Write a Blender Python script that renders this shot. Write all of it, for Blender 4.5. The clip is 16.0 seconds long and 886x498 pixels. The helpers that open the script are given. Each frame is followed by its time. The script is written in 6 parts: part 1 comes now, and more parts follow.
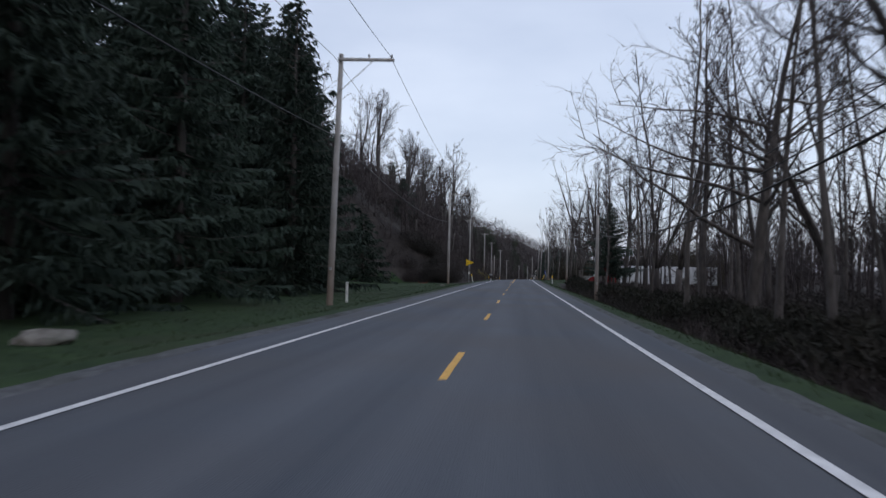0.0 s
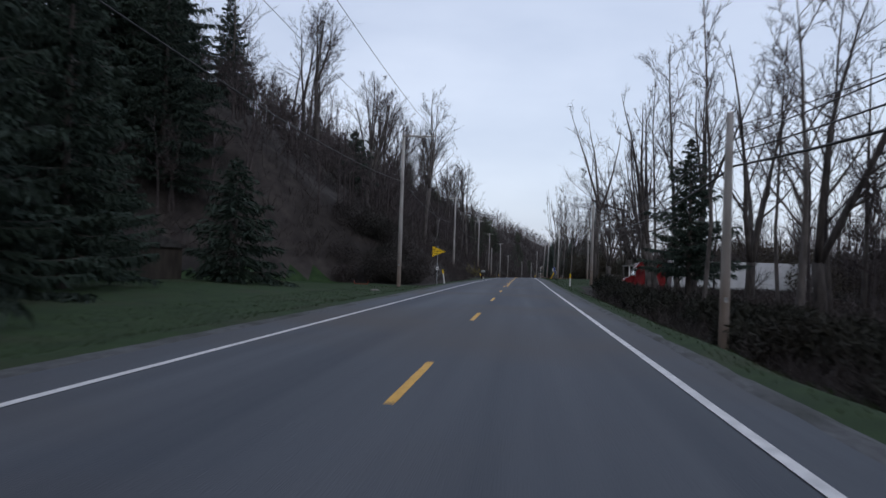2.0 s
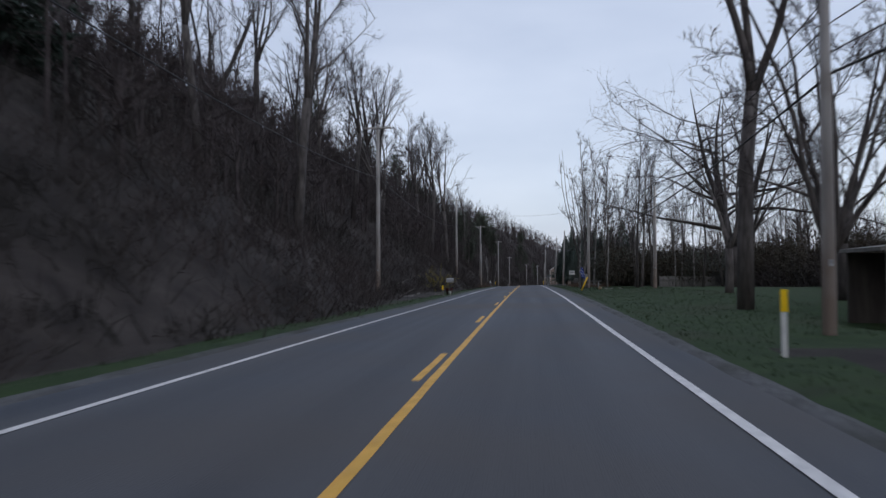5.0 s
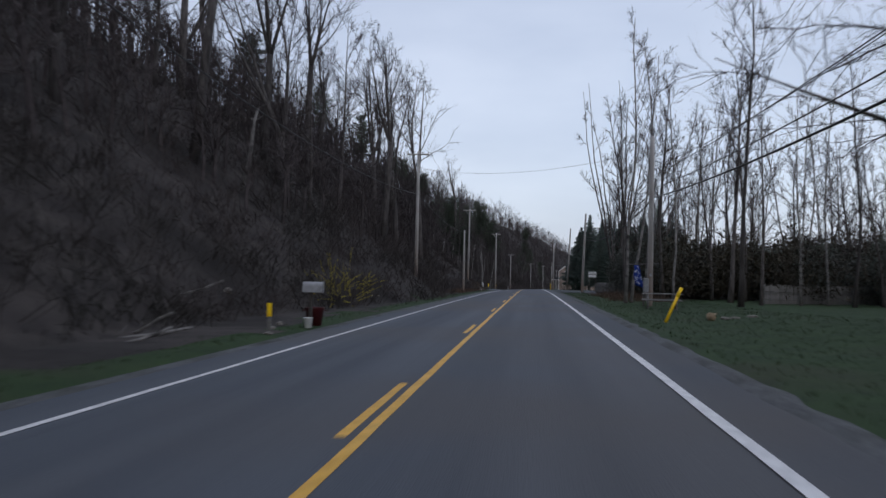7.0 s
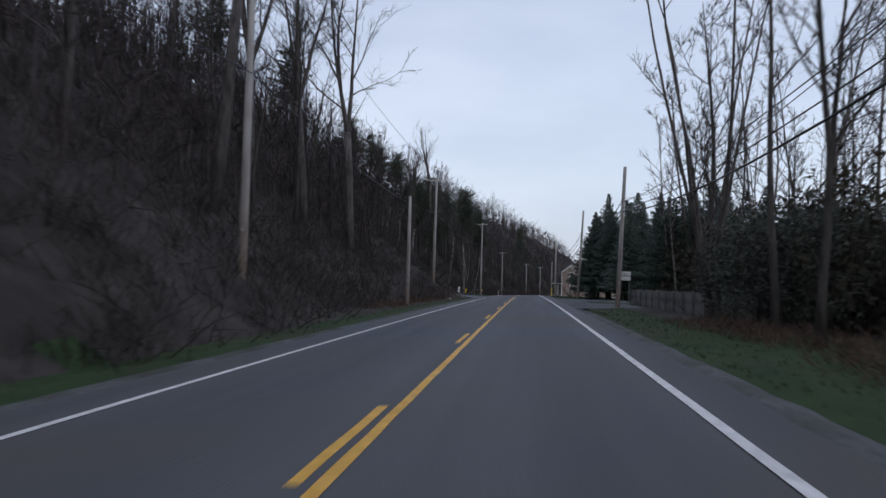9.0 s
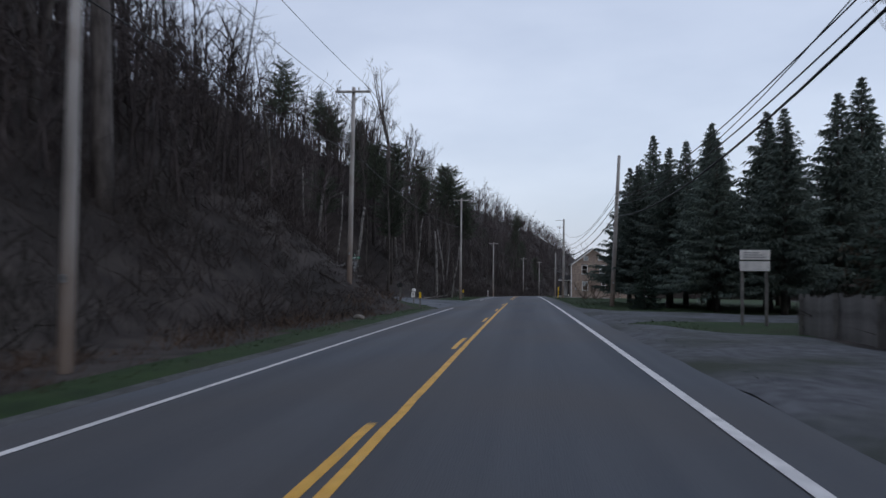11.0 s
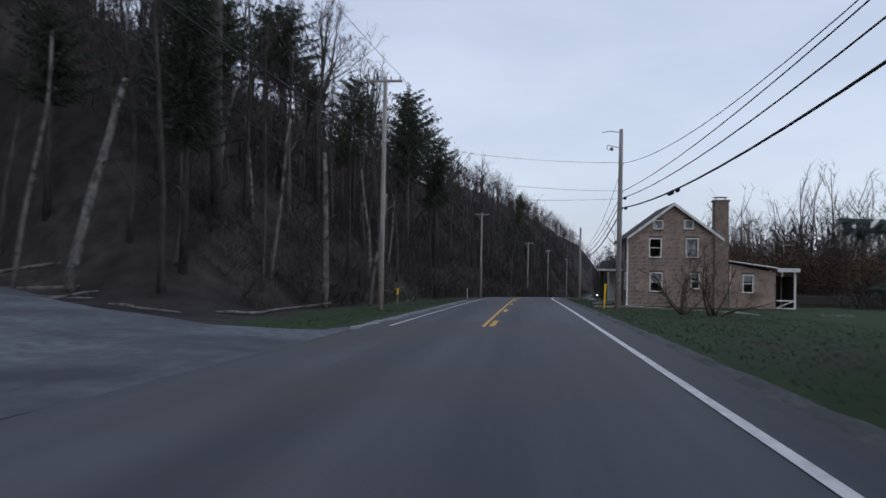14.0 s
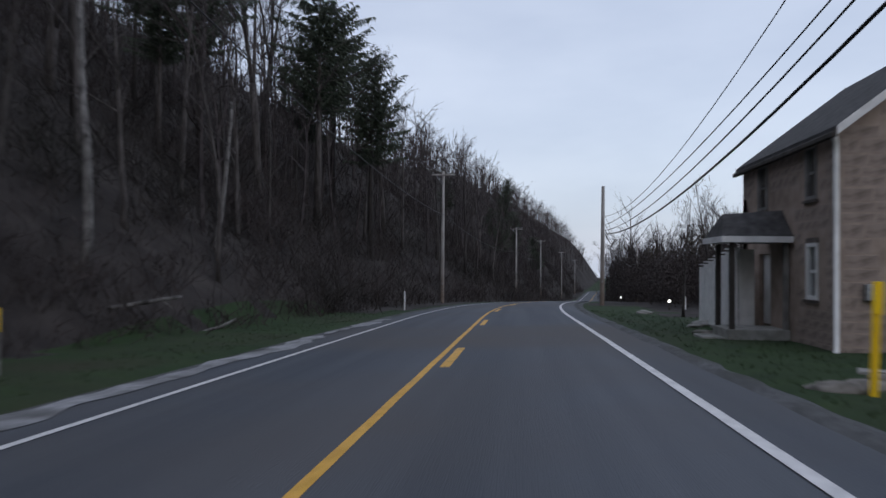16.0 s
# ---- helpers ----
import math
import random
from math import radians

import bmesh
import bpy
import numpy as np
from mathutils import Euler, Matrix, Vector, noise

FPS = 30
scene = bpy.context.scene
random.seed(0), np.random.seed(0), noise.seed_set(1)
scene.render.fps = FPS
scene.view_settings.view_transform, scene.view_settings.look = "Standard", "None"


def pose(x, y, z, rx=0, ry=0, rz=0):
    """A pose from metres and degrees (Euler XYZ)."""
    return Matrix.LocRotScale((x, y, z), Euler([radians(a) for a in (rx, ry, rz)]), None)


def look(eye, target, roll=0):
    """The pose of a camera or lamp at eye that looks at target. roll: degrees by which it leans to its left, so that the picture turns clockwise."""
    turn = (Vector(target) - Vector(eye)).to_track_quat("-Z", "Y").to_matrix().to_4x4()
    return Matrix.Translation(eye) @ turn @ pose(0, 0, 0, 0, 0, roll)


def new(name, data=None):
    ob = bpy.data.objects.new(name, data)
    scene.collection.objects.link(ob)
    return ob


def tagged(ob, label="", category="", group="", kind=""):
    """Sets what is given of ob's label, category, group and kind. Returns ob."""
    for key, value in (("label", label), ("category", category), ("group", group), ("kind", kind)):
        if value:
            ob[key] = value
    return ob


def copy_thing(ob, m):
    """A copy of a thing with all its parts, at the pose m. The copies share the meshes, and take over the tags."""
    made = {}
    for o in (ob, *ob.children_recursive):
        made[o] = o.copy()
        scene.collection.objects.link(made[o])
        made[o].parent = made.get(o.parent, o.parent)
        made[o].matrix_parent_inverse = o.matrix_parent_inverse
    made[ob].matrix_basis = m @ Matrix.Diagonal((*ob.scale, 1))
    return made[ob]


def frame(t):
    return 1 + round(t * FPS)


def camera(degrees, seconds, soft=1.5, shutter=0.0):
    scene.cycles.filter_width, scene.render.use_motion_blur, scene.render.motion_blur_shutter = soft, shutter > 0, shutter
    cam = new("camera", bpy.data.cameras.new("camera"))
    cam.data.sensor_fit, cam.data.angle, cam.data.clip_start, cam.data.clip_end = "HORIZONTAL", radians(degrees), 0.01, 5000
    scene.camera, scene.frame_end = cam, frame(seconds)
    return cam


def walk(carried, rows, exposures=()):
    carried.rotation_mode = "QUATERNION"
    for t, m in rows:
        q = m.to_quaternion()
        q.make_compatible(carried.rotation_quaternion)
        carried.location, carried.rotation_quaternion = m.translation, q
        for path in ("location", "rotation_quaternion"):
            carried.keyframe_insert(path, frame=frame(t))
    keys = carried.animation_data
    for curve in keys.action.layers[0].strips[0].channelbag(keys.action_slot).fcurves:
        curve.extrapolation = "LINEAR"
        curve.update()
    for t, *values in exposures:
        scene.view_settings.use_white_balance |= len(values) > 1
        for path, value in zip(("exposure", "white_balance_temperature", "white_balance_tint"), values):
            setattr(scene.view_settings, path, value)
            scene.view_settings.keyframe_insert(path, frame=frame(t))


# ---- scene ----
cam = camera(62.34, 16.0, soft=1.5, shutter=0.35)
# seconds, x, y, z, yaw, pitch, roll of the windscreen camera
PATH = [
    (0.0, -0.373, -0.184, 1.418, 5.931, 1.719, -1.282),
    (0.5, -0.303, 9.377, 1.416, 5.922, 1.836, -1.290),
    (1.0, -0.211, 18.964, 1.412, 6.007, 1.624, -1.447),
    (1.5, -0.132, 28.616, 1.402, 6.162, 1.325, -1.770),
    (2.0, -0.050, 38.366, 1.394, 6.209, 1.382, -1.934),
    (2.5, 0.018, 48.212, 1.399, 6.375, 1.720, -1.174),
    (3.0, 0.048, 58.086, 1.406, 6.471, 1.748, -0.217),
    (3.5, 0.021, 67.899, 1.405, 6.514, 1.683, 0.104),
    (4.0, -0.027, 77.654, 1.403, 6.633, 1.839, 0.248),
    (4.5, -0.015, 87.457, 1.404, 6.643, 1.920, 0.310),
    (5.0, 0.037, 97.297, 1.409, 6.600, 1.943, 0.271),
    (5.5, 0.109, 107.154, 1.422, 6.557, 1.925, 0.114),
    (6.0, 0.180, 117.006, 1.439, 6.569, 1.884, -0.179),
    (6.5, 0.231, 126.822, 1.444, 6.690, 1.836, -0.625),
    (7.0, 0.242, 136.568, 1.423, 6.974, 1.799, -1.243),
    (7.5, 0.220, 146.296, 1.385, 7.162, 1.977, -1.536),
    (8.0, 0.186, 155.951, 1.338, 7.015, 2.088, -1.343),
    (8.5, 0.165, 165.541, 1.284, 6.809, 2.245, -1.337),
    (9.0, 0.156, 175.056, 1.219, 6.630, 1.983, -1.611),
    (9.5, 0.144, 184.480, 1.153, 6.494, 1.892, -1.554),
    (10.0, 0.129, 193.822, 1.082, 6.409, 1.895, -1.298),
    (10.5, 0.108, 203.091, 1.005, 6.379, 1.917, -0.971),
    (11.0, 0.080, 212.294, 0.918, 6.410, 1.879, -0.704),
    (11.5, 0.044, 221.434, 0.817, 6.510, 1.706, -0.627),
    (12.0, -0.002, 230.513, 0.690, 6.682, 1.321, -0.870),
    (12.5, -0.033, 239.655, 0.545, 6.758, 1.380, -0.918),
    (13.0, -0.078, 248.847, 0.380, 6.884, 1.415, -0.976),
    (13.5, -0.041, 258.018, 0.226, 6.944, 1.325, -1.052),
    (14.0, -0.014, 267.187, 0.066, 6.779, 1.377, -1.159),
    (14.5, 0.054, 276.319, -0.099, 6.662, 1.260, -1.110),
    (15.0, 0.059, 285.318, -0.276, 6.570, 1.206, -1.009),
    (15.5, 0.043, 294.044, -0.450, 6.292, 1.329, -0.656),
    (16.0, 0.028, 302.774, -0.628, 5.954, 1.253, -0.503),
]
walk(cam, [(t, pose(x, y, z, 90 + p, r, w)) for t, x, y, z, w, p, r in PATH], exposures=[(0.0, 0.15), (2.5, 0.12), (4.5, 0.05), (8.0, 0.06), (9.0, 0.09), (11.5, 0.02), (16.0, 0.03)])

# ---------------------------------------------------------------- light
world = bpy.data.worlds.new("dusk_sky")
scene.world = world
world.use_nodes = True
wn, wl = world.node_tree.nodes, world.node_tree.links
wn.clear()
w_out = wn.new("ShaderNodeOutputWorld")
w_add = wn.new("ShaderNodeAddShader")
w_bg1 = wn.new("ShaderNodeBackground")
w_bg2 = wn.new("ShaderNodeBackground")
w_sky = wn.new("ShaderNodeTexSky")
w_sky.sky_type = "NISHITA"
w_sky.sun_disc = False
w_sky.sun_elevation = radians(9)
w_sky.sun_rotation = radians(200)
w_bg1.inputs["Strength"].default_value = 0.025
# cloud deck: soft, pale, slightly uneven
w_tc = wn.new("ShaderNodeTexCoord")
w_map = wn.new("ShaderNodeMapping")
w_map.inputs["Scale"].default_value = (1.2, 1.2, 3.5)
w_noise = wn.new("ShaderNodeTexNoise")
w_noise.inputs["Scale"].default_value = 1.6
w_noise.inputs["Detail"].default_value = 5
w_ramp = wn.new("ShaderNodeValToRGB")
w_ramp.color_ramp.elements[0].position = 0.3
w_ramp.color_ramp.elements[0].color = (0.415, 0.474, 0.628, 1)
w_ramp.color_ramp.elements[1].position = 0.72
w_ramp.color_ramp.elements[1].color = (0.61, 0.668, 0.815, 1)
w_bg2.inputs["Strength"].default_value = 1.0
wl.new(w_tc.outputs["Generated"], w_map.inputs["Vector"])
wl.new(w_map.outputs["Vector"], w_noise.inputs["Vector"])
wl.new(w_noise.outputs["Fac"], w_ramp.inputs["Fac"])
wl.new(w_ramp.outputs["Color"], w_bg2.inputs["Color"])
wl.new(w_sky.outputs["Color"], w_bg1.inputs["Color"])
wl.new(w_bg1.outputs[0], w_add.inputs[0])
wl.new(w_bg2.outputs[0], w_add.inputs[1])
wl.new(w_add.outputs[0], w_out.inputs["Surface"])
sun_data = bpy.data.lights.new("sun", "SUN")
sun_data.energy, sun_data.angle, sun_data.color = 0.3, radians(25), (1.0, 0.93, 0.86)
sun = new("sun", sun_data)
sun.matrix_world = look((60, -40, 60), (0, 60, 0))
scene.view_settings.exposure = 0.0

# ---------------------------------------------------------------- materials


def material(name, low, high, scale=4.0, rough=0.85, bump=0.3, bump_scale=None, metal=0.0, spec=0.3, stain=None, stretch=(1, 1, 1), vary=0.0, lo=0.3, hi=0.7):
    """Two-scale noise colour, fine bump. vary: brightness spread from piece to piece."""
    m = bpy.data.materials.new(name)
    m.use_nodes = True
    n, l = m.node_tree.nodes, m.node_tree.links
    b = n["Principled BSDF"]
    b.inputs["Roughness"].default_value = rough
    b.inputs["Metallic"].default_value = metal
    b.inputs["Specular IOR Level"].default_value = spec
    tc = n.new("ShaderNodeTexCoord")
    mp = n.new("ShaderNodeMapping")
    mp.inputs["Scale"].default_value = stretch
    l.new(tc.outputs["Object"], mp.inputs["Vector"])
    a = n.new("ShaderNodeTexNoise")
    a.inputs["Scale"].default_value = scale
    a.inputs["Detail"].default_value = 6
    l.new(mp.outputs["Vector"], a.inputs["Vector"])
    r = n.new("ShaderNodeValToRGB")
    r.color_ramp.elements[0].position, r.color_ramp.elements[1].position = lo, hi
    r.color_ramp.elements[0].color, r.color_ramp.elements[1].color = (*low, 1), (*high, 1)
    l.new(a.outputs["Fac"], r.inputs["Fac"])
    colour = r.outputs["Color"]
    if stain:
        s = n.new("ShaderNodeTexNoise")
        s.inputs["Scale"].default_value = stain[1]
        s.inputs["Detail"].default_value = 4
        l.new(tc.outputs["Object"], s.inputs["Vector"])
        sr = n.new("ShaderNodeValToRGB")
        sr.color_ramp.elements[0].position, sr.color_ramp.elements[1].position = stain[2], stain[3]
        l.new(s.outputs["Fac"], sr.inputs["Fac"])
        mx = n.new("ShaderNodeMix")
        mx.data_type = "RGBA"
        mx.inputs["B"].default_value = (*stain[0], 1)
        l.new(sr.outputs["Color"], mx.inputs["Factor"])
        l.new(colour, mx.inputs["A"])
        colour = mx.outputs["Result"]
    if vary:
        o = n.new("ShaderNodeObjectInfo")
        mr = n.new("ShaderNodeMapRange")
        mr.inputs["To Min"].default_value, mr.inputs["To Max"].default_value = 1 - vary, 1 + vary
        l.new(o.outputs["Random"], mr.inputs["Value"])
        hs = n.new("ShaderNodeHueSaturation")
        l.new(mr.outputs["Result"], hs.inputs["Value"])
        l.new(colour, hs.inputs["Color"])
        colour = hs.outputs["Color"]
    l.new(colour, b.inputs["Base Color"])
    if bump:
        f = n.new("ShaderNodeTexNoise")
        f.inputs["Scale"].default_value = bump_scale or scale * 8
        f.inputs["Detail"].default_value = 4
        l.new(mp.outputs["Vector"], f.inputs["Vector"])
        bp = n.new("ShaderNodeBump")
        bp.inputs["Strength"].default_value = bump
        bp.inputs["Distance"].default_value = 0.02
        l.new(f.outputs["Fac"], bp.inputs["Height"])
        l.new(bp.outputs["Normal"], b.inputs["Normal"])
    return m


M_ASPHALT = material("asphalt", (0.047, 0.055, 0.070), (0.090, 0.098, 0.114), 0.6, 0.8, 0.35, 60, spec=0.35, stain=((0.076, 0.070, 0.069), 0.12, 0.42, 0.72), stretch=(1.5, 0.035, 1), lo=0.34, hi=0.66)
M_GRAVEL = material("gravel", (0.05, 0.052, 0.056), (0.14, 0.142, 0.148), 9.0, 0.95, 0.8, 40, stain=((0.04, 0.042, 0.034), 0.6, 0.45, 0.75))
M_SPILL = material("pale_spilled_gravel", (0.20, 0.20, 0.21), (0.36, 0.36, 0.37), 6.0, 0.95, 0.6, 40, stain=((0.09, 0.09, 0.09), 0.9, 0.45, 0.7))
M_SIDE = material("side_road_gravel", (0.082, 0.091, 0.107), (0.165, 0.178, 0.198), 3.0, 0.95, 0.6, 40, stain=((0.06, 0.066, 0.078), 0.25, 0.45, 0.7))
M_DRIVE = material("driveway_gravel", (0.05, 0.054, 0.062), (0.125, 0.13, 0.145), 3.0, 0.95, 0.6, 40, stain=((0.035, 0.042, 0.03), 0.3, 0.45, 0.7))
M_WHITE = material("white_road_paint", (0.50, 0.49, 0.49), (0.80, 0.78, 0.77), 6.0, 0.6, 0.2, 80, stain=((0.25, 0.25, 0.26), 2.5, 0.62, 0.85))
M_YELLOW = material("yellow_road_paint", (0.52, 0.27, 0.03), (0.78, 0.44, 0.08), 6.0, 0.6, 0.2, 80, stain=((0.22, 0.16, 0.09), 3.0, 0.6, 0.85))
M_GROUND = material("grass_ground", (0.012, 0.029, 0.008), (0.026, 0.052, 0.014), 1.3, 0.95, 0.9, 30, stain=((0.034, 0.034, 0.018), 0.22, 0.52, 0.8))
M_LITTER = material("leaf_litter", (0.024, 0.020, 0.019), (0.062, 0.052, 0.047), 0.9, 1.0, 1.0, 12, stain=((0.012, 0.010, 0.009), 0.15, 0.45, 0.7))
M_GRASS = material("grass_blades", (0.014, 0.027, 0.008), (0.034, 0.054, 0.016), 0.7, 0.8, 0.0, stain=((0.06, 0.052, 0.026), 0.5, 0.55, 0.8))
M_BARK = material("grey_bark", (0.036, 0.031, 0.030), (0.112, 0.100, 0.094), 5.0, 0.95, 0.9, 18, stretch=(1, 1, 0.25), vary=0.35)
M_BARK_PALE = material("pale_bark", (0.075, 0.07, 0.066), (0.25, 0.235, 0.225), 4.0, 0.9, 0.6, 20, stain=((0.03, 0.028, 0.026), 2.2, 0.5, 0.68), stretch=(1, 1, 0.5))
M_TWIG = material("twigs", (0.034, 0.028, 0.029), (0.080, 0.067, 0.066), 2.0, 0.95, 0.0, vary=0.25)
M_BRUSH = material("brush_stems", (0.032, 0.026, 0.026), (0.078, 0.064, 0.061), 0.8, 0.95, 0.0, stain=((0.024, 0.024, 0.020), 0.12, 0.45, 0.7))
M_NEEDLE = material("spruce_needles", (0.013, 0.024, 0.018), (0.036, 0.054, 0.040), 1.5, 0.8, 0.0, vary=0.25)
M_PINE = material("pine_needles", (0.030, 0.040, 0.028), (0.068, 0.084, 0.056), 1.0, 0.8, 0.0, vary=0.2)
# Spruce needles again, lightened: lens veil over the stand put into the colour.
M_NEEDLE_LIFTED = material("veil_lifted_needles", (0.046, 0.064, 0.056), (0.100, 0.128, 0.110), 1.5, 0.8, 0.0, vary=0.2)
M_WEED = material("dead_weeds", (0.055, 0.036, 0.027), (0.125, 0.085, 0.062), 0.8, 0.95, 0.0)
M_POLE = material("weathered_pole_wood", (0.23, 0.215, 0.205), (0.46, 0.44, 0.425), 3.0, 0.85, 0.5, 25, stain=((0.20, 0.15, 0.115), 0.6, 0.55, 0.78), stretch=(1, 1, 0.12), vary=0.12)
def brown_butt(m, colour):
    """Poles keep their brown preservative near the ground and weather to grey above."""
    n, l = m.node_tree.nodes, m.node_tree.links
    b = n["Principled BSDF"]
    grey = b.inputs["Base Color"].links[0].from_socket
    tc, sep, mr, nz, add, mx = (n.new(k) for k in ("ShaderNodeTexCoord", "ShaderNodeSeparateXYZ", "ShaderNodeMapRange", "ShaderNodeTexNoise", "ShaderNodeMath", "ShaderNodeMix"))
    nz.inputs["Scale"].default_value = 0.9
    l.new(tc.outputs["Object"], sep.inputs["Vector"])
    l.new(tc.outputs["Object"], nz.inputs["Vector"])
    add.operation = "MULTIPLY_ADD"
    add.inputs[1].default_value = 3.0
    l.new(nz.outputs["Fac"], add.inputs[0])
    l.new(sep.outputs["Z"], add.inputs[2])
    mr.inputs["From Min"].default_value, mr.inputs["From Max"].default_value = 2.0, 5.5
    mr.inputs["To Min"].default_value, mr.inputs["To Max"].default_value = 0.8, 0.0
    l.new(add.outputs[0], mr.inputs["Value"])
    mx.data_type = "RGBA"
    mx.inputs["B"].default_value = (*colour, 1)
    l.new(mr.outputs["Result"], mx.inputs["Factor"])
    l.new(grey, mx.inputs["A"])
    l.new(mx.outputs["Result"], b.inputs["Base Color"])


brown_butt(M_POLE, (0.15, 0.10, 0.07))
M_WIRE = material("cable_black", (0.012, 0.012, 0.013), (0.03, 0.03, 0.032), 2.0, 0.6, 0.0)
M_STEEL = material("galvanised_steel", (0.22, 0.23, 0.24), (0.42, 0.43, 0.44), 8.0, 0.5, 0.1, metal=0.7)
M_CERAMIC = material("grey_ceramic", (0.16, 0.16, 0.17), (0.30, 0.30, 0.31), 8.0, 0.35, 0.0)

# ---------------------------------------------------------------- mesh helpers


def mesh_object(name, bm, mat, smooth=False):
    me = bpy.data.meshes.new(name)
    bm.to_mesh(me)
    bm.free()
    if smooth:
        for p in me.polygons:
            p.use_smooth = True
    if mat:
        me.materials.append(mat)
    return new(name, me)


def part(name, bm, mat, parent, label="", smooth=False):
    ob = mesh_object(name, bm, mat, smooth)
    ob.parent = parent
    if label:
        tagged(ob, label)
    return ob


def raw(name, verts, faces, mat, parent=None, smooth=False, label=""):
    me = bpy.data.meshes.new(name)
    me.from_pydata(verts, [], faces)
    me.update()
    if smooth:
        me.polygons.foreach_set("use_smooth", [True] * len(me.polygons))
    if mat:
        me.materials.append(mat)
    ob = new(name, me)
    if parent:
        ob.parent = parent
    if label:
        tagged(ob, label)
    return ob


def thing(name, x, y, z, label, category, group="", rz=0.0, kind=""):
    e = new(name)
    e.empty_display_size = 0.2
    e.matrix_world = pose(x, y, z, 0, 0, rz)
    return tagged(e, label, category, group, kind)


def box(bm, x0, y0, z0, x1, y1, z1, bevel=0.0):
    vs = bmesh.ops.create_cube(bm, size=1.0)["verts"]
    for v in vs:
        v.co = Vector(((x0 + x1) / 2 + v.co.x * (x1 - x0), (y0 + y1) / 2 + v.co.y * (y1 - y0), (z0 + z1) / 2 + v.co.z * (z1 - z0)))
    if bevel:
        es = list({e for v in vs for e in v.link_edges})
        bmesh.ops.bevel(bm, geom=es, offset=bevel, segments=1, affect="EDGES")
    return bm


def boxed(*a, bevel=0.0):
    return box(bmesh.new(), *a, bevel=bevel)


def tube_into(verts, faces, pts, radii, sides=6, cap=True):
    """Append a tube along pts to plain vertex and face lists."""
    base = len(verts)
    n = len(pts)
    prev = None
    for i in range(n):
        p = pts[i]
        d = (pts[min(i + 1, n - 1)] - pts[max(i - 1, 0)])
        if d.length < 1e-6:
            d = Vector((0, 0, 1))
        d.normalize()
        if prev is None:
            a = Vector((1, 0, 0)) if abs(d.x) < 0.8 else Vector((0, 1, 0))
            u = d.cross(a).normalized()
        else:
            u = (prev - d * prev.dot(d))
            u = u.normalized() if u.length > 1e-6 else d.orthogonal().normalized()
        prev = u
        w = d.cross(u)
        r = radii[i]
        for k in range(sides):
            an = 2 * math.pi * k / sides
            q = p + (u * math.cos(an) + w * math.sin(an)) * r
            verts.append((q.x, q.y, q.z))
    for i in range(n - 1):
        for k in range(sides):
            a, b = base + i * sides + k, base + i * sides + (k + 1) % sides
            faces.append((a, b, b + sides, a + sides))
    if cap:
        faces.append(tuple(base + k for k in range(sides))[::-1])
        faces.append(tuple(base + (n - 1) * sides + k for k in range(sides)))


def ribbon_into(verts, faces, pts, radii, r):
    """A twig as a narrow twisted blade, down to a point."""
    base = len(verts)
    d = pts[-1] - pts[0]
    w = d.cross(Vector((r.gauss(0, 1), r.gauss(0, 1), r.gauss(0, 1))))
    w = w.normalized() if w.length > 1e-6 else Vector((1, 0, 0))
    for p, q in zip(pts[:-1], radii):
        verts.append((p.x - w.x * q, p.y - w.y * q, p.z - w.z * q))
        verts.append((p.x + w.x * q, p.y + w.y * q, p.z + w.z * q))
    verts.append((pts[-1].x, pts[-1].y, pts[-1].z))
    n = len(pts) - 1
    for i in range(n - 1):
        a = base + 2 * i
        faces.append((a, a + 1, a + 3, a + 2))
    a = base + 2 * (n - 1)
    faces.append((a, a + 1, a + 2))


def tubes(name, runs, mat, parent=None, smooth=True, label=""):
    v, f = [], []
    for pts, radii, sides in runs:
        tube_into(v, f, [Vector(p) for p in pts], radii, sides)
    return raw(name, v, f, mat, parent, smooth, label)


def lathe(bm, profile, sides=16, x=0.0, y=0.0):
    """Turned solid from (radius, z) pairs."""
    rings = []
    for r, z in profile:
        rings.append([bm.verts.new((x + r * math.cos(2 * math.pi * k / sides), y + r * math.sin(2 * math.pi * k / sides), z)) for k in range(sides)])
    for a, b in zip(rings, rings[1:]):
        for k in range(sides):
            bm.faces.new((a[k], a[(k + 1) % sides], b[(k + 1) % sides], b[k]))
    bm.faces.new(rings[0][::-1])
    bm.faces.new(rings[-1])
    return bm


# ---------------------------------------------------------------- lie of the land
XC = -1.33                      # middle of the carriageway
EDGE_L, EDGE_R = -4.70, 2.09    # white edge lines


def smooth_step(a, b, v):
    k = min(1.0, max(0.0, (v - a) / (b - a)))
    return k * k * (3 - 2 * k)


def road_z(y):
    a, b, c, e = min(max(y - 110, 0), 230), min(max(y - 340, 0), 45), min(max(y - 385, 0), 60), max(y - 445, 0)
    return -a * a / 18000 - 0.025556 * b - 0.0194 * b * b / 90 - 0.045 * c - 0.03 * c * c / 120 - 0.075 * (min(e, 80) - min(e, 80) ** 2 / 160)


def road_x(y):
    """Sideways drift of the road: straight, then a bend to the right."""
    a, b = min(max(y - 333, 0), 32), max(y - 365, 0)
    return a * a / 500 + 0.128 * b


def bank(y):
    return -0.010 + 0.044 * smooth_step(95, 150, y) - 0.01 * smooth_step(320, 370, y)


def deck(u, y):
    """Carriageway height at offset u from the straight line."""
    return road_z(y) + bank(y) * (u - XC) - 0.009 * abs(u - XC)


def toe(y):
    """How far to the left the hill starts."""
    return 9.0 + 14.0 * (1 - smooth_step(90, 108, y)) + 1.5 * math.sin(y * 0.09) + 2.2 * smooth_step(288, 300, y) * (1 - smooth_step(335, 365, y)) + 1.5 * smooth_step(440, 480, y)


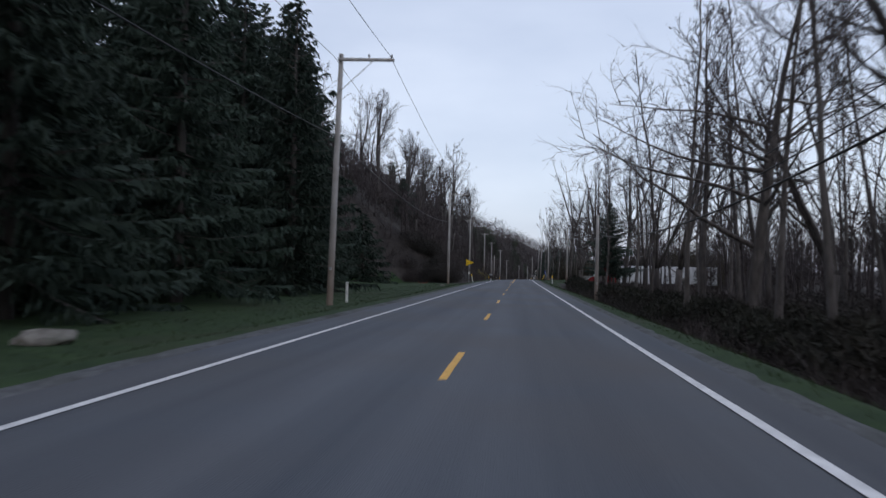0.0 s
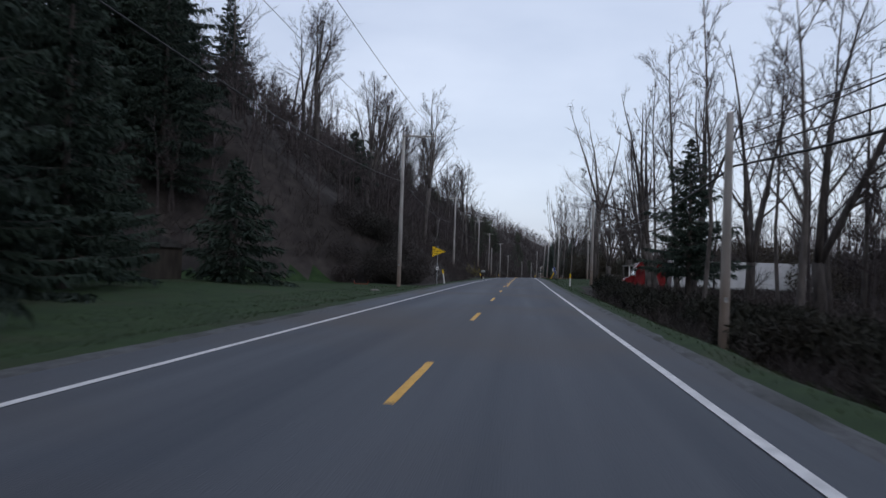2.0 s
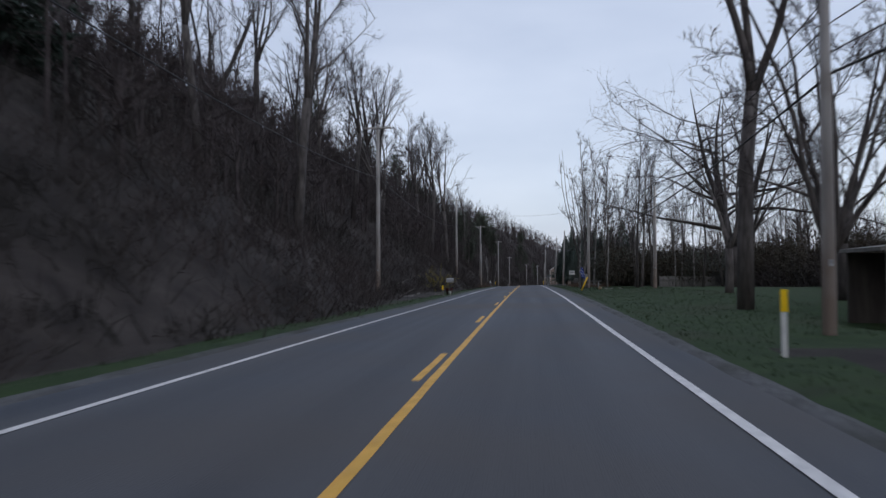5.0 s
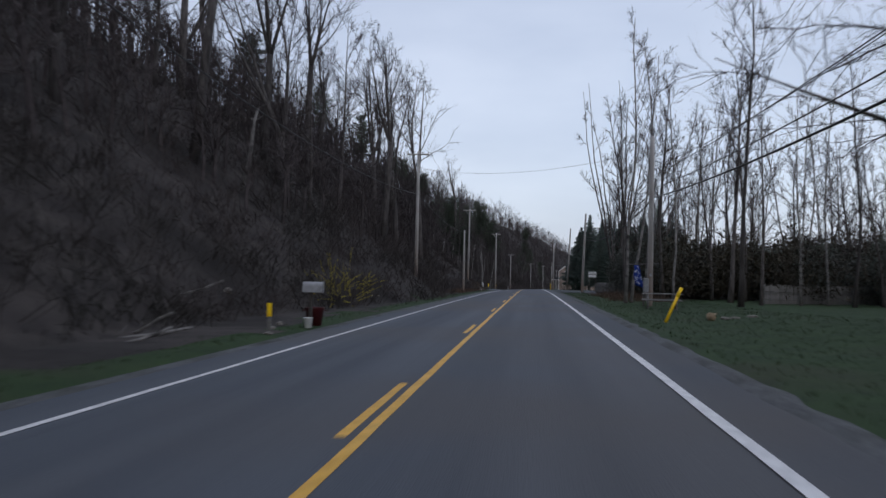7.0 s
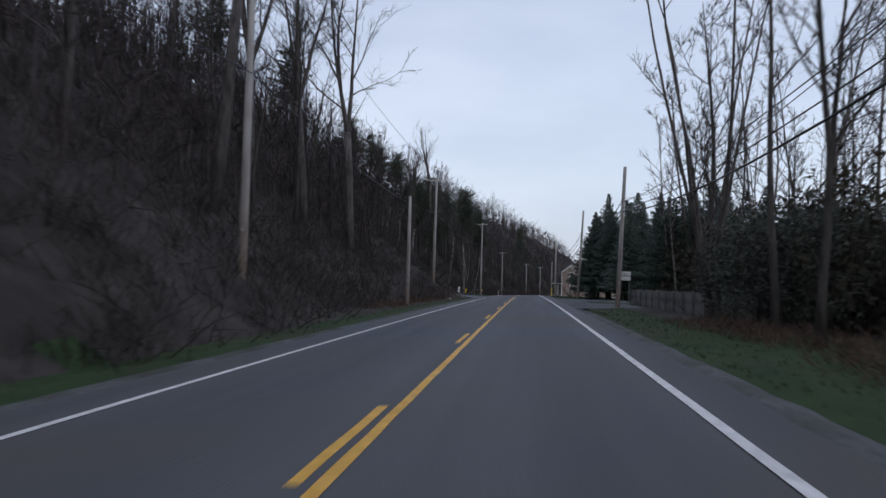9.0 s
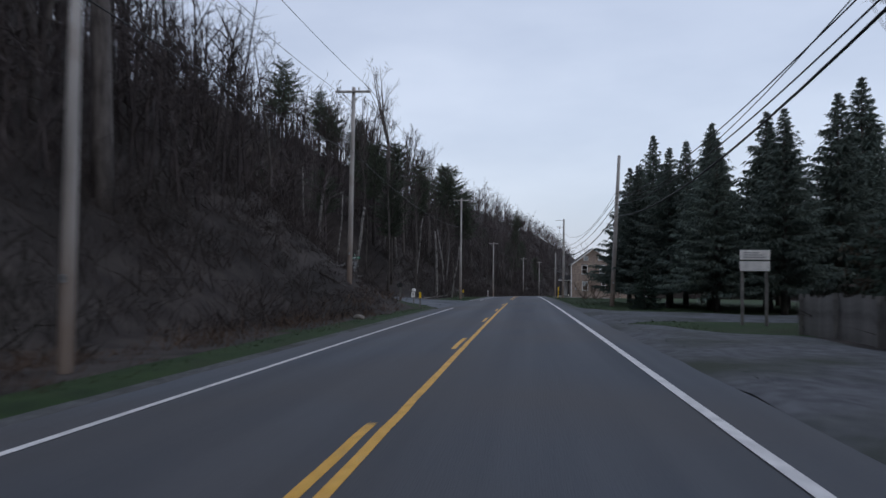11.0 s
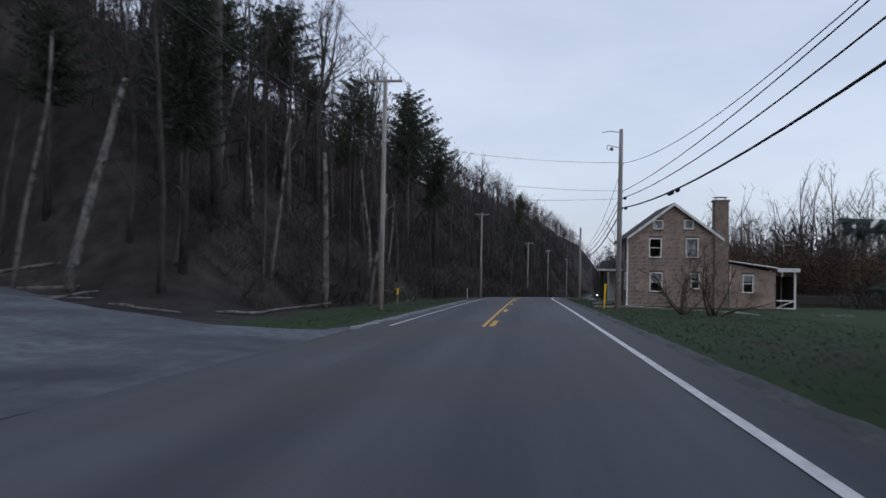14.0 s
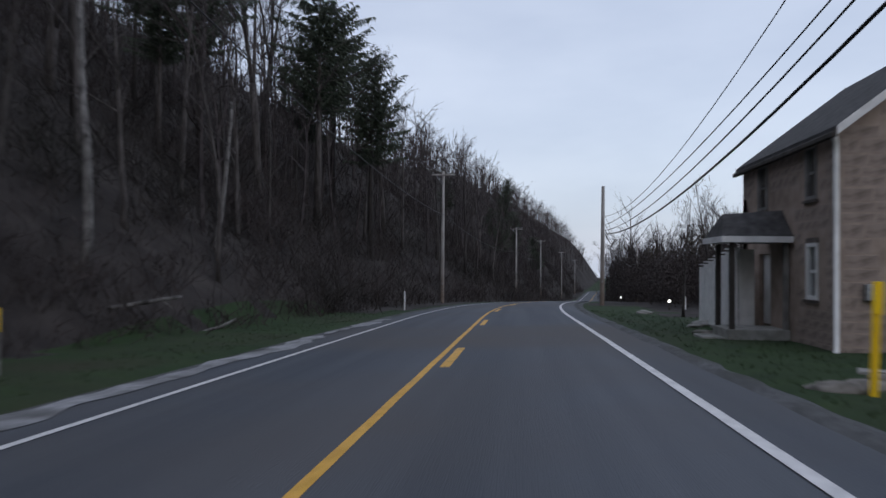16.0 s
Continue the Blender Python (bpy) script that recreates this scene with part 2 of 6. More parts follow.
def off_side_road(x, y):
    """0 on the gravel side road that leaves to the left, 1 well away from it."""
    along = (-(x + 5) * 27 + (y - 277) * 15) / 30.9
    across = ((x + 5) * 15 + (y - 277) * 27) / 30.9
    return smooth_step(7, 15, abs(across - 3)) if along > -4 else 1.0


def hill_gap(x, y):
    """The hill stands well back from the near side of the side road."""
    across = ((x + 5) * 15 + (y - 277) * 27) / 30.9
    return smooth_step(4, 26, -across) if across < 0 else off_side_road(x, y)


def hill(u, y):
    d = -u - toe(y)
    if d <= 0:
        return 0.0
    s = 0.78 + 0.08 * smooth_step(200, 330, y) + 0.6 * smooth_step(410, 540, y)
    top = 26 + 6 * smooth_step(60, 140, y) + 10 * smooth_step(270, 330, y) - 4 * smooth_step(190, 225, y) * (1 - smooth_step(270, 310, y)) - 8 * smooth_step(330, 420, y) + 8 * smooth_step(400, 520, y) + 2.5 * math.sin(y * 0.035) + 1.5 * math.sin(y * 0.083 + 1)
    v = s * d
    return v / (1 + (v / top) ** 4) ** 0.25 * (0.08 + 0.92 * hill_gap(u + road_x(y), y))


def ground(x, y):
    u = x - road_x(y)
    if u < XC:
        e = -6.3
        z = deck(max(u, e), y)
        if u < e:
            d = e - u
            z += -0.25 * smooth_step(0, 2.0, d) * (1 - smooth_step(100, 130, y))
            z += hill(u, y)
            z += 0.07 * noise.noise((x * 0.35, y * 0.35, 0)) * min(1, d) + 0.5 * noise.noise((x * 0.07, y * 0.07, 3)) * smooth_step(3, 14, d)
        return z
    e = 3.3
    z = deck(min(u, e), y)
    if u > e:
        d = u - e
        k = smooth_step(4.5, 7.5, d)
        low = -0.95 * smooth_step(0.6, 3.2, d) * (1 - smooth_step(95 + 25 * k, 112 + 20 * k, y))
        low += 0.25 * smooth_step(1.0, 8.0, d) * smooth_step(120, 140, y) * (1 - smooth_step(160, 174, y))
        z += low - 0.05 * smooth_step(0, 1, d)
        z += 0.06 * noise.noise((x * 0.35, y * 0.35, 0)) * min(1, d)
        z += 14 * smooth_step(120, 420, d) + 12 * smooth_step(5, 40, d) * smooth_step(395, 470, y)
    return z

# ---------------------------------------------------------------- ground and road
def axis(spans):
    out = []
    for a, b, step in spans:
        n = max(1, round((b - a) / step))
        out += [a + (b - a) * i / n for i in range(n)]
    return out + [spans[-1][1]]


def is_grass(x, y):
    u = x - road_x(y)
    w = 0.6 * noise.noise((x * 0.5, y * 0.5, 9))
    if u < XC:
        if y < 100:
            return u > -toe(y) - 1 + w * 2
        return u > (-7.5 if y < 262 else -10.4 if y < 340 else -6.9) + w * 1.5
    if y < 113:
        return u < 5.2 + w
    if y < 198:
        return u < 24 + w * 3
    if y < 248:
        return u < (14 if y > 234 else 6.4) + w
    return u < (34 if y < 335 else 7 if y < 352 else 4.6) + w * 3


xs = axis([(-420, -160, 26), (-160, -60, 7), (-60, -34, 2.6), (-34, 16, 0.8), (16, 40, 2.0), (40, 120, 7), (120, 420, 26)])
ys = axis([(-160, -20, 14), (-20, 345, 1.3), (345, 460, 4), (460, 1000, 20)])
gv, gf = [], []
for yy in ys:
    for xx in xs:
        X = xx + road_x(yy)
        z = ground(X, yy)
        if -6.35 < xx < 3.35:
            z -= 0.14
        gv.append((X, yy, z))
nx = len(xs)
for j in range(len(ys) - 1):
    for i in range(nx - 1):
        a = j * nx + i
        gf.append((a, a + 1, a + 1 + nx, a + nx))
land = raw("ground", gv, gf, M_GROUND, smooth=True)
land.data.materials.append(M_LITTER)
for p in land.data.polygons:
    if not is_grass(p.center.x, p.center.y):
        p.material_index = 1
tagged(land, "grassy verge and leaf-littered wooded hillside ground", "ground", kind="structure")


def paint_drift(y):
    """The centre paint strays a little from the straight as the road goes on."""
    return 0.02 - 0.11 * smooth_step(170, 250, y)


def strip(name, u0, u1, y0, y1, lift, mat, step=2.0, label="", category="", ragged=0.0, skirt=0.0, parent=None, drift=None):
    """A ribbon of road surface with a rolled-down edge of its own."""
    n = max(2, int((y1 - y0) / step) + 1)
    v, f = [], []
    cols = [u0 + (u1 - u0) * k / 6 for k in range(7)] if u1 - u0 > 2 else [u0, (u0 + u1) / 2, u1]
    m = len(cols)
    for j in range(n + 1):
        y = y0 + (y1 - y0) * j / n
        for k, u in enumerate(cols):
            if drift:
                u += drift(y)
            if ragged and k in (0, m - 1):
                u += ragged * noise.noise((u * 3, y * 0.8, 5))
            z = deck(u, y) + lift
            if skirt and k in (0, m - 1):
                z -= skirt
            v.append((u + road_x(y), y, z))
    for j in range(n):
        for k in range(m - 1):
            a = j * m + k
            f.append((a, a + 1, a + 1 + m, a + m))
    ob = raw(name, v, f, mat, parent, smooth=True)
    return tagged(ob, label, category, kind="structure") if not parent else ob


strip("road", -5.75, 2.95, -40, 620, 0.0, M_ASPHALT, 1.5, "worn grey-blue asphalt two-lane country road", "road", 0.10, 0.02)
strip("road_shoulder", -6.75, -5.55, -40, 262, -0.02, M_GRAVEL, 1.0, "narrow grey gravel shoulder beside the asphalt", "shoulder", 0.3, 0.12)
strip("road_shoulder", -6.75, -5.55, 291, 600, -0.02, M_GRAVEL, 1.0, "narrow grey gravel shoulder beside the asphalt", "shoulder", 0.3, 0.12)
strip("road_shoulder", 2.75, 3.7, -40, 600, -0.02, M_GRAVEL, 1.0, "narrow grey gravel shoulder beside the asphalt", "shoulder", 0.25, 0.12)
strip("loose_gravel", -5.98, -5.5, 290, 334, 0.006, M_SPILL, 0.35, "pale loose gravel spilled along the edge of the asphalt", "gravel", 0.4, 0.01)
strip("edge_line_right", EDGE_R - 0.07, EDGE_R + 0.07, -40, 600, 0.005, M_WHITE, 1.5, "worn white painted edge line on asphalt", "road marking", 0.012)
strip("edge_line_left", EDGE_L - 0.06, EDGE_L + 0.06, -40, 261.3, 0.005, M_WHITE, 1.5, "worn white painted edge line on asphalt", "road marking", 0.012)
strip("edge_line_left", EDGE_L - 0.06, EDGE_L + 0.06, 291.8, 600, 0.005, M_WHITE, 1.5, "worn white painted edge line on asphalt", "road marking", 0.012)
centre = strip("centre_line", -1.31, -1.195, 97.0, 271.4, 0.005, M_YELLOW, 1.0, "solid and broken yellow painted centre line", "road marking", 0.015, drift=paint_drift)
strip("solid_line", -1.43, -1.315, 290.5, 600, 0.005, M_YELLOW, 1.0, ragged=0.015, parent=centre, drift=paint_drift)
for k in range(-4, 45):
    y1 = 12.66 + 12.192 * k
    if 270 < y1 < 290.5:
        continue
    y1 += 1.1 if y1 > 285 else 0
    y1 -= 0.0115 * max(0, y1 - 25) if y1 < 90 else 0
    u = -1.36 if y1 < 96 else -1.46 if y1 < 285 else -1.11
    y1 -= 0.5 if 118 < y1 < 182 else 0
    hw = 0.057 if y1 < 285 else 0.085
    strip("dash", u - hw, u + hw, y1 - (3.3 if y1 < 285 else 3.6), y1, 0.005, M_YELLOW, 0.6, ragged=0.015, parent=centre, drift=paint_drift)


def loft(name, near, far, mat, label, category, rows=10, lift=0.09):
    """A patch of loose surface between two edges, draped over the ground."""
    n = len(near)
    v, f = [], []
    for i in range(n):
        for k in range(rows + 1):
            q = k / rows
            x, y = near[i][0] * (1 - q) + far[i][0] * q, near[i][1] * (1 - q) + far[i][1] * q
            x, y = x + 0.25 * noise.noise((x, y, 2)), y + 0.25 * noise.noise((x, y, 7))
            u = x - road_x(y)
            edge = -0.1 if k in (0, rows) or i == n - 1 else 0
            if -5.9 < u < 3.1:
                z = deck(u, y) + (0.008 if i else -0.03)
            elif -6.5 < u < 3.7:
                z = deck(u, y) + 0.012
            else:
                z = ground(x, y) + lift + edge
            v.append((x, y, z))
    for i in range(n - 1):
        for k in range(rows):
            a = i * (rows + 1) + k
            f.append((a, a + 1, a + rows + 2, a + rows + 1))
    return tagged(raw(name, v, f, mat, smooth=True), label, category, kind="structure")


def resample(pts, n):
    out = []
    seg = [math.dist(a, b) for a, b in zip(pts, pts[1:])]
    for i in range(n):
        s = sum(seg) * i / (n - 1)
        for (a, b), l in zip(zip(pts, pts[1:]), seg):
            if s <= l or (a, b) == (pts[-2], pts[-1]):
                q = min(1, s / l)
                out.append((a[0] + (b[0] - a[0]) * q, a[1] + (b[1] - a[1]) * q))
                break
            s -= l
    return out


loft("side_road", resample([(-5.7, 261.5), (-6.5, 265), (-8.4, 268.3), (-11, 274.5), (-14.5, 281.5), (-22, 289)], 24), resample([(-5.7, 292), (-6.8, 290.3), (-9.5, 290.5), (-13, 292), (-18, 294.5), (-24, 298)], 24), M_SIDE, "pale blue-grey gravel side road joining the main road", "side road", 14, lift=0.07)
loft("gravel_apron", resample([(2.95, 216), (4.2, 219), (6.5, 223), (8.2, 226)], 16), resample([(2.95, 241), (4.6, 238.8), (6.0, 235.6), (8.2, 234.6)], 16), M_DRIVE, "grey gravel apron beside the road", "gravel", 12, lift=0.07)
loft("driveway", resample([(2.95, 237.5), (4.2, 240.4), (5.2, 242.3), (12, 244), (30, 247)], 20), resample([(2.95, 259), (3.6, 257), (5.0, 252.5), (12, 249.5), (30, 252)], 20), M_DRIVE, "grey gravel driveway beside the spruce stand", "driveway", 12)

# ---------------------------------------------------------------- trees
def wander(rng, start, way, length, steps, bend, lift=0.0):
    """A branch's run of points: it strays, and turns up (or droops) as it goes."""
    pts, d, p = [start.copy()], way.normalized(), start.copy()
    for _ in range(steps):
        d = (d + Vector((rng.gauss(0, bend), rng.gauss(0, bend), rng.gauss(0, bend) + lift))).normalized()
        p = p + d * (length / steps)
        pts.append(p.copy())
    return pts


def taper(r0, r1, n):
    return [r0 + (r1 - r0) * (i / (n - 1)) ** 0.85 for i in range(n)]


def side_way(rng, d, angle):
    o = d.orthogonal().normalized()
    o.rotate(Matrix.Rotation(rng.uniform(0, 2 * math.pi), 3, d))
    return (d * math.cos(angle) + o * math.sin(angle)).normalized()


def bare_tree(seed, height, r0, first=0.3, forks=1, limbs=12, branches=6, twigs=5, sprays=3, spread=0.8, lift=0.06, bend=0.07, lean=0.0, reach=0.42, fork_at=0.2, flare=(0.12, 0.5), arms=(), bark=None, name="bare_tree", label="tall bare deciduous tree with grey bark"):
    """Leafless tree: trunk and limbs in one part, the fine twigs of the crown in another."""
    rng = random.Random(seed)
    tv, tf, cv, cf = [], [], [], []
    stems = []
    trunk_way = Vector((lean * rng.uniform(-1, 1), lean * rng.uniform(-1, 1), 1))
    if forks == 1:
        stems.append((wander(rng, Vector((0, 0, -0.3)), trunk_way, height, 9, bend * 0.55, 0.03), r0, 0.02))
    else:
        low = wander(rng, Vector((0, 0, -0.3)), trunk_way, height * fork_at + 0.3, 3, 0.04)
        tube_into(tv, tf, low, taper(r0 * 1.25, r0, 4), 8)
        for _ in range(forks):
            stems.append((wander(rng, low[-1] - Vector((0, 0, 0.2)), side_way(rng, Vector((0, 0, 1)), rng.uniform(*flare)), height * (1 - fork_at) * rng.uniform(0.82, 1.06), 8, bend * 0.7, 0.05), r0 * 0.72, 0.02))
    for pts, ra, rb in stems:
        radii = taper(ra, rb, len(pts))
        if forks == 1:
            radii[0] *= 1.35
        tube_into(tv, tf, pts, radii, 8)
        n = len(pts) - 1
        count = max(3, limbs // len(stems))
        extra = list(arms) if pts is stems[0][0] else []
        for i in range(count + len(extra)):
            k = first + (0.97 - first) * (i + rng.random()) / count if forks == 1 else 0.15 + 0.82 * (i + rng.random()) / count
            if i >= count:
                k = extra[i - count][0]
            j = min(n - 1, int(k * n))
            s = pts[j].lerp(pts[j + 1], k * n - j)
            d = (pts[j + 1] - pts[j]).normalized()
            ll = height * reach * (1.05 - 0.75 * k) * rng.uniform(0.6, 1.25)
            lr = max(0.018, radii[j] * 0.5)
            way = side_way(rng, d, spread * rng.uniform(0.7, 1.25))
            if i >= count:
                way, ll, lr = Vector(extra[i - count][1]), extra[i - count][2], max(lr, 0.07)
            lp = wander(rng, s, way, ll, 6, bend * 1.5, lift)
            tube_into(tv, tf, lp, taper(lr, 0.012, 7), 4, False)
            for b in range(branches):
                q = (0.2 + 0.8 * (b + rng.random()) / branches) * 5.99
                jj = int(q)
                bs, bd = lp[jj].lerp(lp[jj + 1], q - jj), (lp[jj + 1] - lp[jj]).normalized()
                bl = ll * rng.uniform(0.25, 0.5) * (1.15 - 0.09 * q)
                bp = wander(rng, bs, side_way(rng, bd, rng.uniform(0.4, 0.9)), bl, 4, bend * 2, lift * 1.3)
                tube_into(cv, cf, bp, taper(min(0.022, lr * 0.45), 0.007, 5), 3, False)
                for t in range(twigs):
                    q2 = (0.15 + 0.85 * (t + rng.random()) / twigs) * 3.99
                    j2 = int(q2)
                    ts, td = bp[j2].lerp(bp[j2 + 1], q2 - j2), (bp[j2 + 1] - bp[j2]).normalized()
                    tl = max(0.35, bl * rng.uniform(0.3, 0.6))
                    tp = wander(rng, ts, side_way(rng, td, rng.uniform(0.35, 0.85)), tl, 2, bend * 2.2, lift * 2)
                    ribbon_into(cv, cf, tp, [0.012, 0.009], rng)
                    for _ in range(sprays):
                        fs = tp[1].lerp(tp[rng.choice((0, 2))], rng.random())
                        fp = [fs, fs + side_way(rng, (tp[2] - tp[1]).normalized(), rng.uniform(0.3, 0.8)) * tl * rng.uniform(0.35, 0.75)]
                        ribbon_into(cv, cf, fp, [0.009], rng)
    e = new(name)
    e.empty_display_size = 0.3
    tagged(e, label, "tree")
    raw("trunk", tv, tf, bark or M_BARK, e, True)
    raw("crown", cv, cf, M_TWIG, e)
    return e


def conifer(seed, height, width, mat=None, skirt=0.06, dense=1.0, droop=0.25, round_top=False, ragged=False, fine=1.0, taper_pow=0.85, name="spruce", label="dense dark green spruce with drooping boughs"):
    """Spruce: straight trunk, whorls of boughs, each fringed with needle sprays."""
    rng = random.Random(seed)
    tv, tf, v, f = [], [], [], []
    tube_into(tv, tf, [Vector((0, 0, -0.3)), Vector((0, 0, height * 0.5)), Vector((0, 0, height))], [height * 0.014 + 0.06, height * 0.008 + 0.03, 0.015], 7)
    count = int(height * 17 * dense)
    for b in range(count):
        k = skirt + (1 - skirt) * ((b + rng.random()) / count) ** 1.05
        z = height * min(0.99, k)
        an = b * 2.399963 + rng.uniform(-0.4, 0.4)
        rr = (width * ((1 - k) ** taper_pow if not round_top else 0.95 * max(0.05, 1 - ((k - 0.62) / 0.42) ** 2) ** 0.6) + 0.10) * (rng.choice((rng.uniform(0.25, 0.6), rng.uniform(0.5, 0.95), rng.uniform(0.9, 1.35))) if ragged else rng.choice((rng.uniform(0.8, 1.12), rng.uniform(0.55, 0.95), rng.uniform(0.9, 1.25))))
        d = Vector((math.cos(an), math.sin(an), 0))
        side = Vector((-d.y, d.x, 0))
        fall, rise = droop * rng.uniform(0.6, 1.5), 0.45 * k + rng.uniform(-0.18, 0.22)
        pts = [Vector((0, 0, z)) + d * rr * q + Vector((0, 0, rr * (rise * q - fall * q * (1.35 - 0.7 * q)))) for q in (0, 0.33, 0.66, 1.0)]
        ribbon_into(tv, tf, pts, [0.04, 0.03, 0.018], rng)
        ns = max(4, int(rr * (3.6 if round_top else 5.2) / fine))
        for s in range(ns):
            q = 0.1 + 0.9 * (s + rng.random()) / ns
            j = min(2, int(q * 3))
            c = pts[j].lerp(pts[j + 1], q * 3 - j)
            wl = (0.26 + 0.22 * rr * (1 - q)) * rng.uniform(0.7, 1.35) * fine * min(1.0, 0.22 + 0.8 * rr)
            for sg in (-1, 1):
                tip = c + side * sg * wl * rng.uniform(0.5, 1.0) + d * wl * rng.uniform(0.5, 1.0) + Vector((0, 0, -wl * rng.uniform(0.1, 0.8)))
                g = d * 0.055 + Vector((0, 0, 0.025))
                i = len(v)
                m = c.lerp(tip, 0.55)
                v.extend([tuple(c - g), tuple(c + g), tuple(m + g * 0.8), tuple(tip)])
                f.append((i, i + 1, i + 2, i + 3))
                run = (tip - c).normalized()
                for q2 in (0.15, 0.45, 0.75):
                    p0 = c.lerp(tip, q2 + rng.uniform(-0.1, 0.1))
                    out = (run * rng.uniform(0.2, 0.8) + Vector((rng.uniform(-.5, .5), rng.uniform(-.5, .5), rng.uniform(-1.0, 0.15)))).normalized()
                    w = out.cross(Vector((rng.gauss(0, 1), rng.gauss(0, 1), rng.gauss(0, 1)))).normalized() * rng.uniform(0.025, 0.05)
                    i = len(v)
                    v.extend([tuple(p0 - w), tuple(p0 + w), tuple(p0 + out * rng.uniform(0.16, 0.34) * min(1.0, 0.35 + 0.6 * rr))])
                    f.append((i, i + 1, i + 2))
    e = new(name)
    e.empty_display_size = 0.3
    tagged(e, label, "tree")
    raw("trunk", tv, tf, M_BARK, e, True)
    raw("crown", v, f, mat or M_NEEDLE, e)
    return e


def plant(proto, x, y, scale=1.0, turn=0.0, label="", group="", sink=0.0, tilt=0.0, tall=1.0):
    z = ground(x, y) - sink
    ob = copy_thing(proto, pose(x, y, z, tilt, 0, turn))
    ob.scale = (scale, scale, scale * tall)
    if label:
        ob["label"] = label
    if group:
        ob["group"] = group
    return ob


def retire(proto):
    for o in (*proto.children_recursive, proto):
        bpy.data.objects.remove(o)


rng = random.Random(7)
FULL = [bare_tree(11 + i, 15 + 1.5 * (i % 3), 0.19 + 0.03 * (i % 2), first=0.30, limbs=15, branches=7, twigs=6, sprays=4, spread=0.75, reach=0.36) for i in range(4)]
FORKED = [bare_tree(31 + i, 15, 0.24, forks=3 + i % 2, limbs=18, branches=6, twigs=6, sprays=4, spread=0.7, reach=0.36, label="bare multi-stemmed tree with grey bark") for i in range(3)]
SLIM = [bare_tree(51 + i, 16, 0.13, first=0.42, limbs=12, branches=5, twigs=4, sprays=3, spread=0.55, reach=0.24, lift=0.1, label="slim bare tree with few upright branches") for i in range(4)]
LIGHT = [bare_tree(71 + i, 13, 0.16, first=0.3, limbs=11, branches=5, twigs=4, sprays=3, spread=0.8, reach=0.42, label="bare deciduous tree on the wooded hillside") for i in range(4)]
VASE = [bare_tree(231 + i, 22, 0.27, forks=3 + i % 2, fork_at=0.40 + 0.04 * i, flare=(0.10, 0.42), limbs=21, branches=7, twigs=6, sprays=4, spread=0.62, reach=0.30, lift=0.05, label="tall bare tree with a high spreading crown") for i in range(4)]
SPRUCE = [conifer(91 + i, 11, 3.5, dense=0.95, fine=0.75, label="dense dark green spruce with drooping boughs") for i in range(3)]
STAND = [conifer(141 + i, 12, 4.3, M_NEEDLE_LIFTED, skirt=0.11 + 0.02 * i, dense=1.2, droop=0.10 + 0.05 * i, fine=0.72, taper_pow=1.08, label="dense dark spruce with a bare lower trunk") for i in range(3)]
BROAD = conifer(96, 4.6, 2.1, dense=1.25, skirt=0.03, droop=0.2, label="broad bushy dark spruce on the lawn")

# dark spruces behind the lawn, along the foot of the hill
for x, y, s, t in [(-15.5, 31, 1.5, 1.15), (-20, 37, 1.9, 1.1), (-14.8, 45, 1.45, 1.2), (-18, 53, 1.8, 1.1), (-24, 46, 2.0, 1.1), (-19.5, 61, 1.35, 1.1), (-22, 61, 1.75, 1.1), (-20.5, 69, 1.3, 1.15), (-27, 70, 1.6, 1.1), (-15.5, 20, 1.6, 1.1), (-21, 24, 2.0, 1.1), (-16, 9, 1.6, 1.1), (-22, 13, 2.0, 1.1), (-25.5, 30, 2.1, 1.1), (-30, 55, 2.1, 1.1), (-29, 40, 2.1, 1.1), (-24, 77, 1.05, 1.1), (-23, 57, 2.0, 1.1), (-27, 64, 2.1, 1.1), (-34, 62, 2.1, 1.1), (-33, 48, 2.1, 1.1), (-30, 96, 1.5, 1.1), (-38, 90, 1.9, 1.1), (-34, 118, 1.05, 1.1), (-36, 104, 1.25, 1.1), (-37, 110, 1.0, 1.1), (-40, 101, 1.6, 1.1), (-36, 97, 2.1, 1.1), (-32, 101, 1.6, 1.1)]:
    plant(SPRUCE[int(abs(x * 7 + y)) % 3], x, y, s, rng.uniform(0, 360), "tall very dark spruce at the edge of the lawn", "spruces by the lawn", tall=t)
plant(BROAD, -18.6, 84, 1.75, 40)
plant(BROAD, -20.5, 124, 1.45, 140, "dark spruce on the brushy hillside", tall=1.1)

# bare woods on the low side of the road
spots = [(9.5, 16, FORKED), (12, 22, FULL), (8.8, 27, FULL), (13.4, 34, FORKED), (14, 30, SLIM), (9.3, 40, FULL), (12.5, 44, FULL), (8.4, 50, SLIM), (11, 54, FORKED), (16, 50, FULL), (14, 60, SLIM), (9.8, 66, FULL), (13, 72, FORKED), (18, 66, FULL), (20, 40, SLIM), (17, 20, FULL), (22, 28, FULL), (24, 58, SLIM), (13.5, 79, SLIM), (14, 86, FORKED), (19, 82, FULL), (9.6, 93, SLIM), (12, 97, FULL), (24, 76, FULL), (28, 90, SLIM), (9.0, 9, SLIM), (13, 12, FULL), (30, 50, FULL), (30, 34, SLIM), (7.6, 36, SLIM), (7.9, 72, SLIM), (8.3, 21, SLIM), (11.5, 37, SLIM), (16.5, 40, SLIM), (15, 76, SLIM)]
for i, (x, y, kind) in enumerate(spots):
    plant(kind[i % len(kind)], x, y, rng.uniform(0.85, 1.15), rng.uniform(0, 360), group="bare trees by the road")
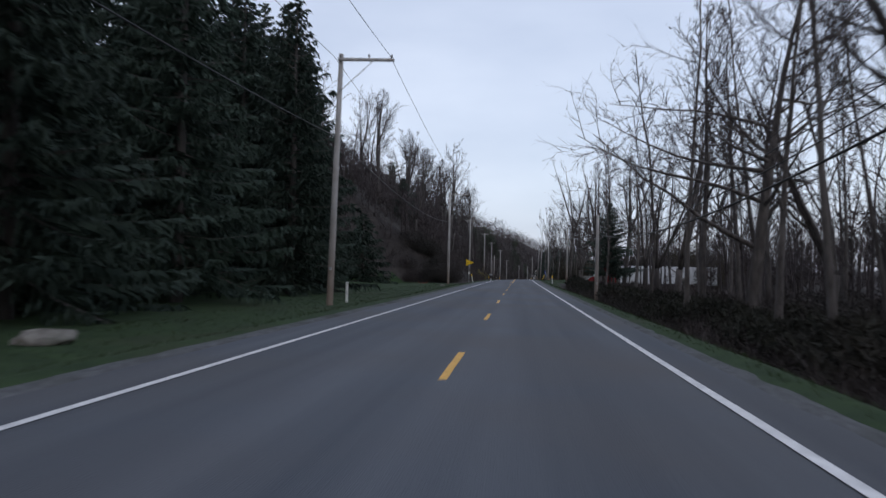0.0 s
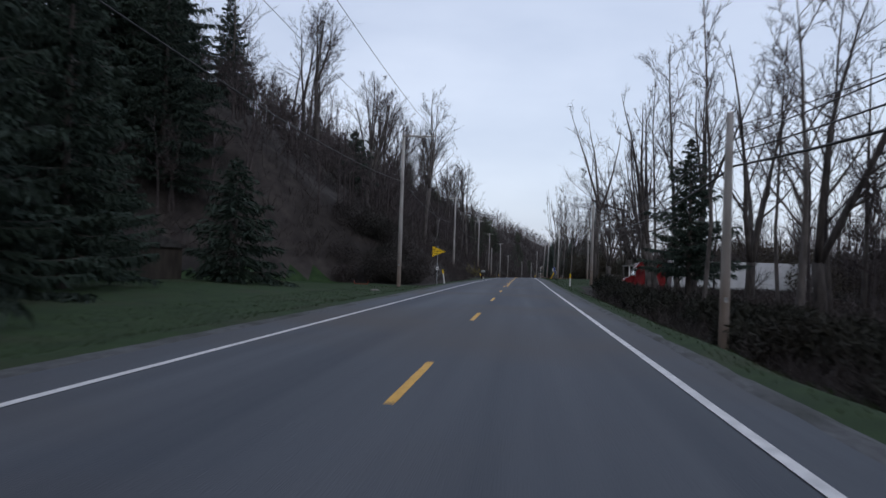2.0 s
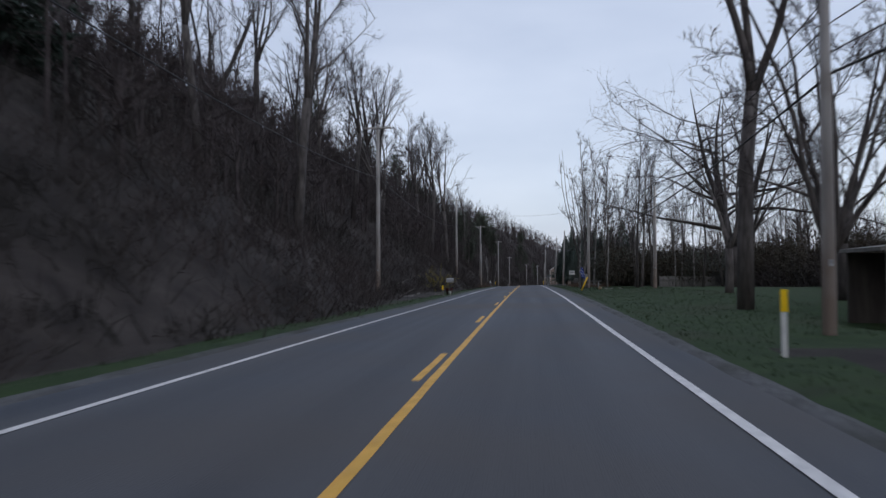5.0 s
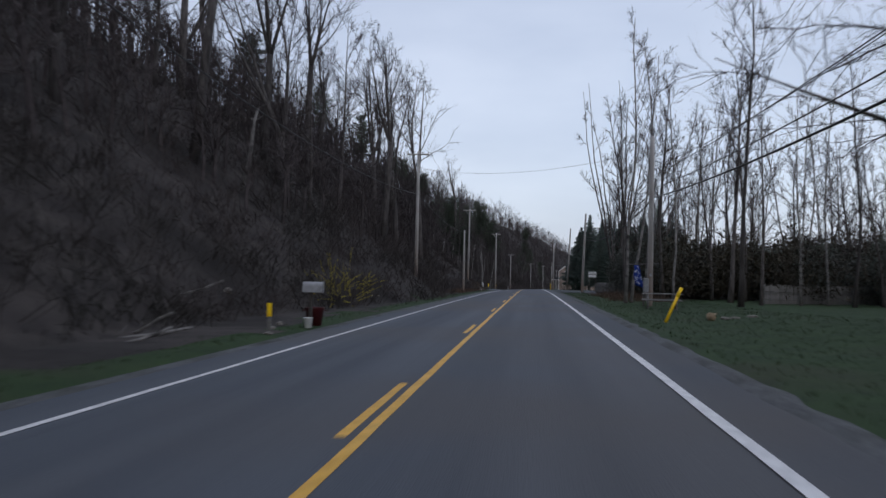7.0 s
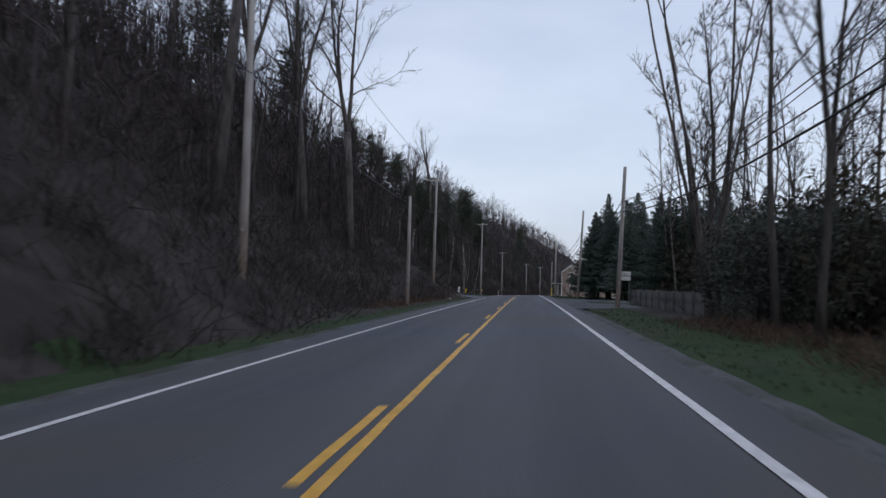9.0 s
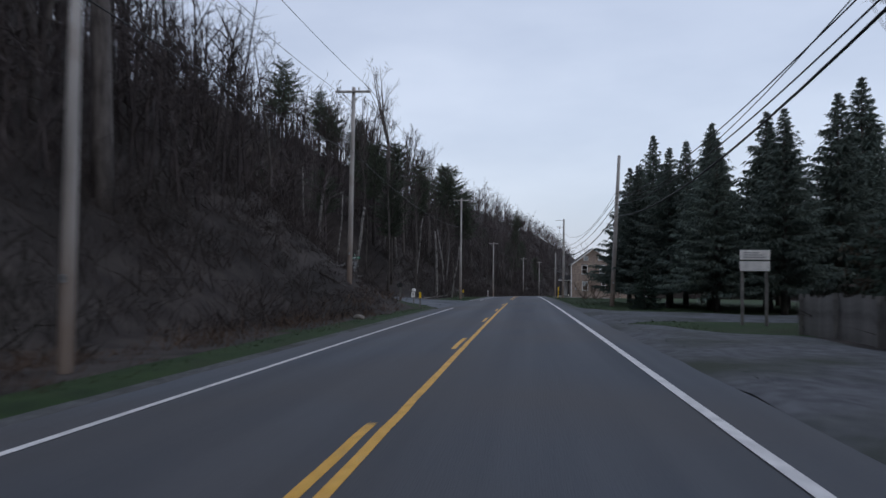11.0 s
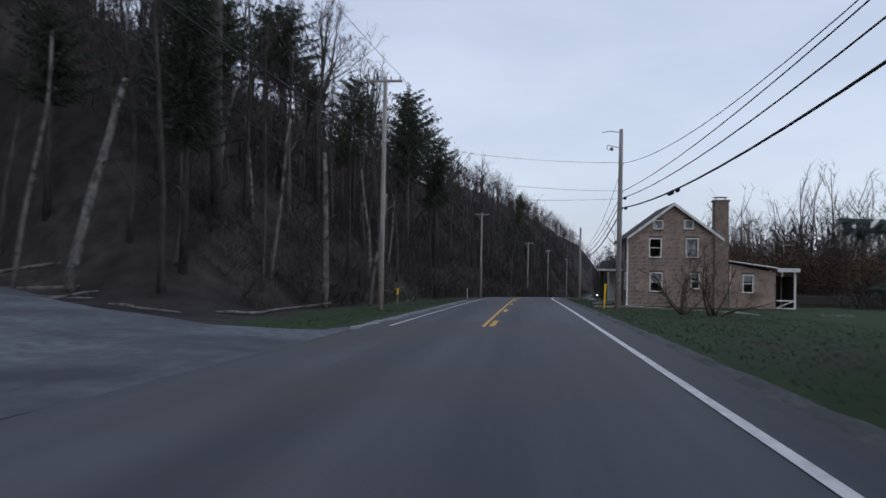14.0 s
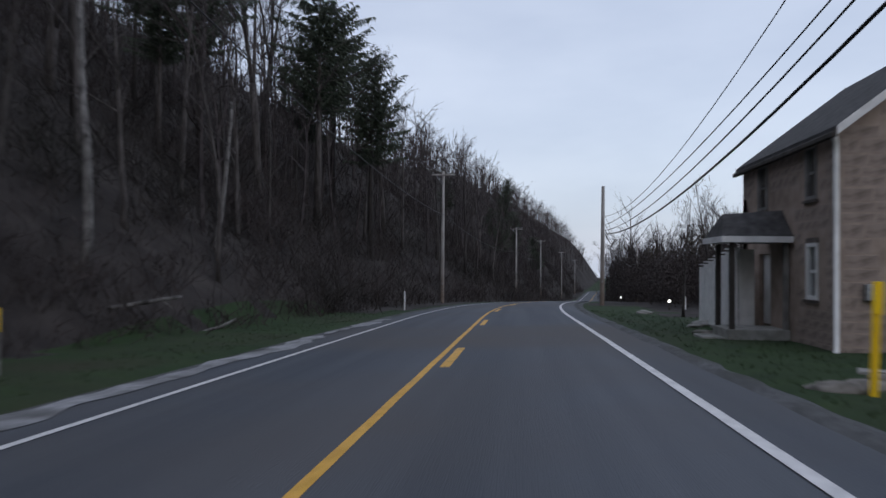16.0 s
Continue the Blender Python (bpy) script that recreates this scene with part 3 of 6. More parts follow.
TALL = bare_tree(246, 21, 0.26, forks=3, fork_at=0.40, flare=(0.15, 0.5), limbs=13, branches=5, twigs=4, sprays=3, spread=0.75, reach=0.3, bend=0.1, label="tall open-crowned bare tree beside the lawn")
TALL.matrix_world = pose(8.3, 126.5, ground(8.3, 126.5), 0, 0, 110)
ROUND = bare_tree(253, 13.5, 0.17, forks=6, fork_at=0.16, flare=(0.12, 0.75), limbs=34, branches=8, twigs=7, sprays=5, spread=0.8, reach=0.3, bend=0.1, label="round-crowned bare tree with many fine branches")
ROUND.matrix_world = pose(9.4, 121.5, ground(9.4, 121.5), 0, 0, 60)
plant(FORKED[0], 11.5, 141, 0.85, 160, "round-crowned bare tree with many fine branches")
LEANING = bare_tree(247, 19, 0.33, forks=3, fork_at=0.28, flare=(0.1, 0.32), limbs=15, branches=5, twigs=4, sprays=3, spread=0.8, reach=0.26, bend=0.08, label="thick bare tree with several leaning trunks")
LEANING.matrix_world = pose(12.2, 106, ground(12.2, 106), 12, 0, -90)
plant(VASE[1], 13.2, 98, 0.85, 40, "thick leaning bare tree in the thicket", tilt=7)
plant(FORKED[2], 10.9, 104, 1.0, 10, "thick-trunked bare tree in the thicket")
for x, y, s in [(21.5, 110, 0.7), (27, 111, 0.75), (16.5, 104, 0.8)]:
    plant(LIGHT[int(x) % 4], x, y, s, x * 50, "low bare tree before the parked trailer", "bare trees by the road")
plant(FORKED[0], 15, 150, 0.8, 20)
plant(FORKED[2], 14, 132, 0.85, 77)
plant(FULL[1], 22, 140, 0.9, 200)
for x, y in [(30, 150), (36, 170), (28, 175), (40, 140), (33, 190), (26, 200), (38, 205), (22, 212), (30, 225), (44, 180), (18, 205), (20, 222)]:
    plant(LIGHT[int(x + y) % 4], x, y, rng.uniform(0.8, 1.15), rng.uniform(0, 360), "bare deciduous tree beyond the lawn")
WIDE = bare_tree(207, 17, 0.36, first=0.22, limbs=17, branches=8, twigs=6, sprays=4, spread=1.25, reach=0.6, lift=0.0, bend=0.09, arms=((0.36, (-1, -0.15, 0.22), 9.0), (0.44, (-1, 0.2, 0.3), 8.0), (0.55, (-1, -0.3, 0.4), 7.5), (0.48, (-0.8, -0.7, 0.2), 8.0)), label="tall bare tree with long level limbs beside the road")
WIDE.matrix_world = pose(9.9, 33.5, ground(9.9, 33.5))
# wide-armed lawn tree
ARMED = bare_tree(205, 17, 0.55, forks=5, limbs=25, branches=8, twigs=6, sprays=4, spread=1.35, reach=0.95, lift=-0.015, bend=0.09, arms=((0.12, (-1.05, 0.3, 0.12), 13.5), (0.3, (-1.05, 0.2, 0.3), 13.0), (0.45, (-1.05, 0.4, 0.35), 12.5), (0.6, (-1.0, 0.1, 0.3), 12.0), (0.75, (-1.0, 0.5, 0.3), 10.0)), label="large bare tree with long arching limbs")
ARMED.matrix_world = pose(17.5, 162, ground(17.5, 162), 0, 0, 35)
# tall cluster by the fence
PALE = [bare_tree(351 + i, 17, 0.10, first=0.36, limbs=13, branches=5, twigs=4, sprays=3, spread=0.6, reach=0.24, lift=0.08, bend=0.09, bark=M_BARK_PALE, label="slim pale-barked bare tree") for i in range(3)]
for i, (x, y, kind, s) in enumerate([(5.9, 182.4, PALE, 1.05), (6.35, 183.3, PALE, 1.0), (8.2, 190, PALE, 1.1), (7.3, 194, SLIM, 0.95), (9.4, 186, PALE, 1.0), (9.2, 214, FULL, 1.0), (10.5, 196, SLIM, 1.1), (11.5, 204, FULL, 1.0), (7.9, 199, SLIM, 1.1), (12, 180, SLIM, 1.2), (14, 190, FULL, 1.0)]):
    plant(kind[i % len(kind)], x, y, s, rng.uniform(0, 360), "slender bare tree in a roadside cluster", "tree cluster by the fence")
FAN = bare_tree(251, 20, 0.16, forks=6, fork_at=0.05, flare=(0.05, 0.36), limbs=24, branches=6, twigs=5, sprays=3, spread=0.6, reach=0.2, label="tall bare multi-stemmed tree fanning out beside the fence")
FAN.matrix_world = pose(8.4, 209.5, ground(8.4, 209.5), 0, 0, 15)
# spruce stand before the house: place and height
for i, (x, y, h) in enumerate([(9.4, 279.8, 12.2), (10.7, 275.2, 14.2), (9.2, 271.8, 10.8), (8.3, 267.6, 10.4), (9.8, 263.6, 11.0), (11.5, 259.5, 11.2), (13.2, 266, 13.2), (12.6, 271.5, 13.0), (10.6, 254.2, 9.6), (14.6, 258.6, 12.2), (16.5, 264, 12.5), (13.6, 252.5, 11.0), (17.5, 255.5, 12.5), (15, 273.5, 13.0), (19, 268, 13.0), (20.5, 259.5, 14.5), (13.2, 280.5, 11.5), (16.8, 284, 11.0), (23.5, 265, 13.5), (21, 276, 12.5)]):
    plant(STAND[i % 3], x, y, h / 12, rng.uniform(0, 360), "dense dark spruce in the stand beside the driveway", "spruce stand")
plant(BROAD, 7.3, 258, 0.56, 10, "low round evergreen bush at the edge of the spruce stand")
for x, y, s in [(11.0, 232, 0.75), (13.5, 236, 0.8), (16, 231, 0.8), (19, 236, 0.9)]:
    plant(SPRUCE[int(x) % 3], x, y, s, rng.uniform(0, 360), "dark spruce behind the wooden fence", "spruces behind the fence")

# ridge and hillside trees on the left
for i in range(88):
    y = 104 + 300 * (i + rng.random()) / 88
    d = rng.uniform(26, 44) if i % 3 else rng.uniform(4, 26)
    x = road_x(y) - toe(y) - d
    if off_side_road(x, y) > 0.9:
        plant(LIGHT[i % 4], x, y, rng.uniform(0.85, 1.3), rng.uniform(0, 360), group="hillside trees")
for i, (x, y, s) in enumerate([(-17.5, 128, 1.05), (-24.5, 152, 1.15), (-17, 200, 1.0), (-18, 187, 1.1), (-20, 160, 1.1), (-17, 116, 0.9), (-24, 121, 1.1), (-22, 168, 1.1), (-27, 186, 1.0), (-30, 196, 1.1), (-24, 206, 1.05), (-21, 222, 1.05), (-26, 232, 1.1), (-20, 240, 0.95), (-29, 214, 1.0), (-24, 310, 1.0), (-18, 320, 0.95), (-22, 335, 1.0)]):
    plant((FULL, FORKED)[i % 2][i % 3], x, y, s, rng.uniform(0, 360), "tall bare tree with a wide crown on the slope", "hillside trees")
for x, y, s, tall in [(-16, 297.5, 1.15, 1.15), (-19.5, 301, 1.0, 1.1), (-25, 298, 1.1, 1.1), (-13.5, 303, 0.8, 1.1), (-21, 306, 0.9, 1.1), (-28, 303, 1.1, 1.1), (-12, 318, 0.75, 1.0), (-11.5, 330, 0.8, 1.0), (-15, 341, 0.85, 1.0)]:
    plant(SLIM[int(abs(x)) % 4], x, y, s, rng.uniform(0, 360), "slender bare tree with pale upper branches", "hillside trees", tall=tall)
# tall high-crowned trees that stand out against the sky: place and height
for i, (x, y, h) in enumerate([(-14.3, 141.7, 22), (-21.6, 143.5, 21), (-14.6, 208, 22), (-23, 209.5, 23), (-15.3, 237.5, 26), (-17.5, 231, 23), (-19, 176, 20), (-25.5, 165, 20), (-27, 190, 19), (-18.5, 222, 22), (-27, 226, 19), (-24, 121, 19), (-30, 134, 18), (-21, 192, 20), (-24, 246, 18), (-32, 205, 19)]):
    plant(VASE[i % 4], x, y, h / 22, 60 + i * 83 + 180 * (i == 4), "tall bare tree with a high spreading crown on the slope", "tall ridge trees")
for i, (x, y, h) in enumerate([(-24, 318, 19), (-20, 334, 20), (-27, 345, 19), (-18, 352, 20), (-23, 366, 19), (-14, 378, 17), (-19, 398, 18), (-6, 415, 15)]):
    plant(VASE[(i + 1) % 4], x, y, h / 22, 20 + i * 71, "tall bare tree with a fine grey crown on the slope", "tall ridge trees")
LONE = bare_tree(244, 27, 0.25, forks=3, fork_at=0.56, flare=(0.08, 0.3), limbs=13, branches=5, twigs=4, sprays=3, spread=0.5, reach=0.2, label="very tall bare tree with a forked crown above the side road")
LONE.matrix_world = pose(-17.8, 307, ground(-17.8, 307), 0, 0, 30)
PINE = [conifer(301 + i, 16, 3.0 + 0.4 * i, M_PINE, skirt=0.46 + 0.08 * i, dense=0.55 - 0.06 * i, droop=-0.05 + 0.06 * i, fine=0.7, round_top=True, ragged=True, name="pine", label="tall pine with a dark crown on a long bare trunk") for i in range(2)]
for i in range(18):
    y = 296 + 100 * (i + rng.random()) / 26
    plant(PINE[i % 2], road_x(y) - toe(y) - rng.uniform(3, 26), y, rng.uniform(0.6, 1.0), rng.uniform(0, 360), group="pines on the slope")
for x, y, s in [(-30, 262, 0.8), (-34, 250, 0.8), (-44, 245, 0.9), (-15.5, 358, 1.25), (-13, 366, 1.1), (-18, 372, 1.2)]:
    plant(PINE[int(y) % 2], x, y, s, rng.uniform(0, 360), group="pines on the slope")
for i in range(11):
    y = 425 + 110 * (i + rng.random()) / 11
    plant(PINE[i % 2], road_x(y) - toe(y) - rng.uniform(2, 18), y, rng.uniform(0.55, 0.85), rng.uniform(0, 360), group="pines on the slope")
for i in range(46):
    y = 318 + 130 * (i + rng.random()) / 46
    plant(LIGHT[i % 4], road_x(y) - toe(y) - rng.uniform(1.5, 24), y, rng.uniform(0.75, 1.1), rng.uniform(0, 360), "tall bare tree beside the bend", "trees by the bend")
plant(LIGHT[2], 7.0, 335.0, 0.4, 80, "small bare tree on the lawn beyond the house")
RAGGED = conifer(311, 10.6, 3.6, M_NEEDLE, skirt=0.22, dense=0.85, droop=-0.02, fine=0.75, ragged=True, name="pine", label="ragged dark pine behind the thicket")
RAGGED.matrix_world = pose(9.7, 83, ground(9.7, 83), 0, 0, 20)
# bare woods between the lawn and the driveway, and behind the house
for i in range(58):
    x, y = rng.uniform(9.5, 34), rng.uniform(184, 236)
    kind = PALE if i % 2 else SLIM if i % 3 else LIGHT
    plant(kind[i % len(kind)], x, y, rng.uniform(0.75, 1.15), rng.uniform(0, 360), "bare tree in the small wood beside the fence", "small roadside wood")
for i in range(40):
    y = rng.uniform(336, 440)
    x = road_x(y) + (rng.uniform(10, 26) if i % 2 else rng.uniform(24, 60))
    if not (x < 20 and y < 345):
        plant((FORKED[i % 3] if x > 20 else LIGHT[i % 4]), x, y, rng.uniform(0.5, 0.72), rng.uniform(0, 360), "low round-crowned bare tree beyond the house", "trees beyond the house")


def hill_woods():
    """Far trees, joined: too many to count."""
    r = random.Random(5)
    tv, tf = [], []
    for _ in range(1550):
        y = r.uniform(330, 900) if r.random() < 0.5 else r.uniform(70, 330)
        near = toe(y) + 4
        u = -(near + (r.uniform(0, 70) if y > 330 else r.uniform(2, 30)))
        x = u + road_x(y)
        if off_side_road(x, y) < 0.95:
            continue
        base = Vector((x, y, ground(x, y) - 0.3))
        h = r.uniform(4, 8) if y < 330 else r.uniform(10, 17)
        pts = wander(r, base, Vector((0, 0, 1)), h * 0.85, 3, 0.07, 0.03)
        tube_into(tv, tf, pts, taper(0.14, 0.03, 4), 4, False)
        for _ in range(9):
            q = r.uniform(1.1, 2.95)
            s = pts[int(q)].lerp(pts[int(q) + 1], q - int(q))
            lp = wander(r, s, side_way(r, Vector((0, 0, 1)), r.uniform(0.45, 1.1)), h * r.uniform(0.16, 0.34), 2, 0.14, 0.06)
            ribbon_into(tv, tf, lp, [0.05, 0.038], r)
            for _ in range(12):
                s2 = lp[0].lerp(lp[2], r.uniform(0.3, 1))
                ribbon_into(tv, tf, [s2, s2 + side_way(r, (lp[2] - lp[1]).normalized(), r.uniform(0.4, 0.9)) * r.uniform(0.6, 1.7)], [0.026], r)
    tagged(raw("hillside_woods", tv, tf, M_TWIG), "distant bare grey-brown woods covering the hillside", "woods", kind="stuff")


hill_woods()


def valley_woods(name, spots, label, lo, hi, limbs, fine, seed):
    """Woods on the low side, joined: limbs with a haze of fine twigs."""
    r = random.Random(seed)
    tv, tf = [], []
    for x, y in spots:
        h = r.uniform(lo, hi)
        pts = wander(r, Vector((x, y, ground(x, y) - 0.3)), Vector((0, 0, 1)), h, 3, 0.06, 0.03)
        tube_into(tv, tf, pts, taper(0.012 * h, 0.02, 4), 4, False)
        for _ in range(limbs):
            q = r.uniform(0.6, 2.9)
            s = pts[int(q)].lerp(pts[int(q) + 1], q - int(q))
            lp = wander(r, s, side_way(r, Vector((0, 0, 1)), r.uniform(0.4, 1.0)), h * r.uniform(0.15, 0.36), 2, 0.12, 0.1)
            ribbon_into(tv, tf, lp, [0.05, 0.035], r)
            for _ in range(fine):
                s2 = lp[0].lerp(lp[2], r.uniform(0.25, 1))
                ribbon_into(tv, tf, [s2, s2 + side_way(r, (lp[2] - lp[1]).normalized(), r.uniform(0.4, 0.9)) * r.uniform(0.5, 1.6)], [0.02], r)
    tagged(raw(name, tv, tf, M_TWIG), label, "woods", kind="stuff")


rw = random.Random(15)
spots = [(rw.uniform(40, 110) + road_x(y), y) for y in (rw.uniform(130, 380) for _ in range(260))]
spots += [(rw.uniform(14, 110) + road_x(y), y) for y in (rw.uniform(375, 520) for _ in range(260))]
spots += [(rw.uniform(26, 100), rw.uniform(335, 450)) for _ in range(240)]
spots += [(rw.uniform(5.5, 30) + road_x(y), y) for y in (rw.uniform(405, 640) for _ in range(200))]
valley_woods("valley_woods", spots, "distant bare grey woods on the low side", 8, 15, 10, 11, 15)
bend = [(rw.uniform(4.2, 13) + road_x(y), y) for y in (rw.uniform(404, 452) for _ in range(85))]
far = [(road_x(y) - toe(y) - rw.uniform(0.5, 30), y) for y in (rw.uniform(415, 660) for _ in range(280))]
valley_woods("far_slope_woods", far, "dense bare woods on the far slope above the bend", 5, 9, 10, 11, 20)
valley_woods("bend_woods", bend, "low bare grey trees on the outside of the bend", 6.5, 9.5, 11, 12, 19)
spots = [(rw.uniform(15, 65), rw.uniform(-10, 150)) for _ in range(400)] + [(rw.uniform(30, 75), rw.uniform(112, 245)) for _ in range(210)]
corner = [(rw.uniform(-50, -15), rw.uniform(226, 274)) for _ in range(190)] + [(rw.uniform(-78, -27), rw.uniform(286, 345)) for _ in range(190)]
valley_woods("corner_woods", [p for p in corner if off_side_road(*p) > 0.8], "bare grey-brown woods on the slope above the side road", 6, 12, 9, 10, 18)
spots += [(rw.uniform(13, 42), rw.uniform(10, 110)) for _ in range(130)]
valley_woods("lowland_woods", [p for i, p in enumerate(spots) if p[1] < 55 or p[0] > 33 or (p[1] < 112 and i % 3 == 0)], "dense bare grey woods below the road", 6, 13, 11, 12, 16)


def brush(name, spots, label, mat, lo=0.6, hi=1.8, stems=16, wide=0.6, seed=3, thick=0.008):
    """Thicket of thin bare stems, joined: nobody could count them."""
    r = random.Random(seed)
    v, f = [], []
    for x, y in spots:
        z = ground(x, y) - 0.05
        hgt = r.uniform(lo, hi)
        for _ in range(stems):
            s = Vector((x + r.gauss(0, wide * 0.45), y + r.gauss(0, wide * 0.45), z))
            d = Vector((r.gauss(0, 0.6), r.gauss(0, 0.6), 1)).normalized()
            l = hgt * r.uniform(0.5, 1.1)
            p1 = s + d * l * 0.55
            d2 = (d + Vector((r.gauss(0, 0.35), r.gauss(0, 0.35), -0.25))).normalized()
            p2 = p1 + d2 * l * 0.5
            ribbon_into(v, f, [s, p1, p2], [thick, thick * 0.8], r)
            for _ in range(2):
                a = s.lerp(p1, r.uniform(0.4, 1))
                ribbon_into(v, f, [a, a + side_way(r, d, r.uniform(0.4, 1.0)) * l * r.uniform(0.25, 0.45)], [thick * 0.7], r)
    return tagged(raw(name, v, f, mat), label, "brush", kind="stuff")


r = random.Random(21)
spots = []
for _ in range(3000):
    y = r.uniform(84, 345)
    d = abs(r.gauss(0, 8))
    u = -(toe(y) - 0.6 + d)
    if (y < 102 and d < 3) or (246 < y < 275 and u > -13.5) or off_side_road(u + road_x(y), y) < 0.7:
        continue
    spots.append((u + road_x(y), y))
spots += [(r.uniform(-24, -13), r.uniform(236, 262)) for _ in range(150)]
brush("hillside_brush", [p for p in spots if off_side_road(*p) > 0.35], "tangled bare brown brush along the foot of the hill", M_BRUSH, 0.7, 2.3, 12, 1.0, 4, 0.017)
spots = []
for _ in range(3500):
    y = r.uniform(84, 440)
    u = -(toe(y) + r.uniform(4, 55))
    if off_side_road(u + road_x(y), y) > 0.9:
        spots.append((u + road_x(y), y))
for _ in range(2600):
    y = 340 + 300 * r.random() ** 1.3
    u = -(toe(y) - 1.2 + abs(r.gauss(0, 17)))
    spots.append((u + road_x(y), y))
brush("slope_saplings", spots, "dense bare saplings and undergrowth covering the steep slope", M_BRUSH, 1.6, 3.6, 12, 1.7, 14, 0.024)
def clear(x, y):
    """Room kept free round the lorry and its view of the road."""
    return y < 102 or x > 9.5


spots = [(r.uniform(6.0, 9.5), r.uniform(-5, 108)) for _ in range(1000)]
brush("verge_brambles", [p for p in spots if clear(*p)], "low bare brambles along the edge of the verge", M_BRUSH, 0.5, 1.7, 13, 0.9, 6, 0.013)
spots = [(r.uniform(8.8, 17), r.uniform(-5, 112)) for _ in range(1100)] + [(r.uniform(9.2, 15), r.uniform(198, 238)) for _ in range(200)]
brush("roadside_thicket", [p for p in spots if clear(*p)], "dense dark bare thicket below the road", M_BRUSH, 0.9, 2.5, 14, 1.0, 26, 0.017)
spots = [(r.uniform(5.6, 9.5), r.uniform(186, 206)) for _ in range(150)] + [(r.uniform(-9.5, -7.6), r.uniform(215, 262)) for _ in range(120)]
bank_spots = [(r.uniform(-14, -8.3), r.uniform(244, 267)) for _ in range(420)]
bank_spots = [p for p in bank_spots if off_side_road(*p) > 0.3 and not (p[0] > -10.5 and p[1] > 261)]
brush("bank_weeds", bank_spots, "short matted dead weeds on the bank above the side road", M_BRUSH, 0.2, 0.65, 14, 0.7, 47, 0.013)
brush("dead_weeds", spots, "low reddish-brown dead weeds beside the verge", M_WEED, 0.3, 0.95, 12, 0.7, 46, 0.012)
spots = [(r.uniform(15, 34), r.uniform(-5, 92)) for _ in range(620)]
brush("lowland_scrub", [p for p in spots if p[1] >= 40], "low dark bare scrub before the parked trailer", M_BRUSH, 0.9, 1.6, 14, 1.5, 28, 0.024)
brush("lowland_brush", [p for p in spots if p[1] < 40], "tall dark bare undergrowth among the lowland trees", M_BRUSH, 2.4, 5.6, 14, 1.5, 27, 0.024)
spots = [(r.uniform(25, 36), r.uniform(124, 205)) for _ in range(220)] + [(r.uniform(16, 40), r.uniform(200, 240)) for _ in range(120)] + [(r.uniform(36, 75), r.uniform(335, 410)) for _ in range(220)] + [(r.uniform(9, 60) + road_x(y), y) for y in (r.uniform(352, 520) for _ in range(330))] + [(r.uniform(24, 46), r.uniform(322, 352)) for _ in range(70)] + [(r.uniform(5, 14) + road_x(y), y) for y in (r.uniform(400, 620) for _ in range(150))]
brush("far_thicket", spots, "high dark thicket beyond the lawns", M_BRUSH, 2.6, 5.6, 18, 2.0, 16, 0.03)


def thicket_mass(name, spots, label, mat, lo, hi, wide, blades, seed, grain=1.0):
    """Bushy growth: rounded, uneven clumps of small blades, joined."""
    rg = random.Random(seed)
    v, f = [], []
    for x, y in spots:
        z, h, w = ground(x, y), rg.uniform(lo, hi), wide * rg.uniform(0.7, 1.3)
        for _ in range(blades):
            d = Vector((rg.gauss(0, 1), rg.gauss(0, 1), rg.gauss(0, 1))).normalized() * rg.random() ** 0.4
            c = Vector((x + d.x * w, y + d.y * w, z + h * 0.5 * (1 + d.z)))
            o = Vector((rg.gauss(0, 0.7), rg.gauss(0, 0.7), rg.gauss(0.5, 0.7))).normalized() * rg.uniform(0.2, 0.55) * grain
            q = o.cross(Vector((rg.gauss(0, 1), rg.gauss(0, 1), rg.gauss(0, 1)))).normalized() * rg.uniform(0.03, 0.09) * grain
            i = len(v)
            v.extend([tuple(c - q), tuple(c + q), tuple(c + o)])
            f.append((i, i + 1, i + 2))
    return tagged(raw(name, v, f, mat), label, "thicket", kind="stuff")


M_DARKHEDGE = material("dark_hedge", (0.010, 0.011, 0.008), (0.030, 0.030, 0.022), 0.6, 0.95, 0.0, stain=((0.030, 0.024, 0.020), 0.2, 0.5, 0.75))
M_SCREEN = material("evergreen_screen", (0.052, 0.060, 0.053), (0.110, 0.118, 0.100), 0.5, 0.9, 0.0, stain=((0.050, 0.046, 0.040), 0.15, 0.45, 0.7))
M_HEDGE = material("overgrown_hedge", (0.024, 0.021, 0.015), (0.065, 0.055, 0.038), 0.5, 0.9, 0.0, stain=((0.035, 0.024, 0.02), 0.15, 0.45, 0.7))
spots = [(r.uniform(26, 33), r.uniform(118, 205)) for _ in range(130)] + [(r.uniform(10, 36), r.uniform(197, 205)) for _ in range(95)] + [(r.uniform(27, 36), r.uniform(112, 205)) for _ in range(60)] + [(r.uniform(12, 40), r.uniform(238, 244)) for _ in range(20)] + [(r.uniform(38, 70), r.uniform(355, 395)) for _ in range(150)] + [(r.uniform(12, 40), r.uniform(356, 385)) for _ in range(90)] + [(r.uniform(10, 26), r.uniform(188, 236)) for _ in range(60)]
screen = [(8.0 + 27 * (i + r.random()) / 130, r.uniform(199, 207)) for i in range(130)] + [(r.uniform(20, 36), r.uniform(191, 199)) for _ in range(70)]
thicket_mass("evergreen_screen", screen, "dense rounded dark evergreen growth behind the fence", M_SCREEN, 3.9, 5.3, 1.4, 1000, 39, 0.62)
thicket_mass("overgrown_hedge", spots, "dense dark brownish-green hedge growth beyond the lawns", M_HEDGE, 3.6, 6.6, 2.0, 360, 31)
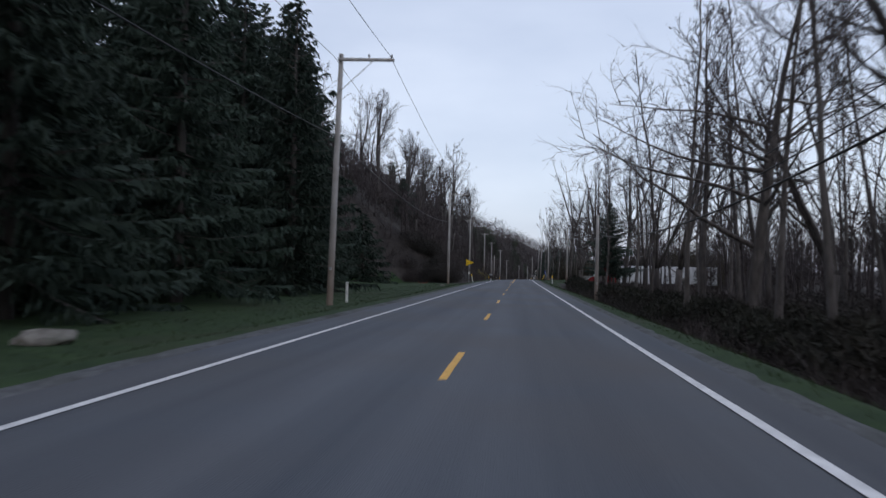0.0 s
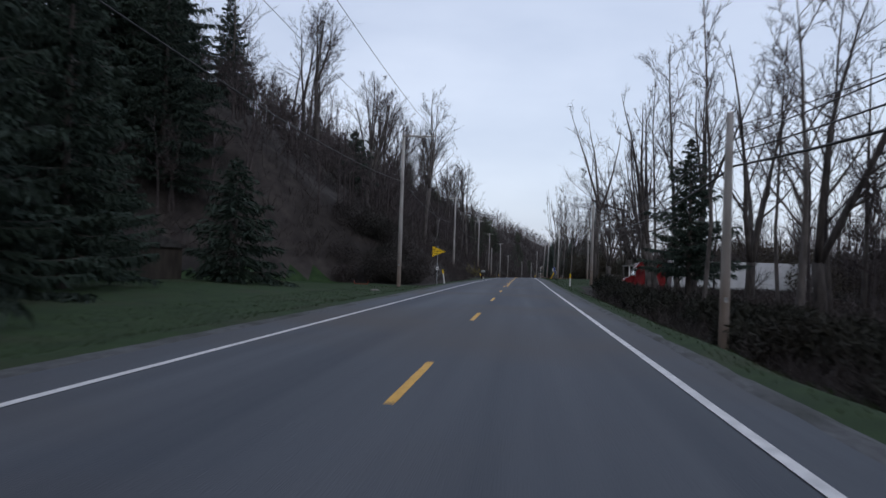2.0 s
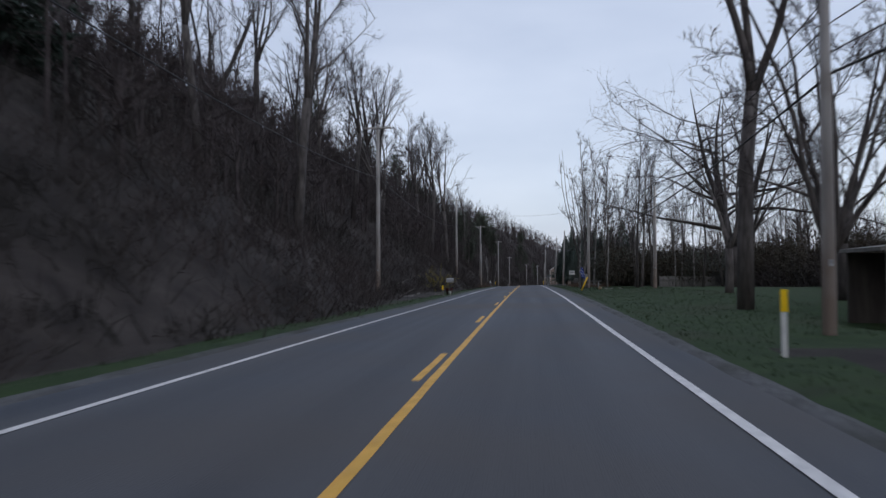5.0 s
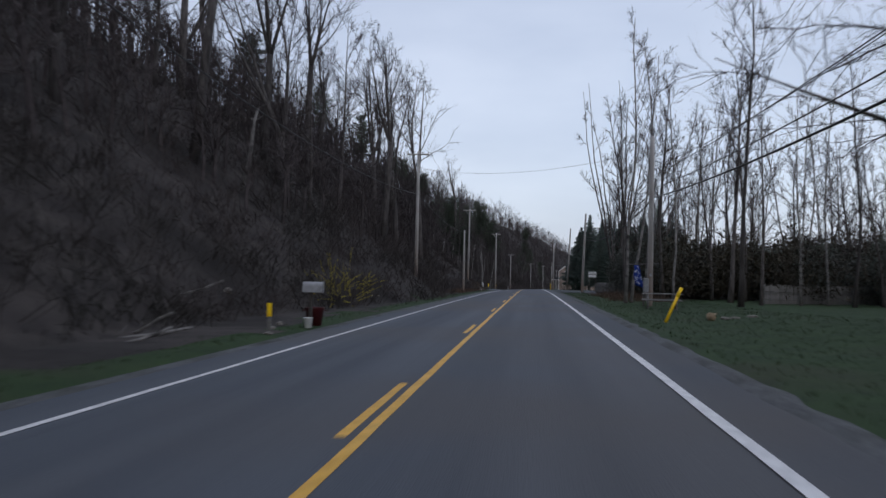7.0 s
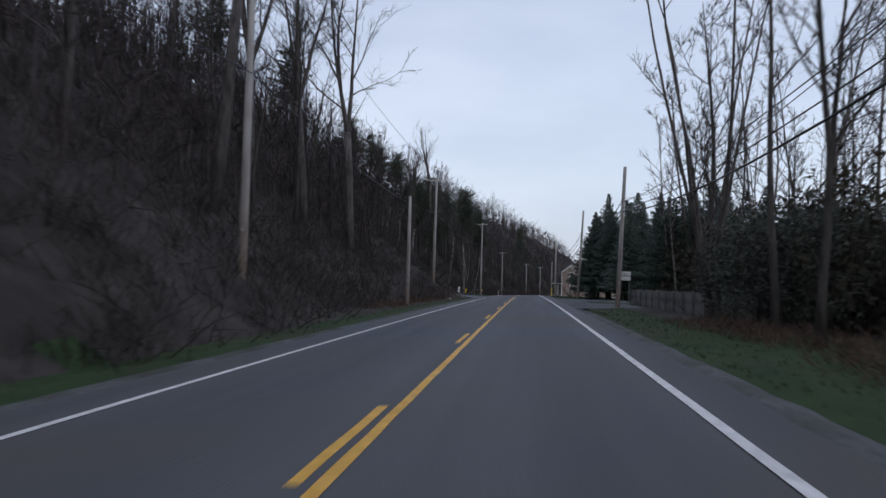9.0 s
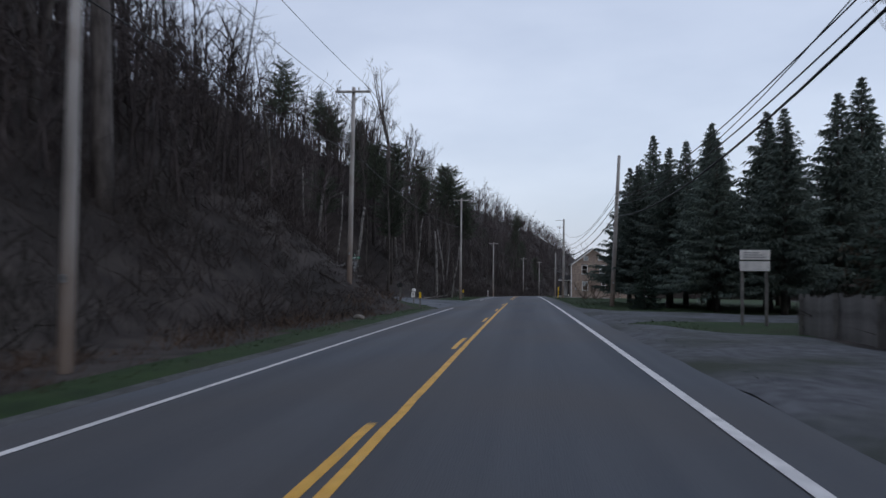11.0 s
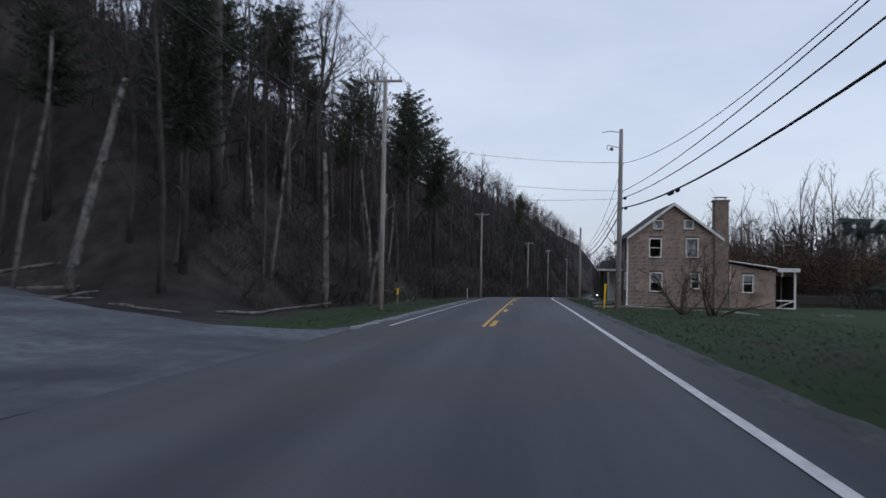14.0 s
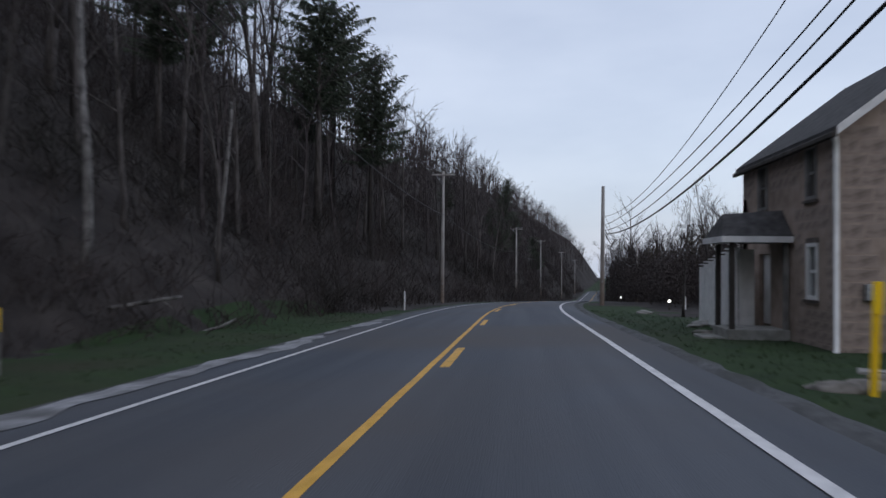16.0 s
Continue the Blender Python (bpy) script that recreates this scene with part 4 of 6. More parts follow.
spots = [(r.uniform(24, 44), r.uniform(-10, 110)) for _ in range(110)] + [(r.uniform(9, 14), r.uniform(-5, 112)) for _ in range(120)] + [(r.uniform(12, 26), r.uniform(-5, 113)) for _ in range(200)]
spots = [(x, y) for x, y in spots if y < 102 or x > 10]
bushes = [(r.uniform(-17.5, -9.3), r.uniform(100, 108)) for _ in range(30)]
thicket_mass("roadside_bushes", bushes, "dark rounded bare bushes at the foot of the hill", M_BRUSH, 1.4, 3.0, 1.3, 1500, 35, 0.5)
scrub = [(r.uniform(9.3, 26), r.uniform(350, 374)) for _ in range(75)] + [(r.uniform(7.5, 20) + road_x(y), y) for y in (r.uniform(385, 440) for _ in range(60))]
thicket_mass("roadside_scrub", scrub, "dense dark purplish-brown scrub beyond the lawn", M_BRUSH, 3.0, 5.2, 1.7, 1100, 36, 0.5)
M_WILLOW = material("willow_brush", (0.055, 0.038, 0.026), (0.13, 0.092, 0.062), 0.4, 0.95, 0.0, stain=((0.04, 0.03, 0.026), 0.12, 0.45, 0.7))
willow = [(r.uniform(18, 46), r.uniform(336, 352)) for _ in range(110)]
thicket_mass("willow_thicket", willow, "tall tangled brown willow brush behind the yard", M_WILLOW, 4.5, 8.0, 2.2, 700, 33, 0.75)
thicket_mass("thicket_growth", spots, "dark tangled growth inside the roadside thicket", M_BRUSH, 0.6, 1.6, 1.3, 240, 32)
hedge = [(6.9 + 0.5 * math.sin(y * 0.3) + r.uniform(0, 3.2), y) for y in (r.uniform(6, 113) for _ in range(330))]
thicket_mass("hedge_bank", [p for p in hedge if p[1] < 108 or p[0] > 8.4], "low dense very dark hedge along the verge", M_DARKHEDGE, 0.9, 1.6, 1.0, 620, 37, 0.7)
bank_back = [(r.uniform(15, 46), r.uniform(124, 131)) for _ in range(60)]
thicket_mass("brown_hedge", bank_back, "tall dull brown hedge behind the parked trailer", M_BRUSH, 4.0, 5.2, 1.9, 520, 38)


def grass(name, boxes, per, label, seed=8, hi=0.10):
    r = random.Random(seed)
    v, f = [], []
    for x0, x1, y0, y1 in boxes:
        for _ in range(int((x1 - x0) * (y1 - y0) * per)):
            x, y = r.uniform(x0, x1), r.uniform(y0, y1)
            if not is_grass(x, y) or -6.6 < x < 3.5:
                continue
            z = ground(x, y) - 0.01
            for _ in range(3):
                a, h, w = r.uniform(0, 6.28), r.uniform(0.03, hi), r.uniform(0.006, 0.012)
                dx, dy = math.cos(a), math.sin(a)
                i = len(v)
                v.extend([(x - dy * w, y + dx * w, z), (x + dy * w, y - dx * w, z), (x + dx * h * 0.5 + r.uniform(-.03, .03), y + dy * h * 0.5, z + h)])
                f.append((i, i + 1, i + 2))
    return tagged(raw(name, v, f, M_GRASS), label, "grass", kind="stuff")


grass("lawn_grass", [(-12, -6.4, 5, 95), (3.4, 5.6, 5, 115), (3.4, 12, 115, 200), (-8.6, -6.4, 95, 350), (3.4, 6.4, 200, 248), (3.4, 12, 248, 340)], 11, "short green spring grass on the verges and lawns")

for proto in (*FULL, *FORKED, *SLIM, *LIGHT, *VASE, *SPRUCE, *PINE, *STAND, BROAD):
    retire(proto)

# ---------------------------------------------------------------- utility poles and cables
def utility_pole(x, y, top, arm=None, tilt=(0.0, 0.0), r=0.15, label="weathered grey wooden utility pole", transformer=False, light=False, drop=0.3):
    """arm: (from, to) reach of the crossarm across the road, or None."""
    z0 = ground(x, y)
    h = top - z0
    e = thing("utility_pole", x, y, z0, label, "utility pole", "utility poles")
    e.matrix_world = pose(x, y, z0, tilt[0], tilt[1], 0)
    bm = lathe(bmesh.new(), [(r * 1.08, -0.4), (r * 1.05, 0.1), (r, h * 0.3), (r * 0.85, h * 0.7), (r * 0.72, h - 0.03), (r * 0.6, h)], 12)
    part("shaft", bm, M_POLE, e, smooth=True)
    if arm:
        a, b = arm
        bm = boxed(a, -r - 0.10, h - drop - 0.06, b, -r * 0.6, h - drop + 0.06, bevel=0.012)
        part("crossarm", bm, M_POLE, e)
        for s in (a + 0.12, b - 0.12, (a + b) / 2 + 0.35 * (1 if abs(a + b) < 0.2 else 0.4)):
            bm = lathe(bmesh.new(), [(0.02, h - drop + 0.06), (0.02, h - drop + 0.12), (0.055, h - drop + 0.13), (0.04, h - drop + 0.18), (0.05, h - drop + 0.2), (0.03, h - drop + 0.25)], 10, s, -r - 0.02)
            part("insulator", bm, M_CERAMIC, e, "grey ceramic insulator", True)
        far = b if abs(b) > abs(a) else a
        tubes("brace", [([(0, -r, h - drop - 1.0 - 0.5 * (abs(far) > 1.5)), (far * 0.62, -r - 0.05, h - drop - 0.05)], [0.02, 0.02], 5)], M_STEEL, e)
        if abs(a + b) < 0.4:
            tubes("brace", [([(0, -r, h - drop - 0.7), (a * 0.62, -r - 0.05, h - drop - 0.05)], [0.02, 0.02], 5)], M_STEEL, e)
    bm = boxed(-0.05, -r - 0.02, 1.6, 0.05, -r + 0.02, 1.75)
    part("tag", bm, M_STEEL, e, "small metal number plate")
    return e


def cable(name, a, b, sag, rad, label="sagging black overhead cable", group="overhead cables"):
    pts = []
    a, b = Vector(a), Vector(b)
    for i in range(17):
        k = i / 16
        p = a.lerp(b, k)
        p.z -= 4 * sag * k * (1 - k)
        pts.append(p)
    o = tubes(name, [(pts, [rad] * 17, 5)], M_WIRE)
    return tagged(o, label, "cable", group)


LEFT = [(-9.2, -30, 11.3, (-0.1, 2.6)), (-8.9, 32.4, 11.25, (-0.1, 2.5)), (-9.45, 93.8, 11.6, (-0.1, 2.5)), (-10.4, 147.9, 12.0, (-1.0, 1.0)), (-9.9, 200.0, 12.0, (-1.0, 1.0)), (-10.05, 253.9, 11.7, (-1.05, 1.05)), (-8.32, 307.7, 10.75, (-1.0, 1.0)), (-6.6, 366, 7.5, (-1.0, 1.0)), (-0.47, 420, 5.5, (-1.0, 1.0)), (4.95, 474, 5.4, (-1.0, 1.0)), (12.8, 528, 3.8, (-1.0, 1.0)), (20.8, 582, 1.9, (-1.0, 1.0))]
TILT_L = {32.4: (0, 1.2), 253.9: (0, 0.4)}
for x, y, top, arm in LEFT:
    utility_pole(x, y, top, arm, TILT_L.get(y, (0, 0)), label="weathered pale wooden utility pole with a crossarm" if arm else "weathered wooden utility pole")
utility_pole(-8.0, 224.5, 6.5, None, r=0.13, label="short weathered wooden stub pole")
for (xa, ya, za, aa), (xb, yb, zb, ab) in zip(LEFT, LEFT[1:]):
    for k in (0, 1):
        oa, ob_ = (aa or (-0.3, 0.3))[k], (ab or (-0.3, 0.3))[k]
        cable("power_line", (xa + oa, ya, za - 0.1), (xb + ob_, yb, zb - 0.1), 0.9, 0.012, "thin overhead power line between poles", "power lines")
    cable("power_line", (xa + 0.1, ya, za - 3.8), (xb + 0.1, yb, zb - 3.8), 1.0, 0.022, "thin overhead power line between poles", "power lines")

# the low side: pole, then the heights at which its cables hang
RIGHT = [(6.4, 12, 7.0, (6.3, 5.4, 5.0, 4.5)), (5.95, 61, 6.3, (5.9, 5.5, 5.1, 4.7)), (7.0, 115.3, 8.4, (8.0, 7.3, 6.6, 6.1)), (6.5, 177, 9.0, (7.4, 6.9, 6.2, 5.7)), (6.05, 224.5, 8.7, (6.6, 6.35, 5.95, 5.7)), (6.2, 265.3, 9.45, (6.75, 6.4, 5.92, 5.12)), (5.05, 310.4, 8.25, (6.28, 4.65, 4.25, 3.68)), (5.8, 355, 5.0, (2.9, 2.3, 1.9, 1.65)), (16, 405, 2.5, (1.0, 0.2, -0.2, -0.5)), (24, 455, 0.5, (-0.5, -1.2, -1.6, -2.0))]
for x, y, top, _ in RIGHT:
    utility_pole(x, y, top, None, (0, {224.5: 2.0, 265.3: 2.4}.get(y, 0.3)), r=0.15)
utility_pole(10.35, 158.7, 8.5, None, (0, 0.4), r=0.14, label="weathered utility pole with a dark footing on the lawn")
for (xa, ya, _, ha), (xb, yb, _, hb) in zip(RIGHT, RIGHT[1:]):
    for k, (rad, sag) in enumerate(((0.014, 1.5), (0.018, 0.82), (0.022, 0.93), (0.036, 1.0))):
        cable("overhead_cable", (xa + 0.2, ya + 0.02, ha[k]), (xb + 0.2, yb + 0.02, hb[k]), sag, rad)
# splice cases on the telephone cable
for y, low, half in ((309.3, 0, 0.22), (309.6, 1, 0.2), (297.6, 0, 0.4), (296.4, 0, 0.18)):
    k = (y - 265.3) / 45.1
    z = (5.12 * (1 - k) + 3.68 * k - 4.0 * k * (1 - k)) if not low else (5.92 * (1 - k) + 4.25 * k - 3.72 * k * (1 - k))
    v = Vector((6.4 - 1.15 * k, y, z - 0.06))
    o = tubes("splice_case", [([v - Vector((0, half, 0)), v - Vector((0, half - 0.07, 0)), v + Vector((0, half - 0.07, 0)), v + Vector((0, half, 0))], [0.03, 0.085, 0.085, 0.03], 8)], M_WIRE)
    tagged(o, "black splice case hanging on the telephone cable", "splice case", "splice cases")
# wires across the road
for zr_, zl in ((6.3, 7.2), (4.65, 5.7), (4.2, 4.5)):
    cable("service_wire", (4.98, 310.4, zr_), (-8.3, 307.7, zl), 0.35, 0.009, "thin wire crossing over the road", "wires over the road")
cable("service_wire", (-9.6, 200, 10.5), (6.5, 177, 8.2), 0.8, 0.009, "thin wire crossing over the road", "wires over the road")


def street_arm(x, y, z):
    e = thing("lamp_bracket", x, y, z, "small metal bracket with an old lamp on the pole", "bracket")
    tubes("arm", [([(0, 0, 0.5), (-0.5, 0, 0.55), (-0.95, 0, 0.5)], [0.025] * 3, 6)], M_STEEL, e)
    tubes("hook", [([(0, 0, -0.4), (-0.4, 0, -0.3), (-0.62, 0, -0.25), (-0.72, 0, -0.4), (-0.6, 0, -0.55)], [0.022] * 5, 6)], M_STEEL, e)
    bm = lathe(bmesh.new(), [(0.03, -0.36), (0.11, -0.42), (0.12, -0.5), (0.05, -0.58)], 12, -0.42, 0)
    part("lamp", bm, M_CERAMIC, e, smooth=True)


street_arm(4.98, 310.32, 7.55)

# ---------------------------------------------------------------- stone farmhouse
M_STONE = material("tan_stone", (0.26, 0.206, 0.176), (0.42, 0.338, 0.294), 1.1, 0.9, 0.5, 14, stain=((0.15, 0.118, 0.102), 0.9, 0.48, 0.7), vary=0.04)
M_MORTAR = material("tan_mortar", (0.27, 0.207, 0.172), (0.40, 0.315, 0.265), 3.0, 0.95, 0.5, 25, stain=((0.14, 0.11, 0.085), 0.6, 0.5, 0.75))
M_SHINGLE = material("dark_shingles", (0.035, 0.034, 0.035), (0.08, 0.077, 0.077), 4.0, 0.9, 0.5, 30)
M_TRIM = material("white_paint", (0.62, 0.61, 0.60), (0.82, 0.81, 0.80), 3.0, 0.5, 0.1, 30, stain=((0.35, 0.33, 0.30), 1.2, 0.62, 0.85))
M_BRICK = material("chimney_brick", (0.15, 0.115, 0.098), (0.29, 0.225, 0.19), 6.0, 0.9, 0.6, 25)
M_SILL = material("dark_stone_sill", (0.07, 0.06, 0.055), (0.15, 0.125, 0.11), 4.0, 0.9, 0.4, 20)
M_BLIND = material("window_blind", (0.45, 0.46, 0.47), (0.6, 0.61, 0.62), 4.0, 0.8, 0.0)
M_CURTAIN = material("dark_curtain", (0.06, 0.045, 0.045), (0.12, 0.09, 0.09), 4.0, 0.9, 0.2)
M_DARKWOOD = material("dark_wood", (0.03, 0.026, 0.024), (0.075, 0.065, 0.058), 3.0, 0.8, 0.4, 20, stretch=(1, 1, 0.2))
M_GREYWOOD = material("grey_weathered_wood", (0.11, 0.105, 0.10), (0.25, 0.24, 0.23), 2.5, 0.85, 0.5, 20, stretch=(0.3, 1, 1), vary=0.15)
M_CONCRETE = material("pale_concrete", (0.20, 0.195, 0.18), (0.36, 0.35, 0.33), 3.0, 0.9, 0.5, 20, stain=((0.14, 0.14, 0.12), 0.9, 0.5, 0.75))


def glass_material(name, tint):
    m = bpy.data.materials.new(name)
    m.use_nodes = True
    b = m.node_tree.nodes["Principled BSDF"]
    b.inputs["Base Color"].default_value = (*tint, 1)
    b.inputs["Roughness"].default_value = 0.04
    b.inputs["Transmission Weight"].default_value = 1.0
    b.inputs["IOR"].default_value = 1.45
    return m


M_GLASS = glass_material("window_glass", (0.85, 0.9, 0.92))
HX, HY, HZ = 9.5, 319.0, -2.45
house = thing("house", HX + 0.22, HY, HZ, "two-storey tan stone farmhouse with a white-trimmed gable", "house")


def holed_wall(outline, holes, thick, to_world):
    """A wall plate of any outline with rectangular openings right through it."""
    bm = bmesh.new()
    edges = []
    for loop in [outline] + [[(a, b), (c, b), (c, d), (a, d)] for a, b, c, d in holes]:
        vs = [bm.verts.new(to_world(p, q, 0.0)) for p, q in loop]
        edges += [bm.edges.new((vs[i], vs[(i + 1) % len(vs)])) for i in range(len(vs))]
    bmesh.ops.triangle_fill(bm, use_beauty=True, use_dissolve=False, edges=edges)
    faces = list(bm.faces)
    out = bmesh.ops.extrude_face_region(bm, geom=faces)
    shift = Vector(to_world(0, 0, thick)) - Vector(to_world(0, 0, 0.0))
    for el in out["geom"]:
        if isinstance(el, bmesh.types.BMVert):
            el.co += shift
    bmesh.ops.recalc_face_normals(bm, faces=bm.faces)
    return bm


def window(parent, x0, z0, x1, z1, to_world, blind=0.0, curtain=False, rails=True, paint=None, label="white-framed sash window"):
    """Sash window: white frame with a sill, two panes, and what hangs behind them."""
    bm = bmesh.new()

    def bar(a, b, c, d, t0, t1):
        p, q = Vector(to_world(a, b, t0)), Vector(to_world(c, d, t1))
        box(bm, min(p.x, q.x), min(p.y, q.y), min(p.z, q.z), max(p.x, q.x), max(p.y, q.y), max(p.z, q.z))
    w = 0.085
    for a, b, c, d in ((x0, z0, x0 + w, z1), (x1 - w, z0, x1, z1), (x0 + w, z0, x1 - w, z0 + w), (x0 + w, z1 - w, x1 - w, z1)):
        bar(a, b, c, d, -0.035, 0.10)
    fr = part("window", bm, paint or M_TRIM, parent, label)
    bm = bmesh.new()
    zm = (z0 + z1) / 2
    if rails:
        bar(x0 + w, zm - 0.03, x1 - w, zm + 0.03, 0.03, 0.08)
        part("sash_rail", bm, paint or M_TRIM, fr)
        bm = bmesh.new()
    bar(x0 - 0.06, z0 - 0.07, x1 + 0.06, z0 - 0.004, -0.075, 0.06)
    part("sill", bm, M_SILL, fr)
    bm = bmesh.new()
    bar(x0 - 0.03, z1 + 0.004, x1 + 0.03, z1 + 0.12, -0.022, 0.05)
    part("lintel", bm, M_SILL, fr)
    for a, b in (((z0 + w, zm - 0.03), (zm + 0.03, z1 - w)) if rails else ((z0 + w, z1 - w),)):
        bm = bmesh.new()
        bar(x0 + w, a, x1 - w, b, 0.055, 0.061)
        part("pane", bm, M_GLASS, fr)
    if blind:
        bm = bmesh.new()
        bar(x0 + 0.09, z1 - (z1 - z0) * blind, x1 - 0.09, z1 - 0.09, 0.13, 0.14)
        part("blind", bm, M_BLIND, fr, "pale roller blind")
    if curtain:
        v, f = [], []
        for sg in (0, 1):
            for i in range(9):
                q = i / 8
                xx = x0 + 0.09 + q * 0.42 * (x1 - x0) if sg == 0 else x1 - 0.09 - q * 0.42 * (x1 - x0)
                d = 0.14 + 0.02 * math.sin(i * 2.4)
                v += [to_world(xx, z1 - 0.1, d), to_world(x0 + 0.09 + (xx - x0 - 0.09) * 0.35 if sg == 0 else x1 - 0.09 - (x1 - 0.09 - xx) * 0.35, zm, d)]
            b0 = sg * 18
            f += [(b0 + 2 * i, b0 + 2 * i + 1, b0 + 2 * i + 3, b0 + 2 * i + 2) for i in range(8)]
        raw("curtain", v, f, M_CURTAIN, fr, label="dark tied-back curtain")
    return fr


def gable(a, b, t):
    return (a - HX, t, b - HZ)


def flank(a, b, t):
    return (6.5 - HX + t, a - HY, b - HZ)


EAVE, RIDGE = 2.45, 4.62
WINS = [(7.88, 0.97, 8.74, 2.34), (10.33, 1.0, 11.2, 2.36), (7.94, -1.38, 8.82, -0.03), (10.68, -1.13, 11.3, -0.03), (8.14, 2.93, 8.82, 3.58), (10.2, 2.96, 10.86, 3.62)]
wall_g = part("wall", holed_wall([(6.5, -2.9), (12.6, -2.9), (12.6, EAVE), (9.5, RIDGE), (6.5, EAVE)], WINS, 0.4, gable), M_MORTAR, house, "tan stone gable wall")
FLANK = [(320.1, 0.95, 320.75, 2.2), (320.05, -1.35, 320.7, -0.05), (323.2, -2.3, 324.15, -0.25), (323.4, 0.95, 324.2, 2.2)]
wall_f = part("wall", holed_wall([(319.4, -2.9), (325.6, -2.9), (325.6, EAVE), (319.4, EAVE)], FLANK, 0.4, flank), M_MORTAR, house, "tan stone side wall")
part("wall", boxed(12.2 - HX, 0.4, -0.45, 12.6 - HX, 6.2, EAVE - HZ), M_MORTAR, house)
part("wall", holed_wall([(6.5, -2.9), (12.6, -2.9), (12.6, EAVE), (9.5, RIDGE), (6.5, EAVE)], [], 0.4, lambda a, b, t: (a - HX, 6.2 + t, b - HZ)), M_MORTAR, house)
part("floor", boxed(6.9 - HX, 0.4, -0.2, 12.2 - HX, 6.2, -0.05), M_DARKWOOD, house)
part("upper_floor", boxed(6.9 - HX, 0.4, 2.62, 12.2 - HX, 6.2, 2.75), M_DARKWOOD, house)
for (a, b, c, d), bl, cu in zip(WINS, (0, 0.95, 0.5, 0.35, 0.9, 0.85), (True, False, False, True, False, False)):
    window(house, a, b, c, d, gable, bl, cu, rails=d - b > 0.8)
for a, b, c, d in (FLANK[0], FLANK[1], FLANK[3]):
    window(house, a, b, c, d, flank, 0.0, paint=M_GREYWOOD if b > 0 else None, label="weathered sash window" if b > 0 else "white-framed sash window")
# roof: two slabs, white rake boards, gutter and downpipe
for sg in (-1, 1):
    bm = bmesh.new()
    ex = (9.5 - 3.14) if sg < 0 else 12.82
    ez = EAVE - 0.22
    pts = [(9.5, RIDGE + 0.02), (ex, ez), (ex, ez + 0.13), (9.5, RIDGE + 0.16)]
    a = [bm.verts.new((x - HX, -0.28, z - HZ)) for x, z in pts]
    b = [bm.verts.new((x - HX, 6.88, z - HZ)) for x, z in pts]
    bm.faces.new(a)
    bm.faces.new(b[::-1])
    for i in range(4):
        bm.faces.new((a[i], b[i], b[(i + 1) % 4], a[(i + 1) % 4]))
    bmesh.ops.recalc_face_normals(bm, faces=bm.faces)
    rf = part("roof", bm, M_SHINGLE, house, "dark shingled roof slope")
    bm = bmesh.new()
    pts = [(9.5, RIDGE - 0.06), (ex, ez - 0.07), (ex, ez + 0.12), (9.5, RIDGE + 0.14)]
    a = [bm.verts.new((x - HX, -0.33, z - HZ)) for x, z in pts]
    b = [bm.verts.new((x - HX, -0.283, z - HZ)) for x, z in pts]
    bm.faces.new(a)
    bm.faces.new(b[::-1])
    for i in range(4):
        bm.faces.new((a[i], b[i], b[(i + 1) % 4], a[(i + 1) % 4]))
    bmesh.ops.recalc_face_normals(bm, faces=bm.faces)
    part("rake_board", bm, M_TRIM, rf, "white painted rake board")
part("gutter", boxed(6.25 - HX, -0.3, EAVE - 0.34 - HZ, 6.36 - HX, 6.85, EAVE - 0.22 - HZ, bevel=0.02), M_DARKWOOD, house, "dark eaves gutter")
tubes("downpipe", [([(6.34 - HX, -0.2, EAVE - 0.3 - HZ), (6.42 - HX, -0.09, EAVE - 0.42 - HZ), (6.43 - HX, -0.07, EAVE - 0.6 - HZ), (6.43 - HX, -0.07, 0.1), (6.36 - HX, -0.2, 0.03)], [0.06] * 5, 8)], M_TRIM, house, label="white downpipe at the corner")
# chimney
bm = boxed(12.2 - HX, -0.25, -0.4, 13.1 - HX, 0.6, 7.3, bevel=0.02)
ch = part("chimney", bm, M_BRICK, house, "brown masonry chimney with a metal cap")
part("cornice", boxed(12.14 - HX, -0.31, 7.3, 13.16 - HX, 0.66, 7.45, bevel=0.015), M_BRICK, ch)
for dx in (0.12, 0.72):
    part("cap_leg", boxed(12.2 - HX + dx, 0.1, 7.45, 12.26 - HX + dx, 0.2, 7.61), M_STEEL, ch)
part("cap", boxed(12.25 - HX, -0.15, 7.61, 13.05 - HX, 0.5, 7.66), M_STEEL, ch)
# utility meter on the gable
part("meter_box", boxed(7.0 - HX, -0.14, 1.15, 7.25 - HX, -0.004, 1.5, bevel=0.015), M_STEEL, house, "small grey meter box")

# lean-to addition with a side porch
an = part("addition", holed_wall([(13.12, -3.1), (16.3, -3.1), (16.3, 0.12), (13.12, 0.72)], [(14.12, -1.32, 14.86, -0.05)], 0.3, lambda a, b, t: (a - HX, 0.12 + t, b - HZ)), M_MORTAR, house, "low tan addition with a shed roof")
window(house, 14.12, -1.32, 14.86, -0.05, lambda a, b, t: (a - HX, 0.12 + t, b - HZ), 0.4)
bm = bmesh.new()
pts = [(0.42, -0.6), (8.2, -0.6), (8.2, 2.6), (4.3, 2.7), (0.42, 2.62)]
a = [bm.verts.new((16.0 - HX, y, z)) for y, z in pts]
b = [bm.verts.new((16.3 - HX, y, z)) for y, z in pts]
bm.faces.new(a)
bm.faces.new(b[::-1])
for i in range(5):
    bm.faces.new((a[i], b[i], b[(i + 1) % 5], a[(i + 1) % 5]))
bmesh.ops.recalc_face_normals(bm, faces=bm.faces)
part("wall", bm, M_MORTAR, house, "tan side wall of the addition")
